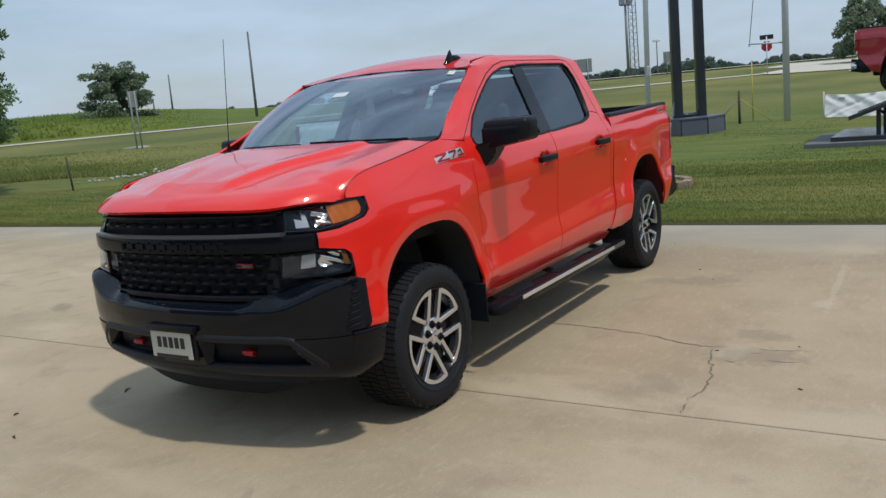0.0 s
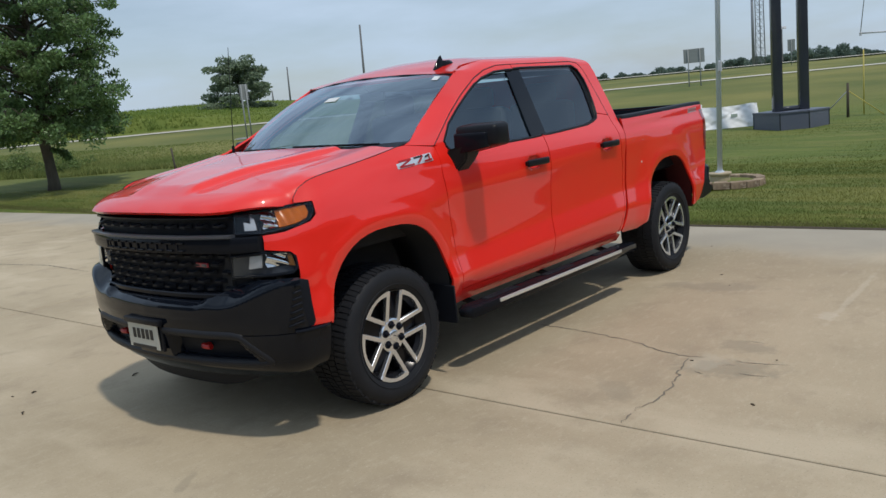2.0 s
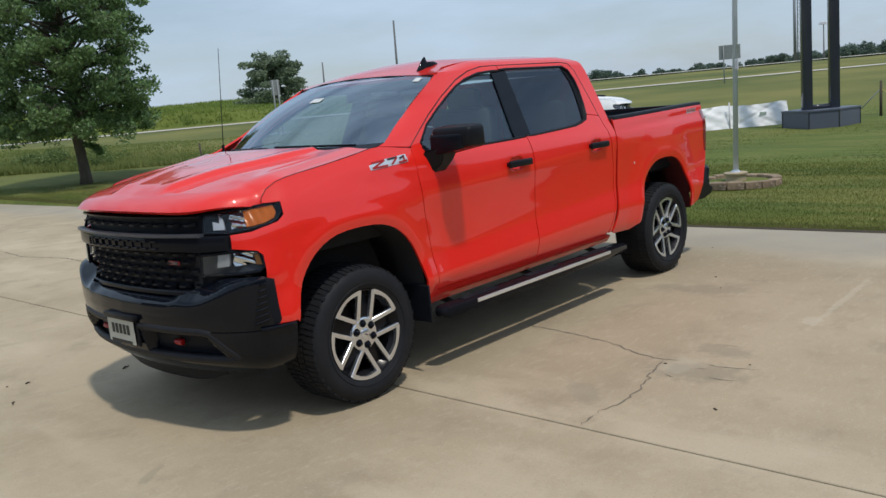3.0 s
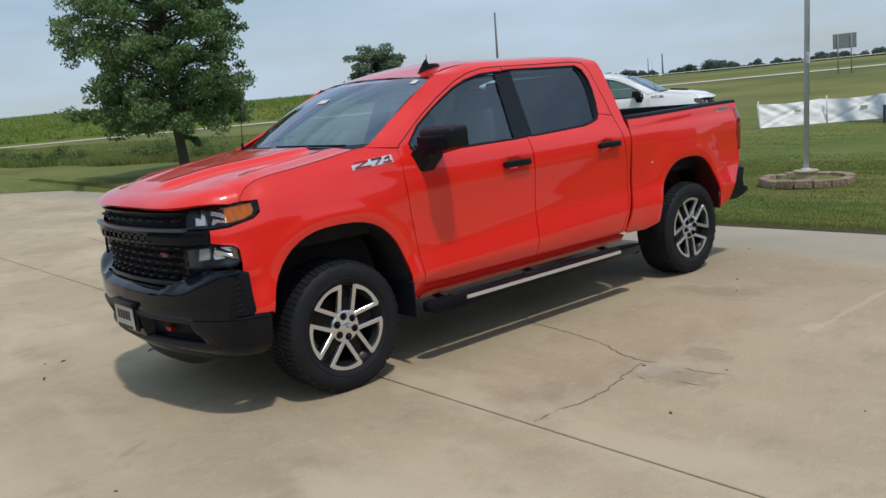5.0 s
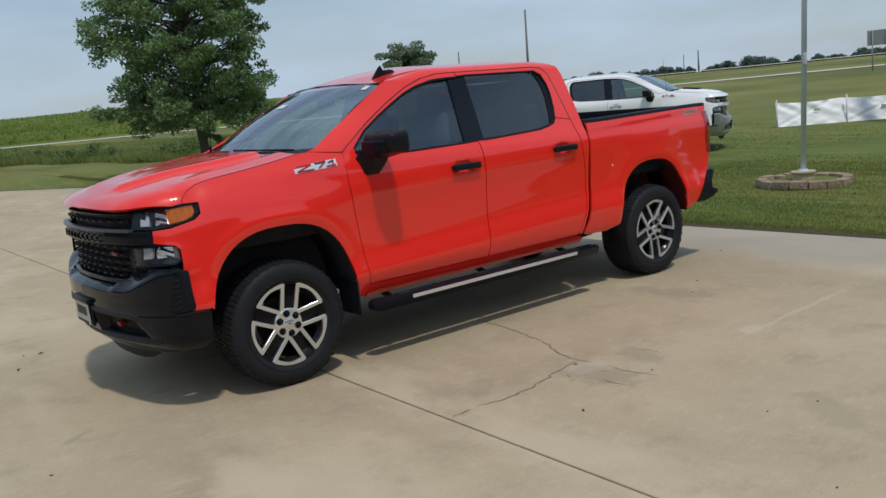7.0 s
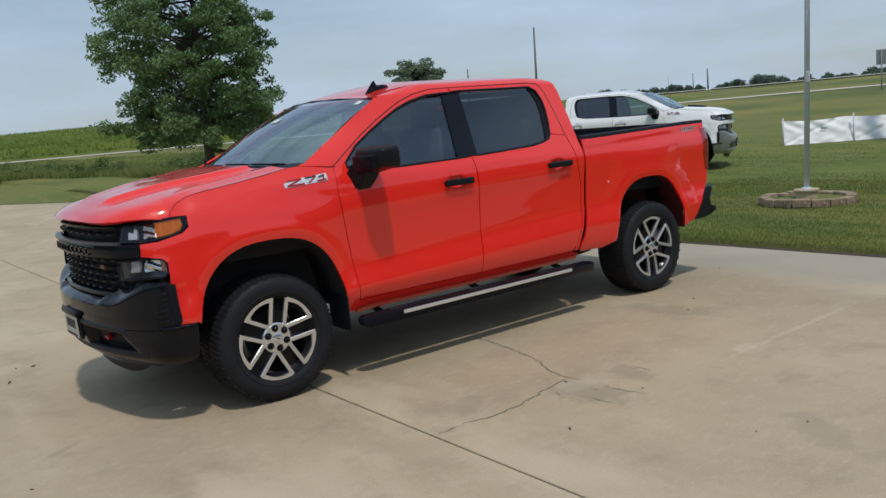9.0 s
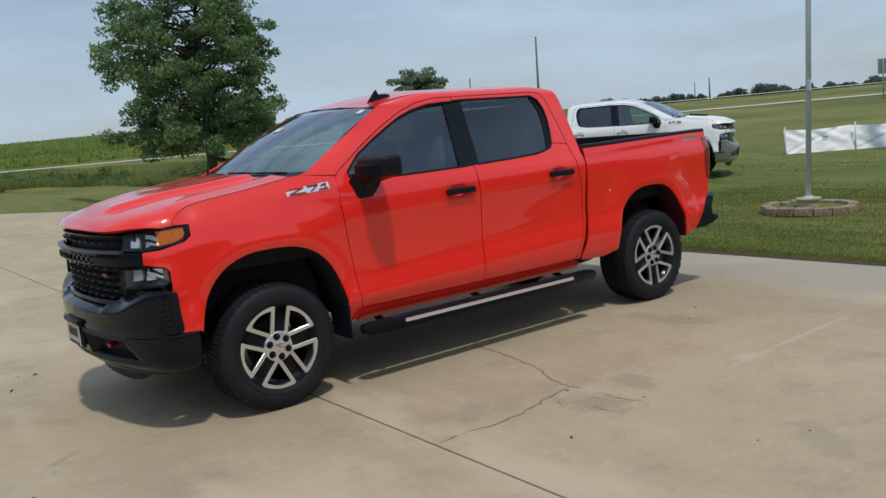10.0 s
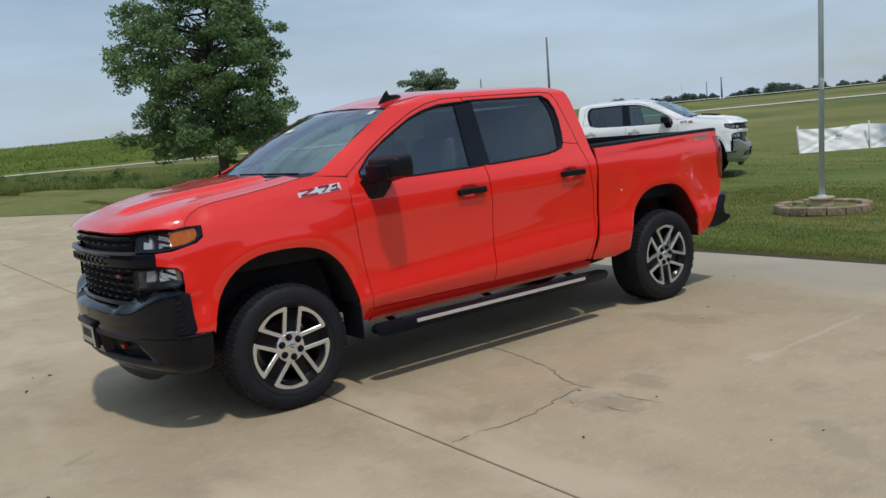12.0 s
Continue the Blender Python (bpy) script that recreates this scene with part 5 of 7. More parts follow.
    for cx, a, b in ARCHES:
        lin = bmesh.new()
        rws = []
        for k in range(21):
            t = 0.10 + (math.pi - 0.2) * k / 20
            x, z = cx + (a + 0.01) * math.copysign(abs(math.cos(t)) ** (2 / 2.6), math.cos(t)), 0.41 + (b + 0.012) * math.copysign(abs(math.sin(t)) ** (2 / 2.6), math.sin(t))
            rws.append([lin.verts.new((x, yy, z)) for yy in (-0.985, -0.80, -0.60)])
        for p, q in zip(rws, rws[1:]):
            for i in range(2):
                lin.faces.new((p[i], p[i + 1], q[i + 1], q[i]))
        lin.faces.new([r[2] for r in rws])
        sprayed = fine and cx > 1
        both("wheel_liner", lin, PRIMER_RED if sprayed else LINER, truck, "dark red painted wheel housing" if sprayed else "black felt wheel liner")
        if cx < 1:
            flap = box_bm((0.012, 0.26, 0.24), (cx + a - 0.012, -0.90, 0.475), 0.004, 1)
            both("mud_flap", flap, MATTE_BLACK, truck, "black mud flap")
    gear = [box_bm((4.6, 0.09, 0.16), (2.0, s * 0.50, 0.56), 0.01, 1) for s in (-1, 1)] + [tube_bm([(x, -0.75, 0.41), (x, 0.75, 0.41)], 0.05, 10) for x in (0.0, 3.745)]
    gear += [box_bm((2.2, 1.70, 0.06), (1.65, 0, 0.52)), box_bm((0.9, 0.7, 0.3), (0.1, 0, 0.62), 0.03, 1), box_bm((1.5, 0.5, 0.22), (1.9, 0.2, 0.46), 0.04, 2), tube_bm([(0.8, 0.1, 0.45), (3.5, 0.05, 0.43)], 0.045, 8),
             box_bm((1.7, 1.14, 0.10), (3.765, 0, 0.86)), tube_bm([(3.60, 0, 0.41), (3.90, 0, 0.41)], [0.16, 0.14], 12), box_bm((0.5, 0.9, 0.03), (-0.35, 0, 0.41), 0.01, 1, rot=(0, -8, 0))]
    part("chassis", join_bm(*gear), STEEL_DARK, truck, "dark steel frame and running gear")

    # glass, wipers, cabin
    ws = part("windshield", sheet([(-1, 0.0), (-1, 1), (1, 1), (1, 0.0)], lambda a, b: shield(-a, b), 0.1, 0.1, 0.006), WINDSHIELD_GLASS, truck, "windshield with small white stickers")
    ws.visible_shadow = False
    border = [(-1, 0.02), (-1, 1), (-0.5, 1), (0, 1), (0.5, 1), (1, 1), (1, 0.02)]
    part("windshield_seal", tube_bm([shield(0.984 * a, b) for a, b in border], 0.008, 6), SATIN_BLACK, ws)
    for a0, b0, a1, b1 in ((-0.90, 0.88, -0.84, 0.955), (-0.03, 0.60, 0.12, 0.665)):
        st = sheet([(a0, b0), (a1, b0), (a1, b1), (a0, b1)], lambda a, b: tuple(Vector(shield(a, b)) + Vector((-0.45, 0, 0.88)) * 0.004), 0.1, 0.1, 0.001, rim=False)
        part("window_sticker", st, STICKER, ws, "small white sticker")
    for a0, a1 in ((-0.80, -0.08), (0.0, 0.70)):
        pts = [tuple(Vector(shield(a0 + (a1 - a0) * t, 0.0 + 0.012 * t)) + Vector((-0.45, 0, 0.88)) * 0.012) for t in (0, 0.25, 0.5, 0.75, 1)]
        wiper = join_bm(tube_bm(pts, 0.007, 6), tube_bm([pts[2], (0.16, pts[0][1] * 0.9 + 0.1, 1.500)], 0.007, 6))
        part("wiper", wiper, SATIN_BLACK, truck, "black wiper arm and blade")
    dash = join_bm(box_bm((0.42, 1.56, 0.10), (0.72, 0, 1.36), 0.04, 2), box_bm((0.20, 1.50, 0.35), (0.86, 0, 1.16), 0.05, 2), box_bm((0.16, 0.42, 0.10), (0.82, -0.40, 1.42), 0.04, 2))
    part("dashboard", dash, CABIN, truck, "dark grey dashboard")
    wheel_ring = [(0.98 + 0.06 * math.sin(t) , -0.40 + 0.19 * math.cos(t), 1.27 + 0.17 * math.sin(t)) for t in (2 * math.pi * k / 24 for k in range(25))]
    part("steering_wheel", join_bm(tube_bm(wheel_ring, 0.016, 8), box_bm((0.05, 0.34, 0.05), (0.99, -0.40, 1.27), 0.015, 1)), CABIN, truck, "dark steering wheel")
    for x, wide in ((1.42, 0.56), (2.30, 0.60)):
        for s in (-1, 1):
            seat = join_bm(box_bm((0.52, wide, 0.20), (x, s * 0.40, 1.00), 0.06, 2), box_bm((0.16, wide, 0.62), (x + 0.30, s * 0.40, 1.34), 0.06, 2, rot=None), box_bm((0.10, 0.28, 0.16), (x + 0.31, s * 0.40, 1.72), 0.04, 2))
            part("seat", seat, CABIN, truck, "dark cloth seat")
    part("headliner", sheet([(1.12, -0.70), (2.84, -0.70), (2.84, 0.70), (1.12, 0.70)], lambda x, y: (x, y, 1.905 - 0.05 * (y / 0.7) ** 4), 0.2, 0.2, 0.01), HEADLINER, truck)
    part("cabin_floor", box_bm((2.0, 1.6, 0.05), (1.75, 0, 0.80)), CABIN, truck)
    both("door_card", box_bm((2.0, 0.03, 0.62), (1.70, -0.90, 1.07), 0.01, 1), CABIN, truck)
    part("rear_view_mirror", join_bm(box_bm((0.03, 0.24, 0.065), (1.02, 0, 1.80), 0.012, 2), tube_bm([(1.02, 0, 1.82), (0.95, 0, 1.88)], 0.01, 6)), CABIN, truck)

    # roof fin, mast, badge
    fin = bmesh.new()
    rows = []
    for i, (x, h, w) in enumerate(((1.14, 0.0, 0.012), (1.165, 0.026, 0.022), (1.215, 0.072, 0.018), (1.232, 0.080, 0.012), (1.248, 0.040, 0.024), (1.31, 0.030, 0.026), (1.34, 0.020, 0.022), (1.355, 0.0, 0.012))):
        base = roof(x, -0.49)[2] - 0.004
        rows.append([fin.verts.new((x, -0.49 + a * w, base + b * h)) for a, b in ((-1, 0), (-0.8, 0.45), (-0.25, 1), (0.25, 1), (0.8, 0.45), (1, 0))])
    for p, q in zip(rows, rows[1:]):
        for i in range(5):
            fin.faces.new((p[i], q[i], q[i + 1], p[i + 1]))
    bmesh.ops.recalc_face_normals(fin, faces=fin.faces)
    part("roof_fin", fin, GLOSS_BLACK, truck, "black shark fin on the roof", angle=50)
    part("antenna_mast", join_bm(tube_bm([(0.382, 0.848, 1.45), (0.385, 0.845, 1.55)], 0.011, 8), tube_bm([(0.385, 0.845, 1.53), (0.43, 0.81, 2.25)], [0.0035, 0.0022], 6)), SATIN_BLACK, truck, "thin black antenna mast")
    badge = [(0.170, 1.358), (0.168, 1.388), (0.205, 1.394), (0.205, 1.404), (0.330, 1.414), (0.482, 1.424), (0.482, 1.376), (0.330, 1.368)]
    strokes = (((0.190, 1.399), (0.292, 1.407), HOOK_RED), ((0.288, 1.405), (0.192, 1.370), HOOK_RED), ((0.186, 1.368), (0.306, 1.374), HOOK_RED),
               ((0.318, 1.408), (0.400, 1.414), INK), ((0.396, 1.412), (0.340, 1.376), HOOK_RED), ((0.418, 1.404), (0.462, 1.417), INK), ((0.456, 1.415), (0.448, 1.384), HOOK_RED), ((0.400, 1.382), (0.470, 1.386), HOOK_RED))
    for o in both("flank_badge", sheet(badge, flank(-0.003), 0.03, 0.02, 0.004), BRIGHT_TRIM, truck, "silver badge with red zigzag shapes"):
        s = -1 if o.data.vertices[0].co.y < 0 else 1
        for k, ((xa, za), (xb, zb), ink) in enumerate(strokes):
            d = Vector((xb - xa, zb - za)).normalized() * 0.0050
            n = Vector((-d.y, d.x))
            outline = [(xa - n.x, za - n.y), (xb - n.x, zb - n.y), (xb + n.x, zb + n.y), (xa + n.x, za + n.y)]
            bmx = sheet(outline, lambda x, z: (x, s * (side(x, z) + 0.007 + 0.0003 * k), z), 0.05, 0.05, 0.002)
            bmesh.ops.recalc_face_normals(bmx, faces=bmx.faces)
            part("badge_shape", bmx, ink, o)
    if fine:
        both("marker_dot", sheet([(3.185 + 0.007 * math.cos(t), 1.063 + 0.009 * math.sin(t)) for t in (math.pi * k / 5 for k in range(10))], flank(-0.002), 0.03, 0.03, 0.002), STICKER, truck, "tiny pale dot on the bed side")
        decal = [(4.28, 1.442), (4.50, 1.446), (4.485, 1.408), (4.265, 1.402)]
        for o in both("bed_decal", sheet(decal, flank(-0.002), 0.05, 0.03, 0.002), DECAL_SILVER, truck, "silver and red bed decal"):
            s = -1 if o.data.vertices[0].co.y < 0 else 1
            for k in range(7):
                a = 4.288 + 0.030 * k
                bmx = sheet([(a, 1.437), (a + 0.009, 1.437), (a + 0.003, 1.411), (a - 0.006, 1.411)], lambda x, z: (x, s * (side(x, z) + 0.005), z), 0.05, 0.05, 0.002)
                bmesh.ops.recalc_face_normals(bmx, faces=bmx.faces)
                part("decal_shape", bmx, HOOK_RED, o)
    return truck


build_pickup("pickup_truck", (0, 0, 0), 0, RED_PAINT, "bright red crew-cab pickup truck with black trim parked on concrete")

# ---------------------------------------------------------------- materials of the surroundings
BARK = material("bark", (0.055, 0.045, 0.035), 0.9, second=(0.10, 0.085, 0.065), scale=8, fine=60, bump=0.01, bump_scale=30, stretch=(1, 1, 0.3))
LEAF = material("leaf", (0.092, 0.165, 0.060), 0.40, second=(0.165, 0.262, 0.100), scale=0.8, fine=6, amount=0.6, spread=0.45)
# leaf green of the far trees, paled: distance haze mixed into the colour
FAR_HAZED_LEAF = material("far_hazed_leaf", (0.160, 0.220, 0.135), 0.8, second=(0.215, 0.270, 0.175), scale=0.08, fine=0.8, amount=0.6, spread=0.3)
# aerial haze over the horizon woods is put into this blue-green itself
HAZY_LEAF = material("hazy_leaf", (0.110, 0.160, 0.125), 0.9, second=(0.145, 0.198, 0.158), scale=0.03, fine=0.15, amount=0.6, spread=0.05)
CROP = mottled("crop_leaf", (0.190, 0.260, 0.054), (
    ((0.255, 0.305, 0.068), 0.05, EVEN, 0.40, 0.62, 0.9, 5),
    ((0.140, 0.208, 0.042), 0.30, EVEN, 0.48, 0.68, 0.7, 6),
    ((0.235, 0.270, 0.075), 1.4, EVEN, 0.56, 0.74, 0.5, 4)), 0.8, 0.10, 2.0)
BUSH_LEAF = material("bush_leaf", (0.110, 0.178, 0.050), 0.6, second=(0.165, 0.225, 0.072), scale=0.5, fine=4, amount=0.6, spread=0.35)
SOIL = material("soil", (0.036, 0.028, 0.018), 0.95, second=(0.070, 0.054, 0.034), scale=3, fine=40, bump=0.01)
BLOCK = mottled("retaining_block", (0.33, 0.245, 0.170), (
    ((0.20, 0.145, 0.105), 5.0, EVEN, 0.42, 0.62, 0.8, 6),
    ((0.46, 0.38, 0.29), 9.0, (1, 1, 2.5), 0.50, 0.68, 0.7, 5),
    ((0.06, 0.05, 0.04), 7.0, EVEN, 0.62, 0.74, 0.8, 5)), 0.92, 0.006, 40, by_piece=0.16)
PALE_STONE = material("white_gravel", (0.36, 0.35, 0.32), 0.9, second=(0.32, 0.31, 0.28), scale=4, fine=30, spread=0.3)
BLUE_STEEL = material("blue_grey_cladding", (0.090, 0.105, 0.150), 0.45, second=(0.110, 0.125, 0.170), scale=1.5, fine=30, rough_var=0.1)
COLUMN_BLACK = material("black_column_paint", (0.034, 0.040, 0.052), 0.16, second=(0.046, 0.053, 0.068), scale=1.5, fine=30, rough_var=0.1)
VINYL = material("white_vinyl", (0.88, 0.885, 0.89), 0.55, second=(0.93, 0.935, 0.94), scale=2, fine=25, bump=0.01, bump_scale=5)
PRINT_GREEN = material("faded_green_print", (0.30, 0.42, 0.33), 0.6, second=(0.45, 0.52, 0.46), scale=9, fine=40)
WEATHERED_WOOD = material("weathered_wood", (0.125, 0.13, 0.135), 0.9, second=(0.17, 0.175, 0.18), scale=6, fine=60, stretch=(1, 1, 0.2))
SIGN_BACK = material("sign_back_aluminium", (0.30, 0.32, 0.32), 0.6, 0.1, second=(0.24, 0.26, 0.26), scale=1.5, fine=12)
SIGN_RED = material("sign_red", (0.42, 0.02, 0.025), 0.5, second=(0.36, 0.018, 0.02), scale=4, fine=30)
SIGN_WHITE = material("sign_white", (0.75, 0.75, 0.74), 0.5, second=(0.68, 0.68, 0.67), scale=4, fine=30)
YELLOW_TUBE = material("yellow_marker_tube", (0.60, 0.50, 0.12), 0.5, second=(0.50, 0.42, 0.10), scale=4, fine=30)
TOWER_STEEL = material("tower_steel", (0.20, 0.215, 0.24), 0.6, 0.2, second=(0.26, 0.275, 0.30), scale=0.5, fine=6)
# for the unseen walls and panes added behind the camera
UNSEEN_WALL = material("unseen_wall_panel", (0.17, 0.165, 0.155), 0.7, second=(0.14, 0.135, 0.13), scale=0.5, fine=10)
UNSEEN_PANE = material("unseen_wall_pane", (0.05, 0.055, 0.06), 0.4, second=(0.03, 0.034, 0.04), scale=0.5, fine=4)
LAMP_STEEL = material("lamp_pole_steel", (0.58, 0.585, 0.62), 0.6, 0.0, second=(0.66, 0.665, 0.70), scale=2, fine=30)


for green in (LEAF, FAR_HAZED_LEAF, HAZY_LEAF, BUSH_LEAF, CROP):
    leafy(green)


def stuff(name, verts, faces, mat, label, category, kind="stuff"):
    me = bpy.data.meshes.new(name)
    me.from_pydata(verts, [], faces)
    me.materials.append(mat)
    return tagged(new(name, me), label, category, kind=kind)


def blade_field(rng, points, height, width, lean, heights=None):
    """Thin upright blades, one triangle each, as (verts, faces)."""
    n = len(points)
    a = rng.uniform(0, 2 * np.pi, n)
    h = height * rng.uniform(0.6, 1.15, n) * (1 if heights is None else heights)
    w = width * rng.uniform(0.6, 1.3, n)
    tip = rng.normal(0, lean, (n, 2)) * h[:, None]
    p = np.array([(x, y, land(x, y)) for x, y in points])
    d = np.stack([np.cos(a) * w / 2, np.sin(a) * w / 2, np.zeros(n)], 1)
    v = np.empty((n * 3, 3))
    v[0::3], v[1::3] = p - d, p + d
    v[2::3] = p + np.stack([tip[:, 0], tip[:, 1], h], 1)
    return v.tolist(), np.arange(n * 3).reshape(-1, 3).tolist()


def leaf_cloud(rng, centres, sizes, per, leaf, squash=0.7):
    """Small bent leaves scattered through clumps, denser near the skin of each clump."""
    n = len(centres) * per
    c = np.repeat(np.array(centres), per, 0)
    s = np.repeat(np.array(sizes), per)
    d = rng.normal(size=(n, 3))
    d /= np.linalg.norm(d, axis=1)[:, None]
    r = rng.uniform(0.15, 1, n) ** 0.5
    p = c + d * (r * s)[:, None] * np.array([1, 1, squash])
    u = rng.normal(size=(n, 3))
    u /= np.linalg.norm(u, axis=1)[:, None]
    w = np.cross(u, rng.normal(size=(n, 3)))
    w /= np.linalg.norm(w, axis=1)[:, None]
    size = leaf * rng.uniform(0.6, 1.3, n)[:, None]
    v = np.empty((n * 4, 3))
    v[0::4], v[1::4], v[2::4], v[3::4] = p - u * size, p + w * size * 0.45, p + u * size, p - w * size * 0.45 + np.cross(u, w) * size * 0.15
    return v.tolist(), np.arange(n * 4).reshape(-1, 4).tolist()


# ---------------------------------------------------------------- tree by the lawn


CROWN_LEFT = smooth_line(((1.2, 2.3), (1.7, 2.9), (2.4, 3.35), (3.3, 3.25), (3.85, 2.5), (4.2, 3.8), (4.7, 4.05), (5.6, 3.6), (6.5, 2.8), (7.5, 1.6), (8.2, 0.5)))
CROWN_RIGHT = smooth_line(((1.2, 0.9), (1.5, 2.0), (2.4, 3.15), (3.4, 3.2), (4.0, 2.8), (4.7, 3.05), (5.6, 2.9), (6.5, 2.2), (7.5, 1.3), (8.2, 0.4)))


def build_tree():
    """A lopsided crown: boughs leave the stem at all heights, each with flat sprays of leaves along its outer half."""
    rng = np.random.default_rng(11)
    tree = thing("tree", (8.95, 21.95, 0.15), "broad leafy green tree on the lawn's edge", "tree")
    trunk = [(0, 0, -0.1), (0.02, 0, 0.3), (0.0, 0.02, 0.9), (-0.04, 0.03, 1.5), (-0.05, 0.0, 2.3), (0.0, 0.0, 3.2), (0.05, 0.0, 4.6), (0.05, 0, 6.9)]
    part("trunk", tube_bm(trunk, [0.24, 0.18, 0.155, 0.16, 0.14, 0.11, 0.08, 0.03], 12), BARK, tree, "grey-brown trunk")
    right = Vector((0.925, -0.38, 0))
    away = Vector((0.38, 0.925, 0))
    centres, sizes, twigs = [], [], []
    count = 104
    for k in range(count):
        h = 1.45 + 6.6 * ((k + rng.uniform(0, 1)) / count) ** 1.08
        a = k * 2.39996 + rng.uniform(-0.35, 0.35)
        c = math.cos(a)
        reach = (CROWN_RIGHT(h) if c > 0 else CROWN_LEFT(h)) * c * c + 0.5 * (CROWN_LEFT(h) + CROWN_RIGHT(h)) * 0.95 * (1 - c * c)
        reach *= rng.uniform(0.70, 0.96)
        if h < 1.75 and reach < 1.3:
            continue
        out = right * c + away * math.sin(a)
        root = Vector((0, 0, min(6.6, max(1.55 + 0.25 * rng.uniform(0, 1), h - 0.30 * reach))))
        tip = out * reach + Vector((0, 0, h - 0.1))
        bend = Vector(rng.normal(0, 0.10 * reach, 3))
        pts = [root.lerp(tip, t) + bend * math.sin(math.pi * t) + Vector((0, 0, 0.12 * reach * math.sin(math.pi * t))) for t in (0, 0.16, 0.32, 0.48, 0.64, 0.80)]
        thick = 0.018 + 0.014 * reach
        bough = tube_bm(pts, [thick * (1 - 0.85 * t) for t in (0, 0.2, 0.4, 0.6, 0.8, 1.0)], 6)
        if h < 1.9:
            bough.free()
        elif k % 3 == 0:
            part("limb", bough, BARK, tree)
        else:
            twigs.append(bough)
        for j in range(4 + int(2.2 * reach)):
            t = 0.30 + 0.70 * rng.uniform(0, 1) ** 0.75
            p = root.lerp(tip, t) + Vector((0, 0, 0.12 * reach * math.sin(math.pi * t)))
            spread_out = 0.42 * (1.15 - t) + 0.16
            q = p + Vector((min(1.4, max(-1.4, rng.normal(0, 1))) * spread_out, min(1.4, max(-1.4, rng.normal(0, 1))) * spread_out, rng.normal(0, 0.16) - 0.05))
            if q.z < 2.10 - 0.30 * math.hypot(q.x, q.y):
                continue
            twigs.append(tube_bm([p, p.lerp(q, 0.6) + Vector((0, 0, 0.05)), q], [0.014, 0.010, 0.005], 4))
            centres.append(tuple(q))
            sizes.append(rng.uniform(0.22, 0.44))
    for k in range(7):  # a sprig low on the stem
        centres.append(tuple(right * (0.25 + 0.06 * k) + Vector((rng.normal(0, 0.06), rng.normal(0, 0.06), 1.30 - 0.05 * k))))
        sizes.append(0.11)
    part("twig", join_bm(*twigs), BARK, tree)["kind"] = "stuff"
    v, f = leaf_cloud(rng, centres, sizes, 86, 0.069, 0.62)
    me = bpy.data.meshes.new("crown")
    me.from_pydata(v, [], f)
    me.materials.append(LEAF)
    crown = new("crown", me)
    crown.parent = tree
    crown["label"] = "dense dark green leaves with gaps"
    crown["kind"] = "stuff"


def far_tree(place, tall, wide, seed, label, lobes=40, leaves=70, leaf=0.22, tiers=False):
    rng = np.random.default_rng(seed)
    x, y = place
    tree = thing("tree", (x, y, land(x, y)), label, "tree")
    part("trunk", tube_bm([(0, 0, -0.2), (0.1, 0, tall * 0.25), (0, 0.1, tall * 0.55), (0, 0, tall * 0.85)], [0.035 * tall, 0.028 * tall, 0.018 * tall, 0.006 * tall], 8), BARK, tree)
    centres, sizes = [], []
    for k in range(lobes):
        a, h = rng.uniform(0, 2 * np.pi), rng.uniform(0.10, 0.95)
        reach = wide / 2 * (1.05 - 0.62 * h ** 1.5) * rng.uniform(0.2, 0.95) * (1 + 0.45 * noise.noise((2 * math.cos(a) + seed, 2 * math.sin(a), h * 3)))
        tier = (round(h * 6) / 6 * 0.75 + h * 0.25 + 0.03 * math.sin(3 * a) if tiers else h) * tall
        centres.append((reach * math.cos(a), reach * math.sin(a), tier))
        sizes.append(wide * rng.uniform(0.07, 0.14))
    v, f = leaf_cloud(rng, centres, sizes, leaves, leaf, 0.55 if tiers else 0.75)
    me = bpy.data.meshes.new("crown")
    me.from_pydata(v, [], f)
    me.materials.append(FAR_HAZED_LEAF)
    crown = new("crown", me)
    crown.parent = tree
    crown["kind"] = "stuff"


# ---------------------------------------------------------------- concrete yard


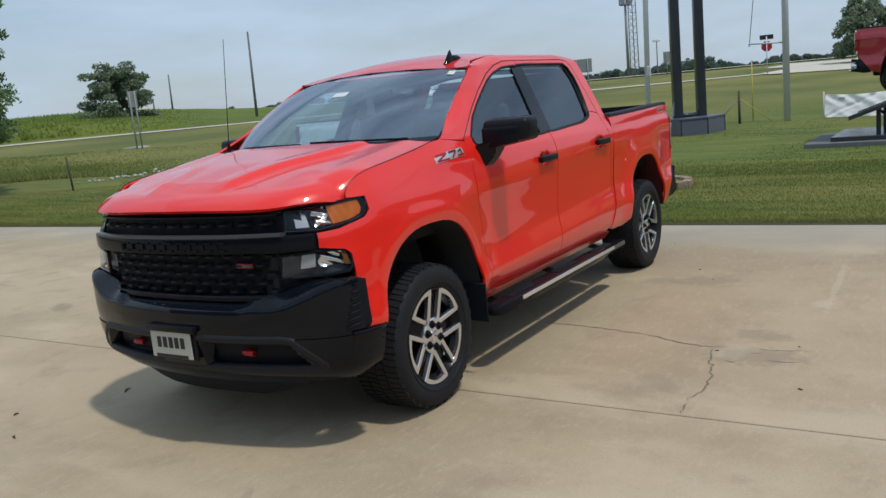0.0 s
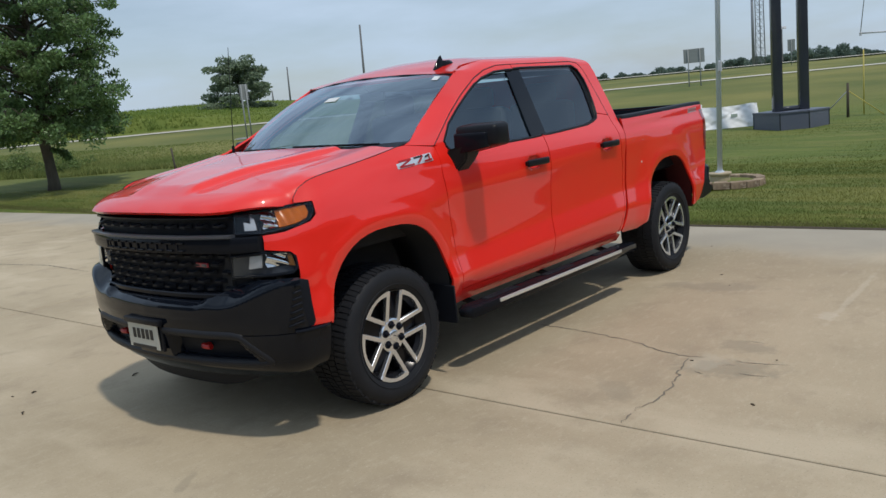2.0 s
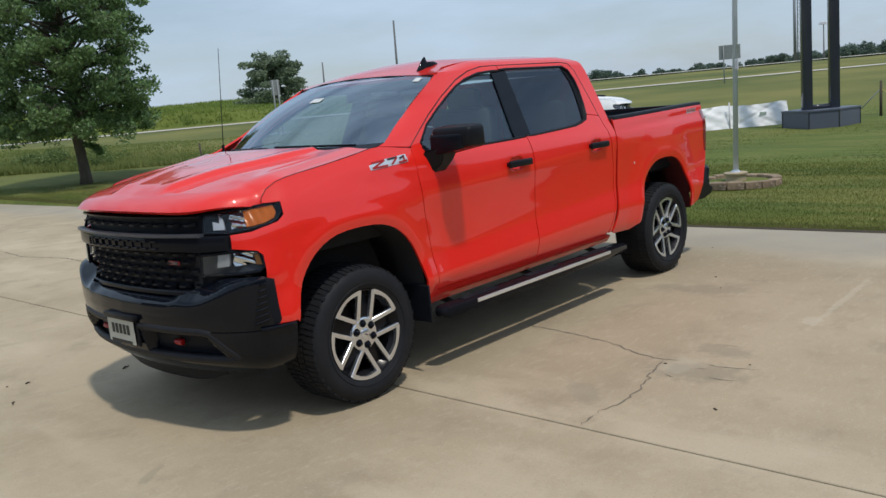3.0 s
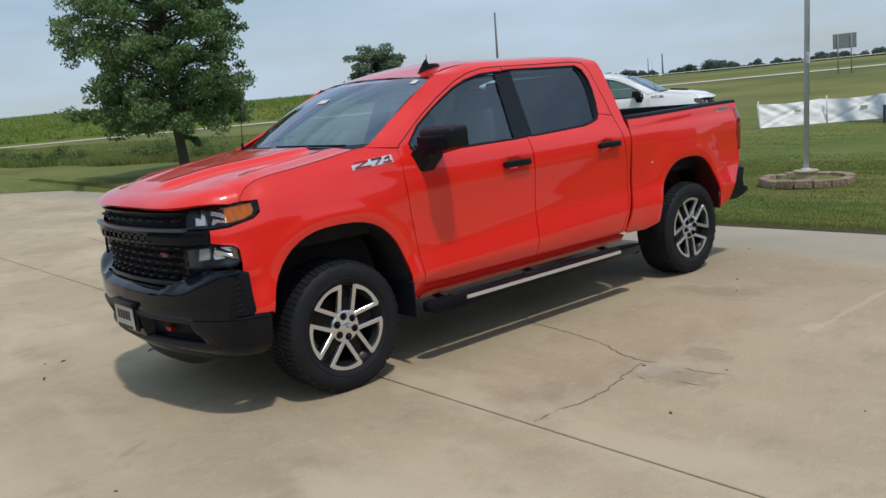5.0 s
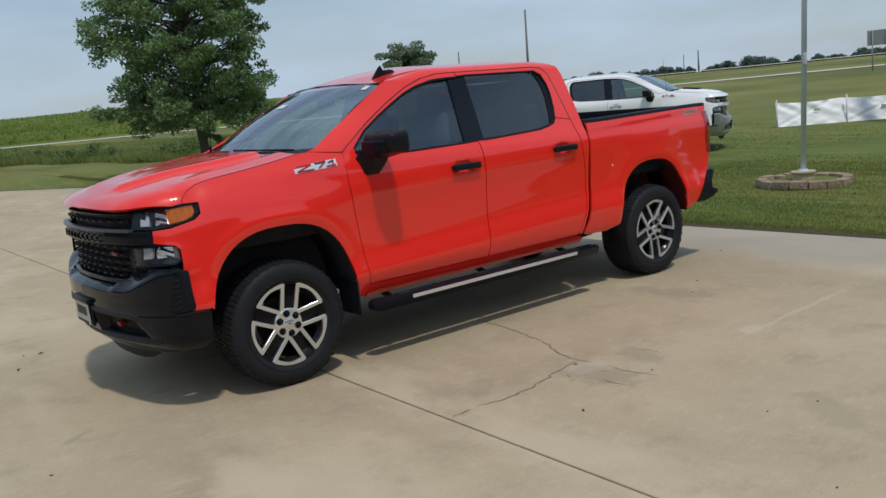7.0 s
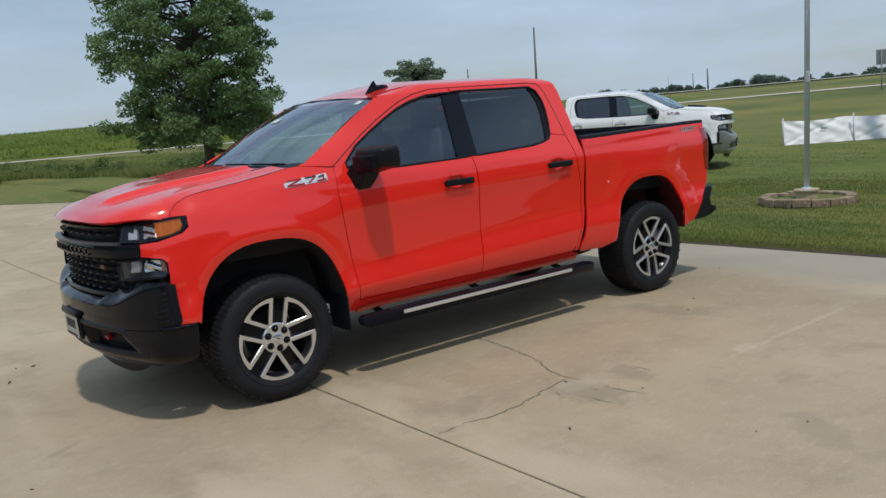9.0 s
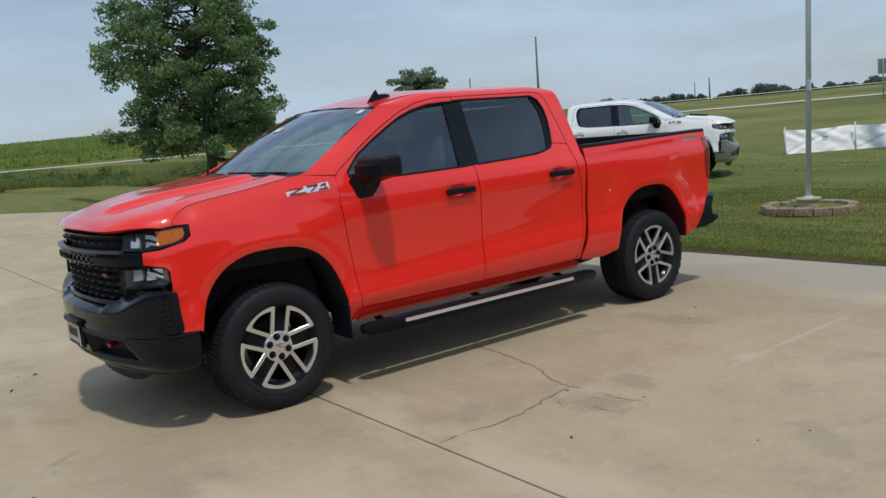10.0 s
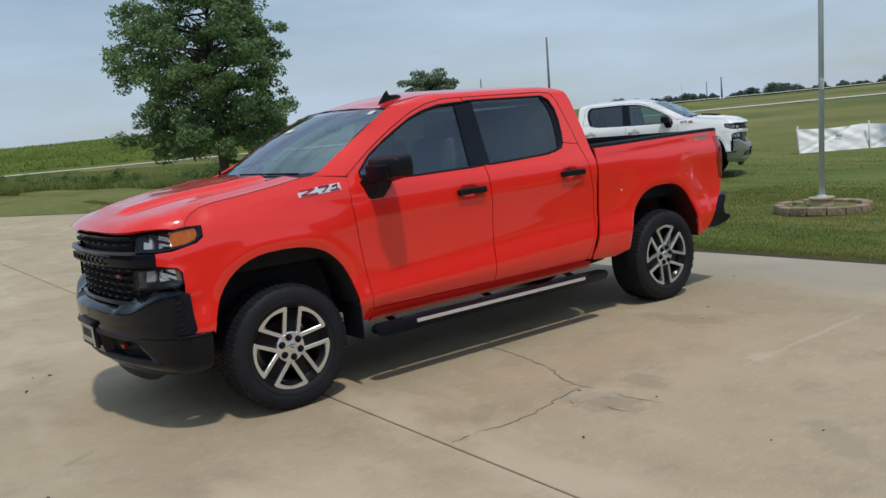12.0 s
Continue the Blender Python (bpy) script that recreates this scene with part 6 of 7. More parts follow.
def build_yard():
    yard = thing("concrete_yard", (0, 0, 0), "pale tan concrete yard with joints and cracks", "pavement", kind="structure")
    gap = 0.014
    for x0, x1 in ((-17.25, -11.25), (-11.25, -5.5), (-5.5, 0.25), (0.25, EDGE)):
        for y0, y1 in ((-26, -20), (-20, -14), (-14, -8), (-8, 4.6), (4.6, 10.6), (10.6, 16.6), (16.6, 25), (25, 30), (30, 38)):
            bm = box_bm((x1 - x0 - gap, y1 - y0 - gap, 0.15), ((x0 + x1) / 2, (y0 + y1) / 2, -0.075), 0.004, 1)
            if x1 == EDGE and y0 >= 23:
                for v in bm.verts:
                    if v.co.x > x0 + 1:
                        v.co.x -= 0.36 * max(0.0, v.co.y - 25)
            part("slab", bm, CONCRETE, yard, smooth=False)
    part("joint_bed", box_bm((22.9, 63.8, 0.02), (-5.8, 6, -0.035)), CRACK, yard)
    rng = np.random.default_rng(5)

    def crack(name_, pts, w):
        bm = bmesh.new()
        rows = []
        fine_pts = []
        for (xa, ya), (xb, yb) in zip(pts, pts[1:]):
            n = max(2, int(math.hypot(xb - xa, yb - ya) / 0.035))
            for i in range(n):
                t = i / n
                fine_pts.append((xa + (xb - xa) * t + rng.normal(0, 0.008), ya + (yb - ya) * t + rng.normal(0, 0.008)))
        fine_pts.append(pts[-1])
        for i, (x, y) in enumerate(fine_pts):
            k = 0.8 * w * rng.uniform(0.25, 1.2) * min(1, 0.3 + 4 * min(i, len(fine_pts) - 1 - i) / len(fine_pts))
            a, b = fine_pts[max(0, i - 1)], fine_pts[min(len(fine_pts) - 1, i + 1)]
            d = Vector((b[0] - a[0], b[1] - a[1], 0)).normalized()
            n = Vector((-d.y, d.x, 0))
            rows.append([bm.verts.new(Vector((x, y, 0.0022)) + n * k), bm.verts.new(Vector((x, y, 0.0022)) - n * k)])
        for p, q in zip(rows, rows[1:]):
            bm.faces.new((p[0], p[1], q[1], q[0]))
        bmesh.ops.recalc_face_normals(bm, faces=bm.faces)
        part(name_, bm, CRACK, yard, "dark meandering crack", smooth=False)

    crack("crack", [(1.72, -0.70), (1.71, -1.00), (1.68, -1.25), (1.61, -1.56), (1.54, -1.74), (1.46, -1.90), (1.42, -2.08), (1.45, -2.22)], 0.008)
    crack("crack", [(1.44, -2.40), (1.43, -2.48), (1.46, -2.63), (1.49, -2.72)], 0.004)
    crack("crack", [(1.40, -2.13), (1.17, -2.17), (0.90, -2.25), (0.66, -2.27), (0.50, -2.23), (0.46, -2.24)], 0.008)
    crack("crack", [(0.42, -2.235), (0.33, -2.245), (0.28, -2.25)], 0.008)
    crack("crack", [(1.17, -2.26), (1.15, -2.33)], 0.004)
    crack("crack", [(1.24, -2.50), (1.22, -2.60), (1.25, -2.68)], 0.004)
    crack("crack", [(1.34, -2.36), (1.36, -2.44)], 0.004)
    crack("crack", [(1.84, -2.28), (1.86, -2.40), (1.84, -2.47)], 0.003)
    crack("crack", [(4.6, -1.15), (4.72, -1.22), (4.80, -1.20)], 0.005)
    crack("crack", [(1.8, 6.2), (1.9, 7.5), (1.7, 8.6), (1.85, 10.0)], 0.016)
    # specks, bits of bark and leaf on the concrete
    for k in range(34):
        x, y = rng.uniform(-3.5, 5.5), rng.uniform(-4.5, 3.5)
        if -0.9 < x < 4.6 and -0.95 < y < 0.95:
            continue
        s = rng.uniform(0.004, 0.012)
        bm = box_bm((s * 2.4, s, 0.004), (x, y, 0.0025), rot=None)
        bmesh.ops.rotate(bm, cent=(x, y, 0), matrix=Matrix.Rotation(rng.uniform(0, 3.1), 3, "Z"), verts=bm.verts)
        ob = part("debris", bm, SOIL, yard, smooth=False)
    for x, y, s, a in ((-0.435, 1.245, 0.022, 0.5), (-1.245, 1.22, 0.016, 1.1), (-1.0, 1.6, 0.011, 0.2)):  # a stick and two bits of bark
        bm = tube_bm([(x - s * 1.6, y, 0.006), (x, y + 0.3 * s, 0.009), (x + s * 1.6, y - 0.2 * s, 0.006)], [0.004, 0.006, 0.003], 6)
        bmesh.ops.rotate(bm, cent=(x, y, 0), matrix=Matrix.Rotation(a, 3, "Z"), verts=bm.verts)
        part("debris", bm, SOIL, yard)
    # a strip of bare earth where the lawn meets the concrete
    bm = bmesh.new()
    rows = []
    for k in range(260):
        y = -14 + k * 0.15
        w = max(0.01, 0.07 + 0.07 * noise.noise((y * 0.9, 3.1, 0)) + 0.04 * noise.noise((y * 4, 1.1, 0)))
        rows.append([bm.verts.new((EDGE - 0.004 - 0.12 * w, y, 0.003)), bm.verts.new((EDGE + 0.02 + w * 0.4, y, 0.014)), bm.verts.new((EDGE + 0.06 + 1.3 * w, y, -0.022))])
    for p, q in zip(rows, rows[1:]):
        bm.faces.new((p[0], p[1], q[1], q[0]))
        bm.faces.new((p[1], p[2], q[2], q[1]))
    bmesh.ops.recalc_face_normals(bm, faces=bm.faces)
    tagged(link_mesh("soil_edge", bm, SOIL, smooth=True), "dark bare earth along the lawn's edge", "soil", kind="structure")


build_yard()


def build_verge():
    """Lawn where the concrete bends away: it climbs from the concrete's edge to the lawn beyond."""
    bm = bmesh.new()
    rows = []
    for k in range(81):
        y = 25 + 0.5 * k
        edge = 6.02 - 0.36 * (y - 25) if y < 38.1 else -40.0
        row = []
        for i in range(17):
            x = edge + (6.9 - edge) * (i / 16) ** (1.0 if y < 38.1 else 0.5)
            rise = max(smoothstep(38, 45, y), smoothstep(max(edge, 1.3), 6.5, x))
            row.append(bm.verts.new((x, y, 0.012 * (1 - rise) + (land(x, y) + (0.02 if i < 15 else -0.10)) * rise)))
        rows.append(row)
    for p, q in zip(rows, rows[1:]):
        for i in range(16):
            bm.faces.new((p[i], p[i + 1], q[i + 1], q[i]))
    tagged(link_mesh("lawn_verge", bm, TURF, smooth=True), "mown grass verge beyond the concrete's bend", "lawn", kind="structure")


build_verge()


# ---------------------------------------------------------------- roads


def ribbon(name_, d0, d1, s0, s1, lift, mat, label, category="road"):
    bm = bmesh.new()
    rows = []
    n = int(abs(s1 - s0) / 6) + 2
    for k in range(n):
        s = s0 + (s1 - s0) * k / (n - 1)
        row = []
        for i in range(5):
            d = d0 + (d1 - d0) * i / 4
            x, y = (d - s) * 0.7071, (d + s) * 0.7071
            row.append(bm.verts.new((x, y, land(x, y) + lift)))
        rows.append(row)
    for p, q in zip(rows, rows[1:]):
        for i in range(4):
            bm.faces.new((p[i], p[i + 1], q[i + 1], q[i]))
    bmesh.ops.recalc_face_normals(bm, faces=bm.faces)
    tagged(link_mesh(name_, bm, mat, smooth=True), label, category, kind="structure")


ribbon("road", 57.0, 61.0, -150, 240, 0.035, ROAD, "pale concrete frontage road across the field")
ribbon("highway", 92.0, 104.0, -260, -4, 0.12, ROAD, "pale concrete highway on a low embankment")


def build_junction():
    """The wide pale mouth where a side road meets the highway."""
    bm = bmesh.new()
    rows = []
    for i in range(14):
        x = 67.5 + 3.1 * i
        edge = 9.5 + 0.17 * (x - 67) + 1.2 * math.sin(i * 0.9)
        rows.append([bm.verts.new((x, y, land(x, y) + 0.05)) for y in [edge - (edge + 14) * j / 8 for j in range(9)]])
    for p, q in zip(rows, rows[1:]):
        for j in range(8):
            bm.faces.new((p[j], p[j + 1], q[j + 1], q[j]))
    bmesh.ops.recalc_face_normals(bm, faces=bm.faces)
    for f in bm.faces:
        if f.normal.z < 0:
            f.normal_flip()
    tagged(link_mesh("road_junction", bm, ROAD, smooth=True), "pale gravel junction beside the highway", "road", kind="structure")


build_junction()


# ---------------------------------------------------------------- lawn, weeds, field


def build_grass():
    rng = np.random.default_rng(3)
    pts = []
    def lawn(count, start, reach, power, tall, wide):
        x = EDGE + start + reach * rng.uniform(0, 1, count) ** power
        y = rng.uniform(-6.5 - 0.25 * (x - EDGE), np.maximum(27 - 1.5 * (x - EDGE), 10 + 1.25 * (x - EDGE)))
        ok = (x + y) * 0.7071 < 12 + 15 * rng.uniform(0, 1, count) ** 0.7
        return blade_field(rng, list(zip(x[ok], y[ok])), tall, wide, 0.5)

    v, f = lawn(330000, 0.05, 7.0, 1.4, 0.034, 0.0065)
    v2, f2 = lawn(130000, 5.0, 24.0, 1.3, 0.018, 0.022)
    stuff("grass", v + v2, f + [[i + len(v) for i in t] for t in f2], BLADE, "mown lawn grass beside the concrete", "grass")
    # ragged fringe along the concrete
    x = EDGE + 0.02 + 0.42 * rng.uniform(0, 1, 34000) ** 1.3
    y = rng.uniform(-8, 30, 34000)
    v, f = blade_field(rng, list(zip(x, y)), 0.045, 0.008, 0.7)
    stuff("grass_fringe", v, f, DRY_BLADE, "ragged fringe of dry grass overhanging the concrete edge", "grass")

    # tall weeds behind the mown lawn, thinning into rough grass towards the road
    n = 130000
    s = rng.uniform(1, 80, n)
    back = rng.uniform(0, 1, n) ** 1.3
    d = 22.3 + 0.48 * s + 0.5 * np.sin(s * 0.35) + 0.3 * np.sin(s * 1.1) + back * 15.0
    keep = d < 55.5
    d, s, back = d[keep], s[keep], back[keep]
    lump = np.array([noise.noise((a * 0.30, b * 0.22, 0)) + 0.6 * noise.noise((a * 0.9, b * 0.7, 4)) for a, b in zip(d, s)])
    low = np.clip(1.05 - 1.6 * back, 0.16, 1) * np.clip((s - 1) / 15, 0.12, 1)
    v, f = blade_field(rng, list(zip((d - s) * 0.7071, (d + s) * 0.7071)), 0.62, 0.055, 0.35, heights=(0.75 + 0.55 * lump) * low)
    stuff("weeds", v, f, WEED, "tall rough weeds beyond the mown lawn", "weeds")
    # leafy bushes standing in the weeds
    centres, sizes = [], []
    for k in range(46):
        ss = rng.uniform(11, 46)
        dd = 23.0 + 0.48 * ss + rng.uniform(0.0, 2.2)
        xx, yy = (dd - ss) * 0.7071, (dd + ss) * 0.7071
        tall = rng.uniform(0.45, 1.0)
        for j in range(9):
            q = rng.uniform(0, 1)
            centres.append((xx + rng.normal(0, 0.55) * (1.1 - q), yy + rng.normal(0, 0.55) * (1.1 - q), land(xx, yy) + tall * (0.1 + 0.8 * q)))
            sizes.append(rng.uniform(0.20, 0.36))
    v, f = leaf_cloud(rng, centres, sizes, 60, 0.060)
    stuff("bushes", v, f, BUSH_LEAF, "dark green bushes among the weeds", "bushes")
    # crop on the rise past the road: a bumpy canopy with leaf tips standing out of it
    def canopy(d, s):
        x, y = (d - s) * 0.7071, (d + s) * 0.7071
        h = (0.05 + 0.95 * smoothstep(-2, 18, s)) * smoothstep(63.5, 64.6, d)
        return (x, y, land(x, y) + h * (1.0 + 0.16 * noise.noise((d * 0.5, s * 0.5, 1)) + 0.10 * noise.noise((d * 1.7, s * 1.7, 2))) - 0.02)

    ds = [63.4 + 0.35 * k for k in range(12)] + [68 + 1.1 * k for k in range(50)]
    ss = [-14 + 0.85 * k for k in range(146)]
    verts = [canopy(d, s) for d in ds for s in ss]
    faces = [(i * 146 + j, (i + 1) * 146 + j, (i + 1) * 146 + j + 1, i * 146 + j + 1) for i in range(len(ds) - 1) for j in range(145)]
    n = 50000
    d = 63.8 + 50 * rng.uniform(0, 1, n) ** 1.8
    s = rng.uniform(-12, 108, n)
    tips, tri = blade_field(rng, list(zip((d - s) * 0.7071, (d + s) * 0.7071)), 0.34, 0.14, 0.5, heights=np.array([0.15 + 0.85 * smoothstep(-2, 18, q) for q in s]))
    lift = [canopy(a, b)[2] - land((a - b) * 0.7071, (a + b) * 0.7071) - 0.06 for a, b in zip(d, s)]
    tips = [(x, y, z + lift[i // 3]) for i, (x, y, z) in enumerate(tips)]
    base = len(verts)
    stuff("crop_field", verts + tips, faces + [tuple(i + base for i in t) for t in tri], CROP, "yellow-green field of tall crop on the rise", "field")
    # far woods along the horizon
    centres, sizes = [], []
    for k in range(470):
        a = math.radians(rng.uniform(-12, 47))
        r = rng.uniform(215, 330)
        h = 2.6 + 1.9 * noise.noise((math.degrees(a) * 0.35, 0.3, 0)) + 1.2 * noise.noise((math.degrees(a) * 1.3, 4.3, 0)) + rng.uniform(-0.5, 0.9)
        h = 0.88 * max(1.3, h) * r / 250
        xx, yy = -3 + r * math.cos(a), -5 + r * math.sin(a)
        wide = h * rng.uniform(0.45, 0.8)
        for j in range(9):  # one crown out of nine lobes
            q, b = rng.uniform(0.0, 1.0), rng.uniform(0, 2 * math.pi)
            lobe = wide * (1.0 - 0.65 * q) * rng.uniform(0.3, 1.0)
            centres.append((xx + lobe * math.cos(b), yy + lobe * math.sin(b), land(xx, yy) + h * (0.15 + 0.75 * q)))
            sizes.append(h * rng.uniform(0.22, 0.36))
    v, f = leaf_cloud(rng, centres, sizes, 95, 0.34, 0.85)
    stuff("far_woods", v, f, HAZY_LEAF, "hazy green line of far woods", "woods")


build_grass()
build_tree()
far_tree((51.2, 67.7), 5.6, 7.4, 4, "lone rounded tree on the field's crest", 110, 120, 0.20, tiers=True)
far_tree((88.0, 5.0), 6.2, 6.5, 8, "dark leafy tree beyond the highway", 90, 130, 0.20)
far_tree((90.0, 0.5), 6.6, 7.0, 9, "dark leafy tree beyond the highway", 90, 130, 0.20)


# ---------------------------------------------------------------- flagpole and its stone ring


def build_flagpole():
    x, y = 9.83, 0.98
    pole = thing("flagpole", (x, y, 0), "tall grey metal flagpole in a concrete collar", "flagpole")
    lean = Vector((0.020, -0.015, 0))
    part("shaft", tube_bm([(0, 0, 0.05), tuple(lean * 4 + Vector((0, 0, 4))), tuple(lean * 9 + Vector((0, 0, 9)))], [0.041, 0.038, 0.030], 16), GALVANISED, pole)
    part("collar", lathe_bm([(0.0, 0.200), (0.175, 0.200), (0.185, 0.188), (0.180, 0.165), (0.155, 0.150), (0.165, -0.05), (0.0, -0.05)], 28, "Z"), CONCRETE, pole, "round concrete collar", angle=30)
    part("flange", lathe_bm([(0.0, 0.225), (0.065, 0.225), (0.075, 0.20), (0.0, 0.20)], 20, "Z"), GALVANISED, pole)
    part("cleat", join_bm(box_bm((0.03, 0.05, 0.16), (-0.03, -0.075, 1.88), 0.008, 1), tube_bm([(-0.04, -0.10, 1.80), (-0.04, -0.10, 1.96)], 0.012, 6)), LAMP_STEEL, pole, "dark rope cleat")
    part("halyard", tube_bm([(-0.03, -0.09, 1.9), (0.02, -0.12, 4.0), (0.12, -0.20, 9)], 0.006, 5), GALVANISED, pole)
    ring = thing("stone_ring", (x + 0.035, y + 0.015, 0), "low ring of tan concrete blocks round the flagpole", "stone ring")
    rng = random.Random(4)
    mesh = None
    for k in range(16):
        a = 2 * math.pi * k / 16
        if mesh is None:
            bm = bmesh.new()
            pts = [(-0.124, -0.085), (0.124, -0.085), (0.103, 0.065), (-0.103, 0.065)]
            low = [bm.verts.new((px, py, 0)) for px, py in pts]
            top = [bm.verts.new((px * 0.99, py * 0.93, 0.118)) for px, py in pts]
            bm.faces.new(low[::-1])
            bm.faces.new(top)
            for i in range(4):
                bm.faces.new((low[i], low[(i + 1) % 4], top[(i + 1) % 4], top[i]))
            bmesh.ops.bevel(bm, geom=bm.edges[:], offset=0.009, segments=1, affect="EDGES")
            ob = part("block", bm, BLOCK, ring, smooth=False)
            mesh = ob.data
        else:
            ob = new("block", mesh)
            ob.parent = ring
        ob.matrix_basis = pose(0.605 * math.cos(a), 0.605 * math.sin(a), rng.uniform(-0.035, -0.005), rng.uniform(-2, 2), rng.uniform(-2, 2), math.degrees(a) + 90 + rng.uniform(-3, 3))
    part("soil_bed", lathe_bm([(0.0, 0.07), (0.4, 0.06), (0.54, 0.045), (0.54, -0.02), (0.0, -0.02)], 24, "Z"), TURF, ring)


build_flagpole()


# ---------------------------------------------------------------- sign columns on a clad base


def build_sign_base():
    sign = thing("sign_columns", (21.75, 3.55, 0.08), "tall black sign columns on a blue-grey clad base", "sign")
    plan = [(-0.95, 0.02), (-0.46, -0.62), (0.56, -0.86), (1.0, -0.40), (0.95, 0.75), (-0.25, 1.0)]
    bm = bmesh.new()
    low = [bm.verts.new((x, y, -0.1)) for x, y in plan]
    top = [bm.verts.new((x, y, 0.46)) for x, y in plan]
    for i in range(6):
        bm.faces.new((low[i], low[(i + 1) % 6], top[(i + 1) % 6], top[i]))
    bm.faces.new(top)
    part("base", bm, BLUE_STEEL, sign, "blue-grey clad base", smooth=False)
    cap = bmesh.new()
    a = [cap.verts.new((x * 1.03, y * 1.03, 0.46)) for x, y in plan]
    b = [cap.verts.new((x * 1.03, y * 1.03, 0.50)) for x, y in plan]
    for i in range(6):
        cap.faces.new((a[i], a[(i + 1) % 6], b[(i + 1) % 6], b[i]))
    cap.faces.new(b)
    cap.faces.new(a[::-1])
    part("base_cap", cap, BLUE_STEEL, sign, smooth=False)
    for i in range(6):
        x, y = plan[i]
        part("corner_trim", box_bm((0.03, 0.03, 0.56), (x, y, 0.18)), COLUMN_BLACK, sign)
    for (x, y) in ((-0.27, 0.30), (0.40, -0.22)):
        col = join_bm(box_bm((0.26, 0.26, 10.5), (x, y, 5.7), 0.02, 2, rot=None))
        bmesh.ops.rotate(col, cent=(x, y, 0), matrix=Matrix.Rotation(radians(33), 3, "Z"), verts=col.verts)
        part("column", col, COLUMN_BLACK, sign, "black painted steel column")
    part("cross_beam", tube_bm([(-0.27, 0.30, 0.56), (0.40, -0.22, 0.56)], 0.07, 8), COLUMN_BLACK, sign)


build_sign_base()


# ---------------------------------------------------------------- lamp pole, guy wires, banners


def build_lamp_pole():
    x, y = 24.76, 1.34
    pole = thing("lamp_pole", (x, y, land(x, y)), "grey steel pole with a side arm and rope", "pole")
    part("shaft", tube_bm([(0, 0, -0.1), (0.0, 0, 5), (0.05, -0.04, 10)], [0.108, 0.100, 0.085], 16), LAMP_STEEL, pole)
    part("arm", tube_bm([(0.0, 0.0, 2.45), (-0.17, 1.05, 2.5)], 0.025, 8), LAMP_STEEL, pole, "thin side arm")
    part("rope", tube_bm([(-0.17, 1.05, 2.5), (-0.1, 0.9, 4.0), (-0.05, 0.6, 7.0), (0.0, 0.2, 9.9)], 0.012, 5), SIGN_BACK, pole, "thin slack rope")
    part("arm_clip", box_bm((0.06, 0.06, 0.10), (-0.17, 1.05, 2.48), 0.01, 1), LAMP_STEEL, pole)
    x, y = 24.54, 2.75
    post = thing("fence_post", (x, y, land(x, y)), "short dark wooden post with two pale guy wires", "post")
    part("stake", tube_bm([(0, 0, -0.1), (0.01, 0, 1.05)], [0.045, 0.038], 8), BARK, post)
    for dx, dy in ((0.25, -0.95), (-0.1, 0.75)):
        part("guy_wire", tube_bm([(0, 0, 0.82), (dx, dy, 0.02)], 0.016, 6), YELLOW_TUBE if dy < 0 else SIGN_BACK, post)
    mark = thing("marker_pole", (25.6, 2.55, land(25.6, 2.55)), "thin yellow marker tube standing in grass", "pole")
    part("tube", tube_bm([(0, 0, -0.05), (0.01, 0, 2.0)], 0.020, 8), YELLOW_TUBE, mark)
    stake = thing("stake", (11.16, 18.52, land(11.16, 18.52)), "thin dark stake in the grass", "stake")
    part("rod", tube_bm([(0, 0, -0.05), (-0.05, 0.03, 1.0)], 0.03, 6), BARK, stake)


build_lamp_pole()


def build_banner(name_, ends, tall, label, prints):
    (xa, ya), (xb, yb) = ends
    ban = thing(name_, (xa, ya, land(xa, ya)), label, "banner")
    length = math.hypot(xb - xa, yb - ya)
    ux, uy = (xb - xa) / length, (yb - ya) / length
    n, m = int(length / 0.05), 14
    bm = bmesh.new()
    grid = []
    for i in range(n + 1):
        s = length * i / n
        row = []
        for j in range(m + 1):
            t = j / m
            sag = 0.05 * math.sin(math.pi * (s / 1.75 % 1.0)) * t
            fold = 0.03 * noise.noise((s * 1.6, t * 2.0, 5)) + 0.04 * noise.noise((s * 3.4 + t * 4.5, t * 1.2, 2)) + 0.045 * max(0, 1 - abs(s % 1.88 - 1.5 * t) / 0.10) - 0.035 * abs(noise.noise((s * 2.6 - t * 3.0, t * 1.5 + s, 9))) + 0.20 * t
            row.append(bm.verts.new((ux * s - uy * fold, uy * s + ux * fold, 0.02 + tall * t - sag + land(xa + ux * s, ya + uy * s) - land(xa, ya))))
        grid.append(row)
    for i in range(n):
        for j in range(m):
            bm.faces.new((grid[i][j], grid[i + 1][j], grid[i + 1][j + 1], grid[i][j + 1]))
    part("sheet", bm, VINYL, ban, "creased white vinyl sheet")
    for s in [k * 1.88 for k in range(int(length / 1.88) + 1)]:
        part("post", tube_bm([(ux * s, uy * s, -0.1), (ux * s, uy * s, tall + 0.10)], 0.022, 6), LAMP_STEEL, ban)
    for s, t, w, h in prints:
        part("print", box_bm((w, 0.008, h), (0, 0, 0), rot=(0, 0, math.degrees(math.atan2(uy, ux)))), PRINT_GREEN, ban, "faded printed shape").location = (ux * s + uy * (0.05 - 0.2 * t), uy * s - ux * (0.05 - 0.2 * t), tall * t)


build_banner("banner", ((20.37, 7.59), (22.75, 4.80)), 0.70, "long creased white banner along a low fence", ((1.1, 0.62, 0.16, 0.07), (2.9, 0.55, 0.20, 0.09)))
build_banner("banner", ((25.21, 0.33), (24.6, -3.4)), 0.72, "creased white banner strung between posts", ((0.5, 0.8, 0.18, 0.06),))


# ---------------------------------------------------------------- road signs, poles, tower


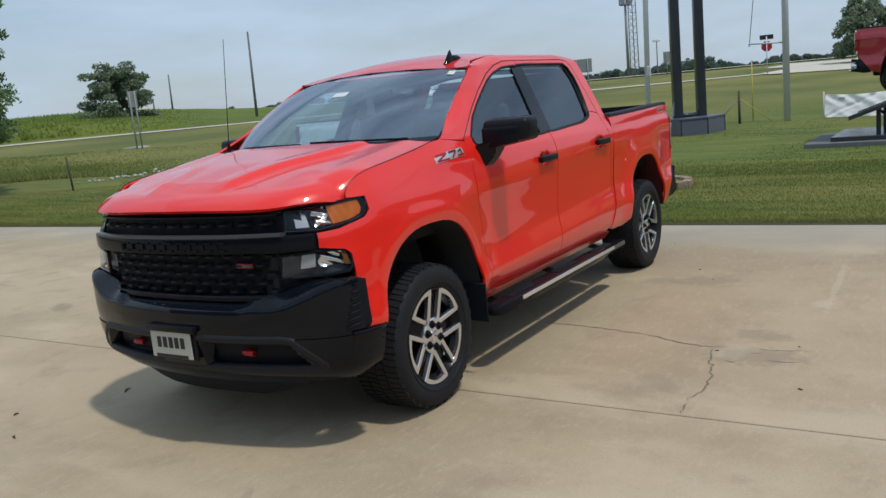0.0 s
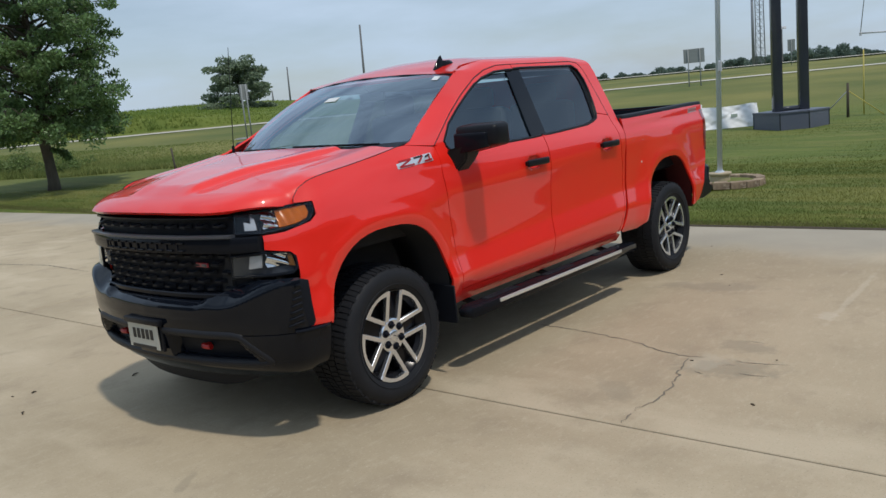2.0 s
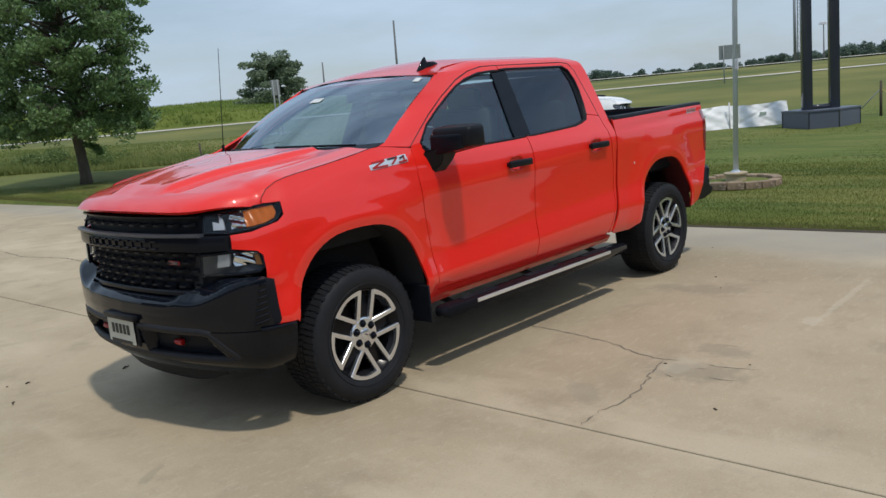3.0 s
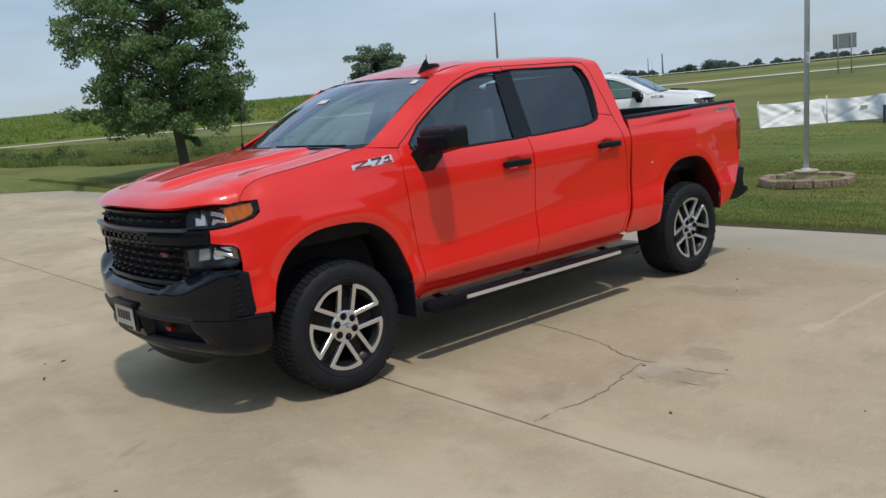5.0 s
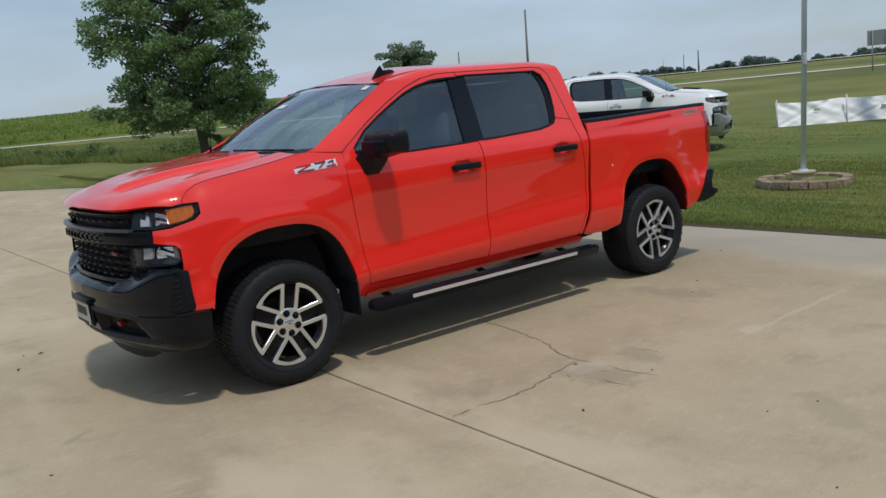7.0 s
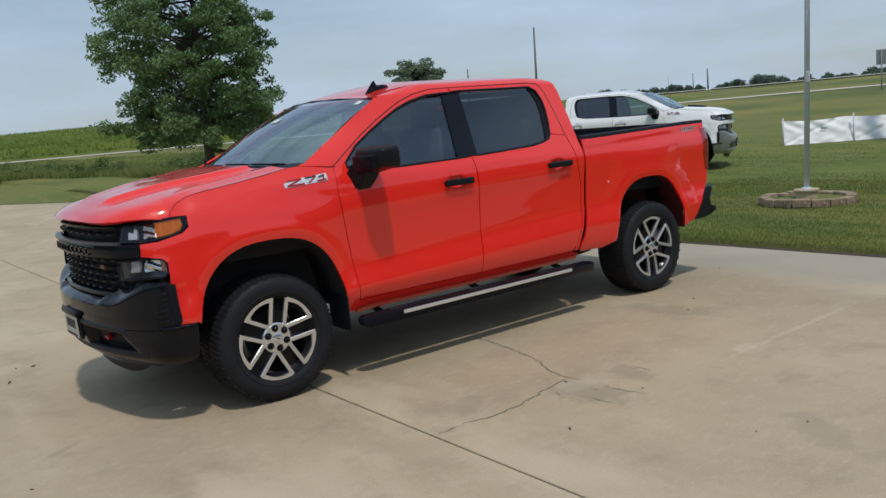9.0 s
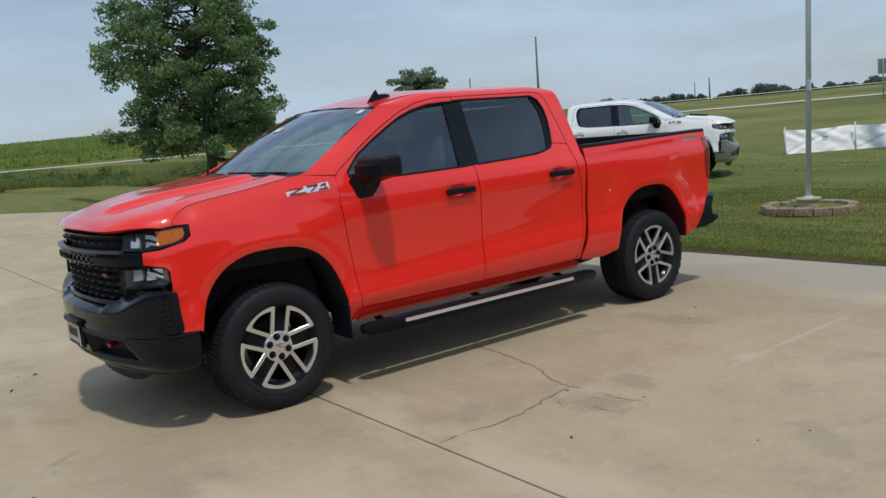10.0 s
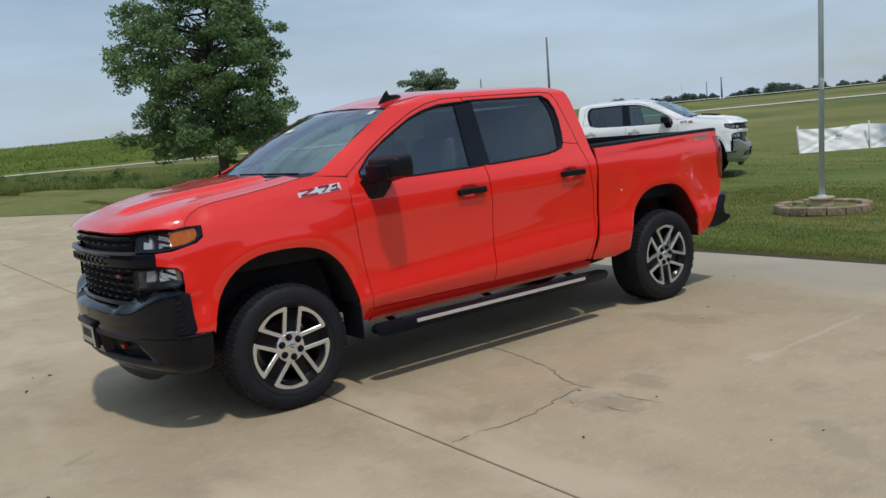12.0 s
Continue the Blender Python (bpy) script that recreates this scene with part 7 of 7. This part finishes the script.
def sign_on_posts(name_, place, base, wide, tall, top, face, label, turn, posts=2, back=SIGN_BACK):
    x, y = place
    ob = thing(name_, (x, y, base), label, "road sign", turn=turn)
    for k in range(posts):
        px = 0 if posts == 1 else (k - 0.5) * wide * 0.56
        part("post", tube_bm([(px, 0, -0.3), (px, 0, top)], 0.04, 6), SIGN_BACK, ob)
    part("panel", box_bm((wide, 0.04, tall), (0, -0.07, top - tall / 2), 0.01, 1), back, ob, "plain grey sign panel")
    return ob


sign_on_posts("road_sign", (24.2, 31.75), land(24.2, 31.75) - 0.0, 0.44, 0.80, 2.85, SIGN_BACK, "grey road sign seen from behind on two posts", 143)
gravel = thing("gravel_patch", (25.0, 33.0, land(25.0, 33.0)), "pale gravel patch at a sign's foot", "gravel")
part("bed", lathe_bm([(0.0, 0.06), (0.45, 0.05), (0.80, -0.02), (0.0, -0.05)], 20, "Z"), PALE_STONE, gravel)
sign_on_posts("road_sign", (51.7, 19.1), land(51.7, 19.1), 1.35, 0.92, 3.75 - land(51.7, 19.1), SIGN_BACK, "wide grey highway sign seen from behind", 112)
sign_on_posts("road_sign", (92.0, 25.3), land(92.0, 25.3), 0.75, 1.25, 5.0 - land(92.0, 25.3), SIGN_BACK, "narrow grey road sign seen from behind", 106, 1)


def build_stop_sign():
    x, y = 65.0, 9.5
    ob = thing("stop_sign", (x, y, 2.0), "red octagonal stop sign under an arrow plate", "road sign", turn=98)
    part("post", tube_bm([(0, 0, -0.4), (0, 0, 2.35)], 0.04, 6), GALVANISED, ob)
    bm = bmesh.new()
    for yy in (-0.05, -0.08):
        bm.faces.new([bm.verts.new((0.41 * math.cos(math.pi / 8 + math.pi * k / 4), yy, 1.62 + 0.41 * math.sin(math.pi / 8 + math.pi * k / 4))) for k in range(8)])
    bmesh.ops.bridge_loops(bm, edges=bm.edges[:])
    bmesh.ops.recalc_face_normals(bm, faces=bm.faces)
    part("octagon", bm, SIGN_RED, ob, "red octagon", smooth=False)
    part("letter_bar", box_bm((0.56, 0.02, 0.16), (0, -0.09, 1.62)), SIGN_WHITE, ob)
    plate = part("arrow_plate", box_bm((0.98, 0.04, 0.34), (0, -0.05, 2.30)), INK, ob, "black plate with a white arrow")
    part("arrow", join_bm(box_bm((0.62, 0.02, 0.12), (-0.02, -0.08, 2.30)), box_bm((0.20, 0.02, 0.20), (0.30, -0.08, 2.30), rot=None)), SIGN_WHITE, plate)


build_stop_sign()


def far_pole(place, tall, radius, label, lean=0.0, top=False):
    x, y = place
    ob = thing("utility_pole", (x, y, land(x, y)), label, "pole")
    part("shaft", tube_bm([(0, 0, -0.3), (lean * tall, -lean * tall, tall)], [radius, radius * 0.6], 8), WEATHERED_WOOD, ob)
    if top:
        part("head", box_bm((0.9, 0.9, 0.3), (lean * tall, -lean * tall, tall), 0.05, 1), LAMP_STEEL, ob)


far_pole((50.2, 48.6), 9.15 - land(50.2, 48.6), 0.125, "plain weathered wooden pole on the field's rise", 0.012)
far_pole((68.1, 79.8), 8.2 - land(68.1, 79.8), 0.13, "plain weathered wooden pole far off", 0.012)
far_pole((66.0, 80.6), 5.4 - land(66.0, 80.6), 0.12, "short wooden pole far off")
far_pole((119.1, 82.3), 6.2 - land(119.1, 82.3), 0.10, "dark pole on the horizon")
far_pole((120.5, 80.4), 6.7 - land(120.5, 80.4), 0.17, "dark stack on the horizon")
far_pole((110, 32), 7.2 - land(110, 32), 0.10, "thin lamp pole by the highway", 0, True)


def build_tower():
    x, y = 185.6, 60.8
    tower = thing("lattice_tower", (x, y, land(x, y)), "tall pale lattice radio tower with antennas", "tower")
    high, half = 26.0, 1.1
    legs = [(half * math.cos(a), half * math.sin(a)) for a in (0.3, 0.3 + 2.094, 0.3 + 4.188)]
    for lx, ly in legs:
        part("leg", tube_bm([(lx, ly, -0.5), (lx * 0.8, ly * 0.8, high)], 0.11, 5), TOWER_STEEL, tower)
    bits = []
    for k in range(17):
        z0, z1 = k * 1.5, (k + 1) * 1.5
        for i in range(3):
            (ax, ay), (bx, by) = legs[i], legs[(i + 1) % 3]
            bits.append(tube_bm([(ax, ay, z0), (bx, by, z1)], 0.045, 4))
            bits.append(tube_bm([(ax, ay, z1), (bx, by, z1)], 0.045, 4))
    lattice = part("bracing", join_bm(*bits), TOWER_STEEL, tower, smooth=False)
    lattice["kind"] = "stuff"
    mono = thing("mast", (184.0, 61.8, land(184, 61.8)), "slim dark radio mast with antennas on top", "tower")
    part("shaft", tube_bm([(0, 0, -0.5), (0, 0, 20.0)], [0.38, 0.24], 8), TOWER_STEEL, mono)
    for a in range(6):
        part("antenna", box_bm((0.3, 0.3, 1.5), (1.2 * math.cos(a * 1.05), 1.2 * math.sin(a * 1.05), 17.4), 0.03, 1), TOWER_STEEL, mono)
    part("platform", lathe_bm([(0.0, 16.8), (1.3, 16.8), (1.3, 16.6), (0.0, 16.6)], 16, "Z"), TOWER_STEEL, mono)


build_tower()


def build_stones():
    rng = random.Random(8)
    mesh = None
    for k in range(28):
        x, y = 13.1 + rng.uniform(-0.5, 2.6), 19.9 + rng.uniform(-0.7, 0.7)
        if mesh is None:
            bm = bmesh.new()
            bmesh.ops.create_icosphere(bm, subdivisions=1, radius=0.07)
            for v in bm.verts:
                v.co *= rng.uniform(0.8, 1.2)
                v.co.z *= 0.6
            ob = link_mesh("stone", bm, PALE_STONE)
            mesh = ob.data
        else:
            ob = new("stone", mesh)
        s = rng.uniform(0.5, 1.4)
        ob.matrix_basis = pose(x, y, land(x, y) + 0.03, 0, 0, rng.uniform(0, 360)) @ Matrix.Diagonal((s, s * rng.uniform(0.7, 1.2), s, 1))
        tagged(ob, "pale stone lying in the grass", "stone", "pale stones in the grass")


build_stones()


# ---------------------------------------------------------------- assumed showroom, unseen, added behind the camera for darker reflections


def build_unseen_walls():
    walls = (("unseen_wall_south", (60, 0.3, 5.2), (0, -17, 2.5)), ("unseen_wall_west", (0.3, 40, 5.2), (-20, 5, 2.5)))
    for name_, size, at_ in walls:
        tagged(link_mesh(name_, box_bm(size, at_), UNSEEN_WALL), "unseen grey wall added for reflections", "wall", kind="structure")
    for k in range(9):
        tagged(link_mesh("window_%d" % (k + 1), box_bm((3.6, 0.05, 2.9), (-16 + 4.2 * k, -16.80, 1.65), 0.02, 1), UNSEEN_PANE), "unseen dark pane added for reflections", "window", kind="structure")


build_unseen_walls()


# ---------------------------------------------------------------- the other pickups
white = build_pickup("pickup_truck", (15.24, 6.92, 0.0), 120, WHITE_PAINT, "white crew-cab pickup truck parked on the lawn", accent=CHROME, lower_mat=GREY_CHROME, fine=False, corner=DARK_CHROME)
white.scale = (1.02, 1.02, 1.02)
insert = sheet([(-0.30, -0.34), (0.06, -0.40), (0.10, 0.0), (0.06, 0.40), (-0.30, 0.34)], lambda x, y: (x, y, hood(x, y)[2] + 0.035), 0.05, 0.05, 0.04)
bmesh.ops.recalc_face_normals(insert, faces=insert.faces)
part("hood_insert", insert, MATTE_BLACK, white, "black vented hood insert")
dark = build_pickup("pickup_truck", (17.54, -6.02, 0.92), 96, DARK_RED_PAINT, "dark red pickup truck raised on a steel ramp", accent=CHROME, lower_mat=CHROME, fine=False, corner=REFLECTOR)


def build_ramp():
    ramp = thing("display_ramp", (17.4, -4.2, -0.02), "dark steel vehicle ramp on a weathered grey pad", "ramp")
    for k, x in enumerate((-1.12, 0.72)):
        pts = [(x, 2.85, 0.62), (x + 0.02, 1.95, 0.93), (x + 0.25, -3.2, 0.93)]
        rail = bmesh.new()
        rows = [[rail.verts.new((px + a, py, pz + b)) for a, b in ((-0.22, -0.09), (0.22, -0.09), (0.22, 0.0), (-0.22, 0.0))] for px, py, pz in pts]
        for p, q in zip(rows, rows[1:]):
            for i in range(4):
                rail.faces.new((p[i], p[(i + 1) % 4], q[(i + 1) % 4], q[i]))
        rail.faces.new(rows[0][::-1])
        rail.faces.new(rows[-1])
        bmesh.ops.recalc_face_normals(rail, faces=rail.faces)
        part("track", rail, COLUMN_BLACK, ramp, "dark steel wheel track", smooth=False)
        for y in (2.3, 1.4, -0.6, -2.9):
            z = 0.74 if y > 2 else 0.86
            part("leg", box_bm((0.09, 0.09, z), (x + 0.08, y, z / 2)), COLUMN_BLACK, ramp)
        part("brace", tube_bm([(x + 0.08, 2.3, 0.70), (x + 0.08, 1.4, 0.15)], 0.035, 6), COLUMN_BLACK, ramp)
    part("pad", box_bm((2.9, 7.4, 0.14), (-0.2, 0.0, 0.03), 0.01, 1), WEATHERED_WOOD, ramp, "weathered grey pad")
    part("sill", box_bm((2.4, 6.6, 0.10), (-0.2, -0.1, 0.15), 0.01, 1), COLUMN_BLACK, ramp)


build_ramp()
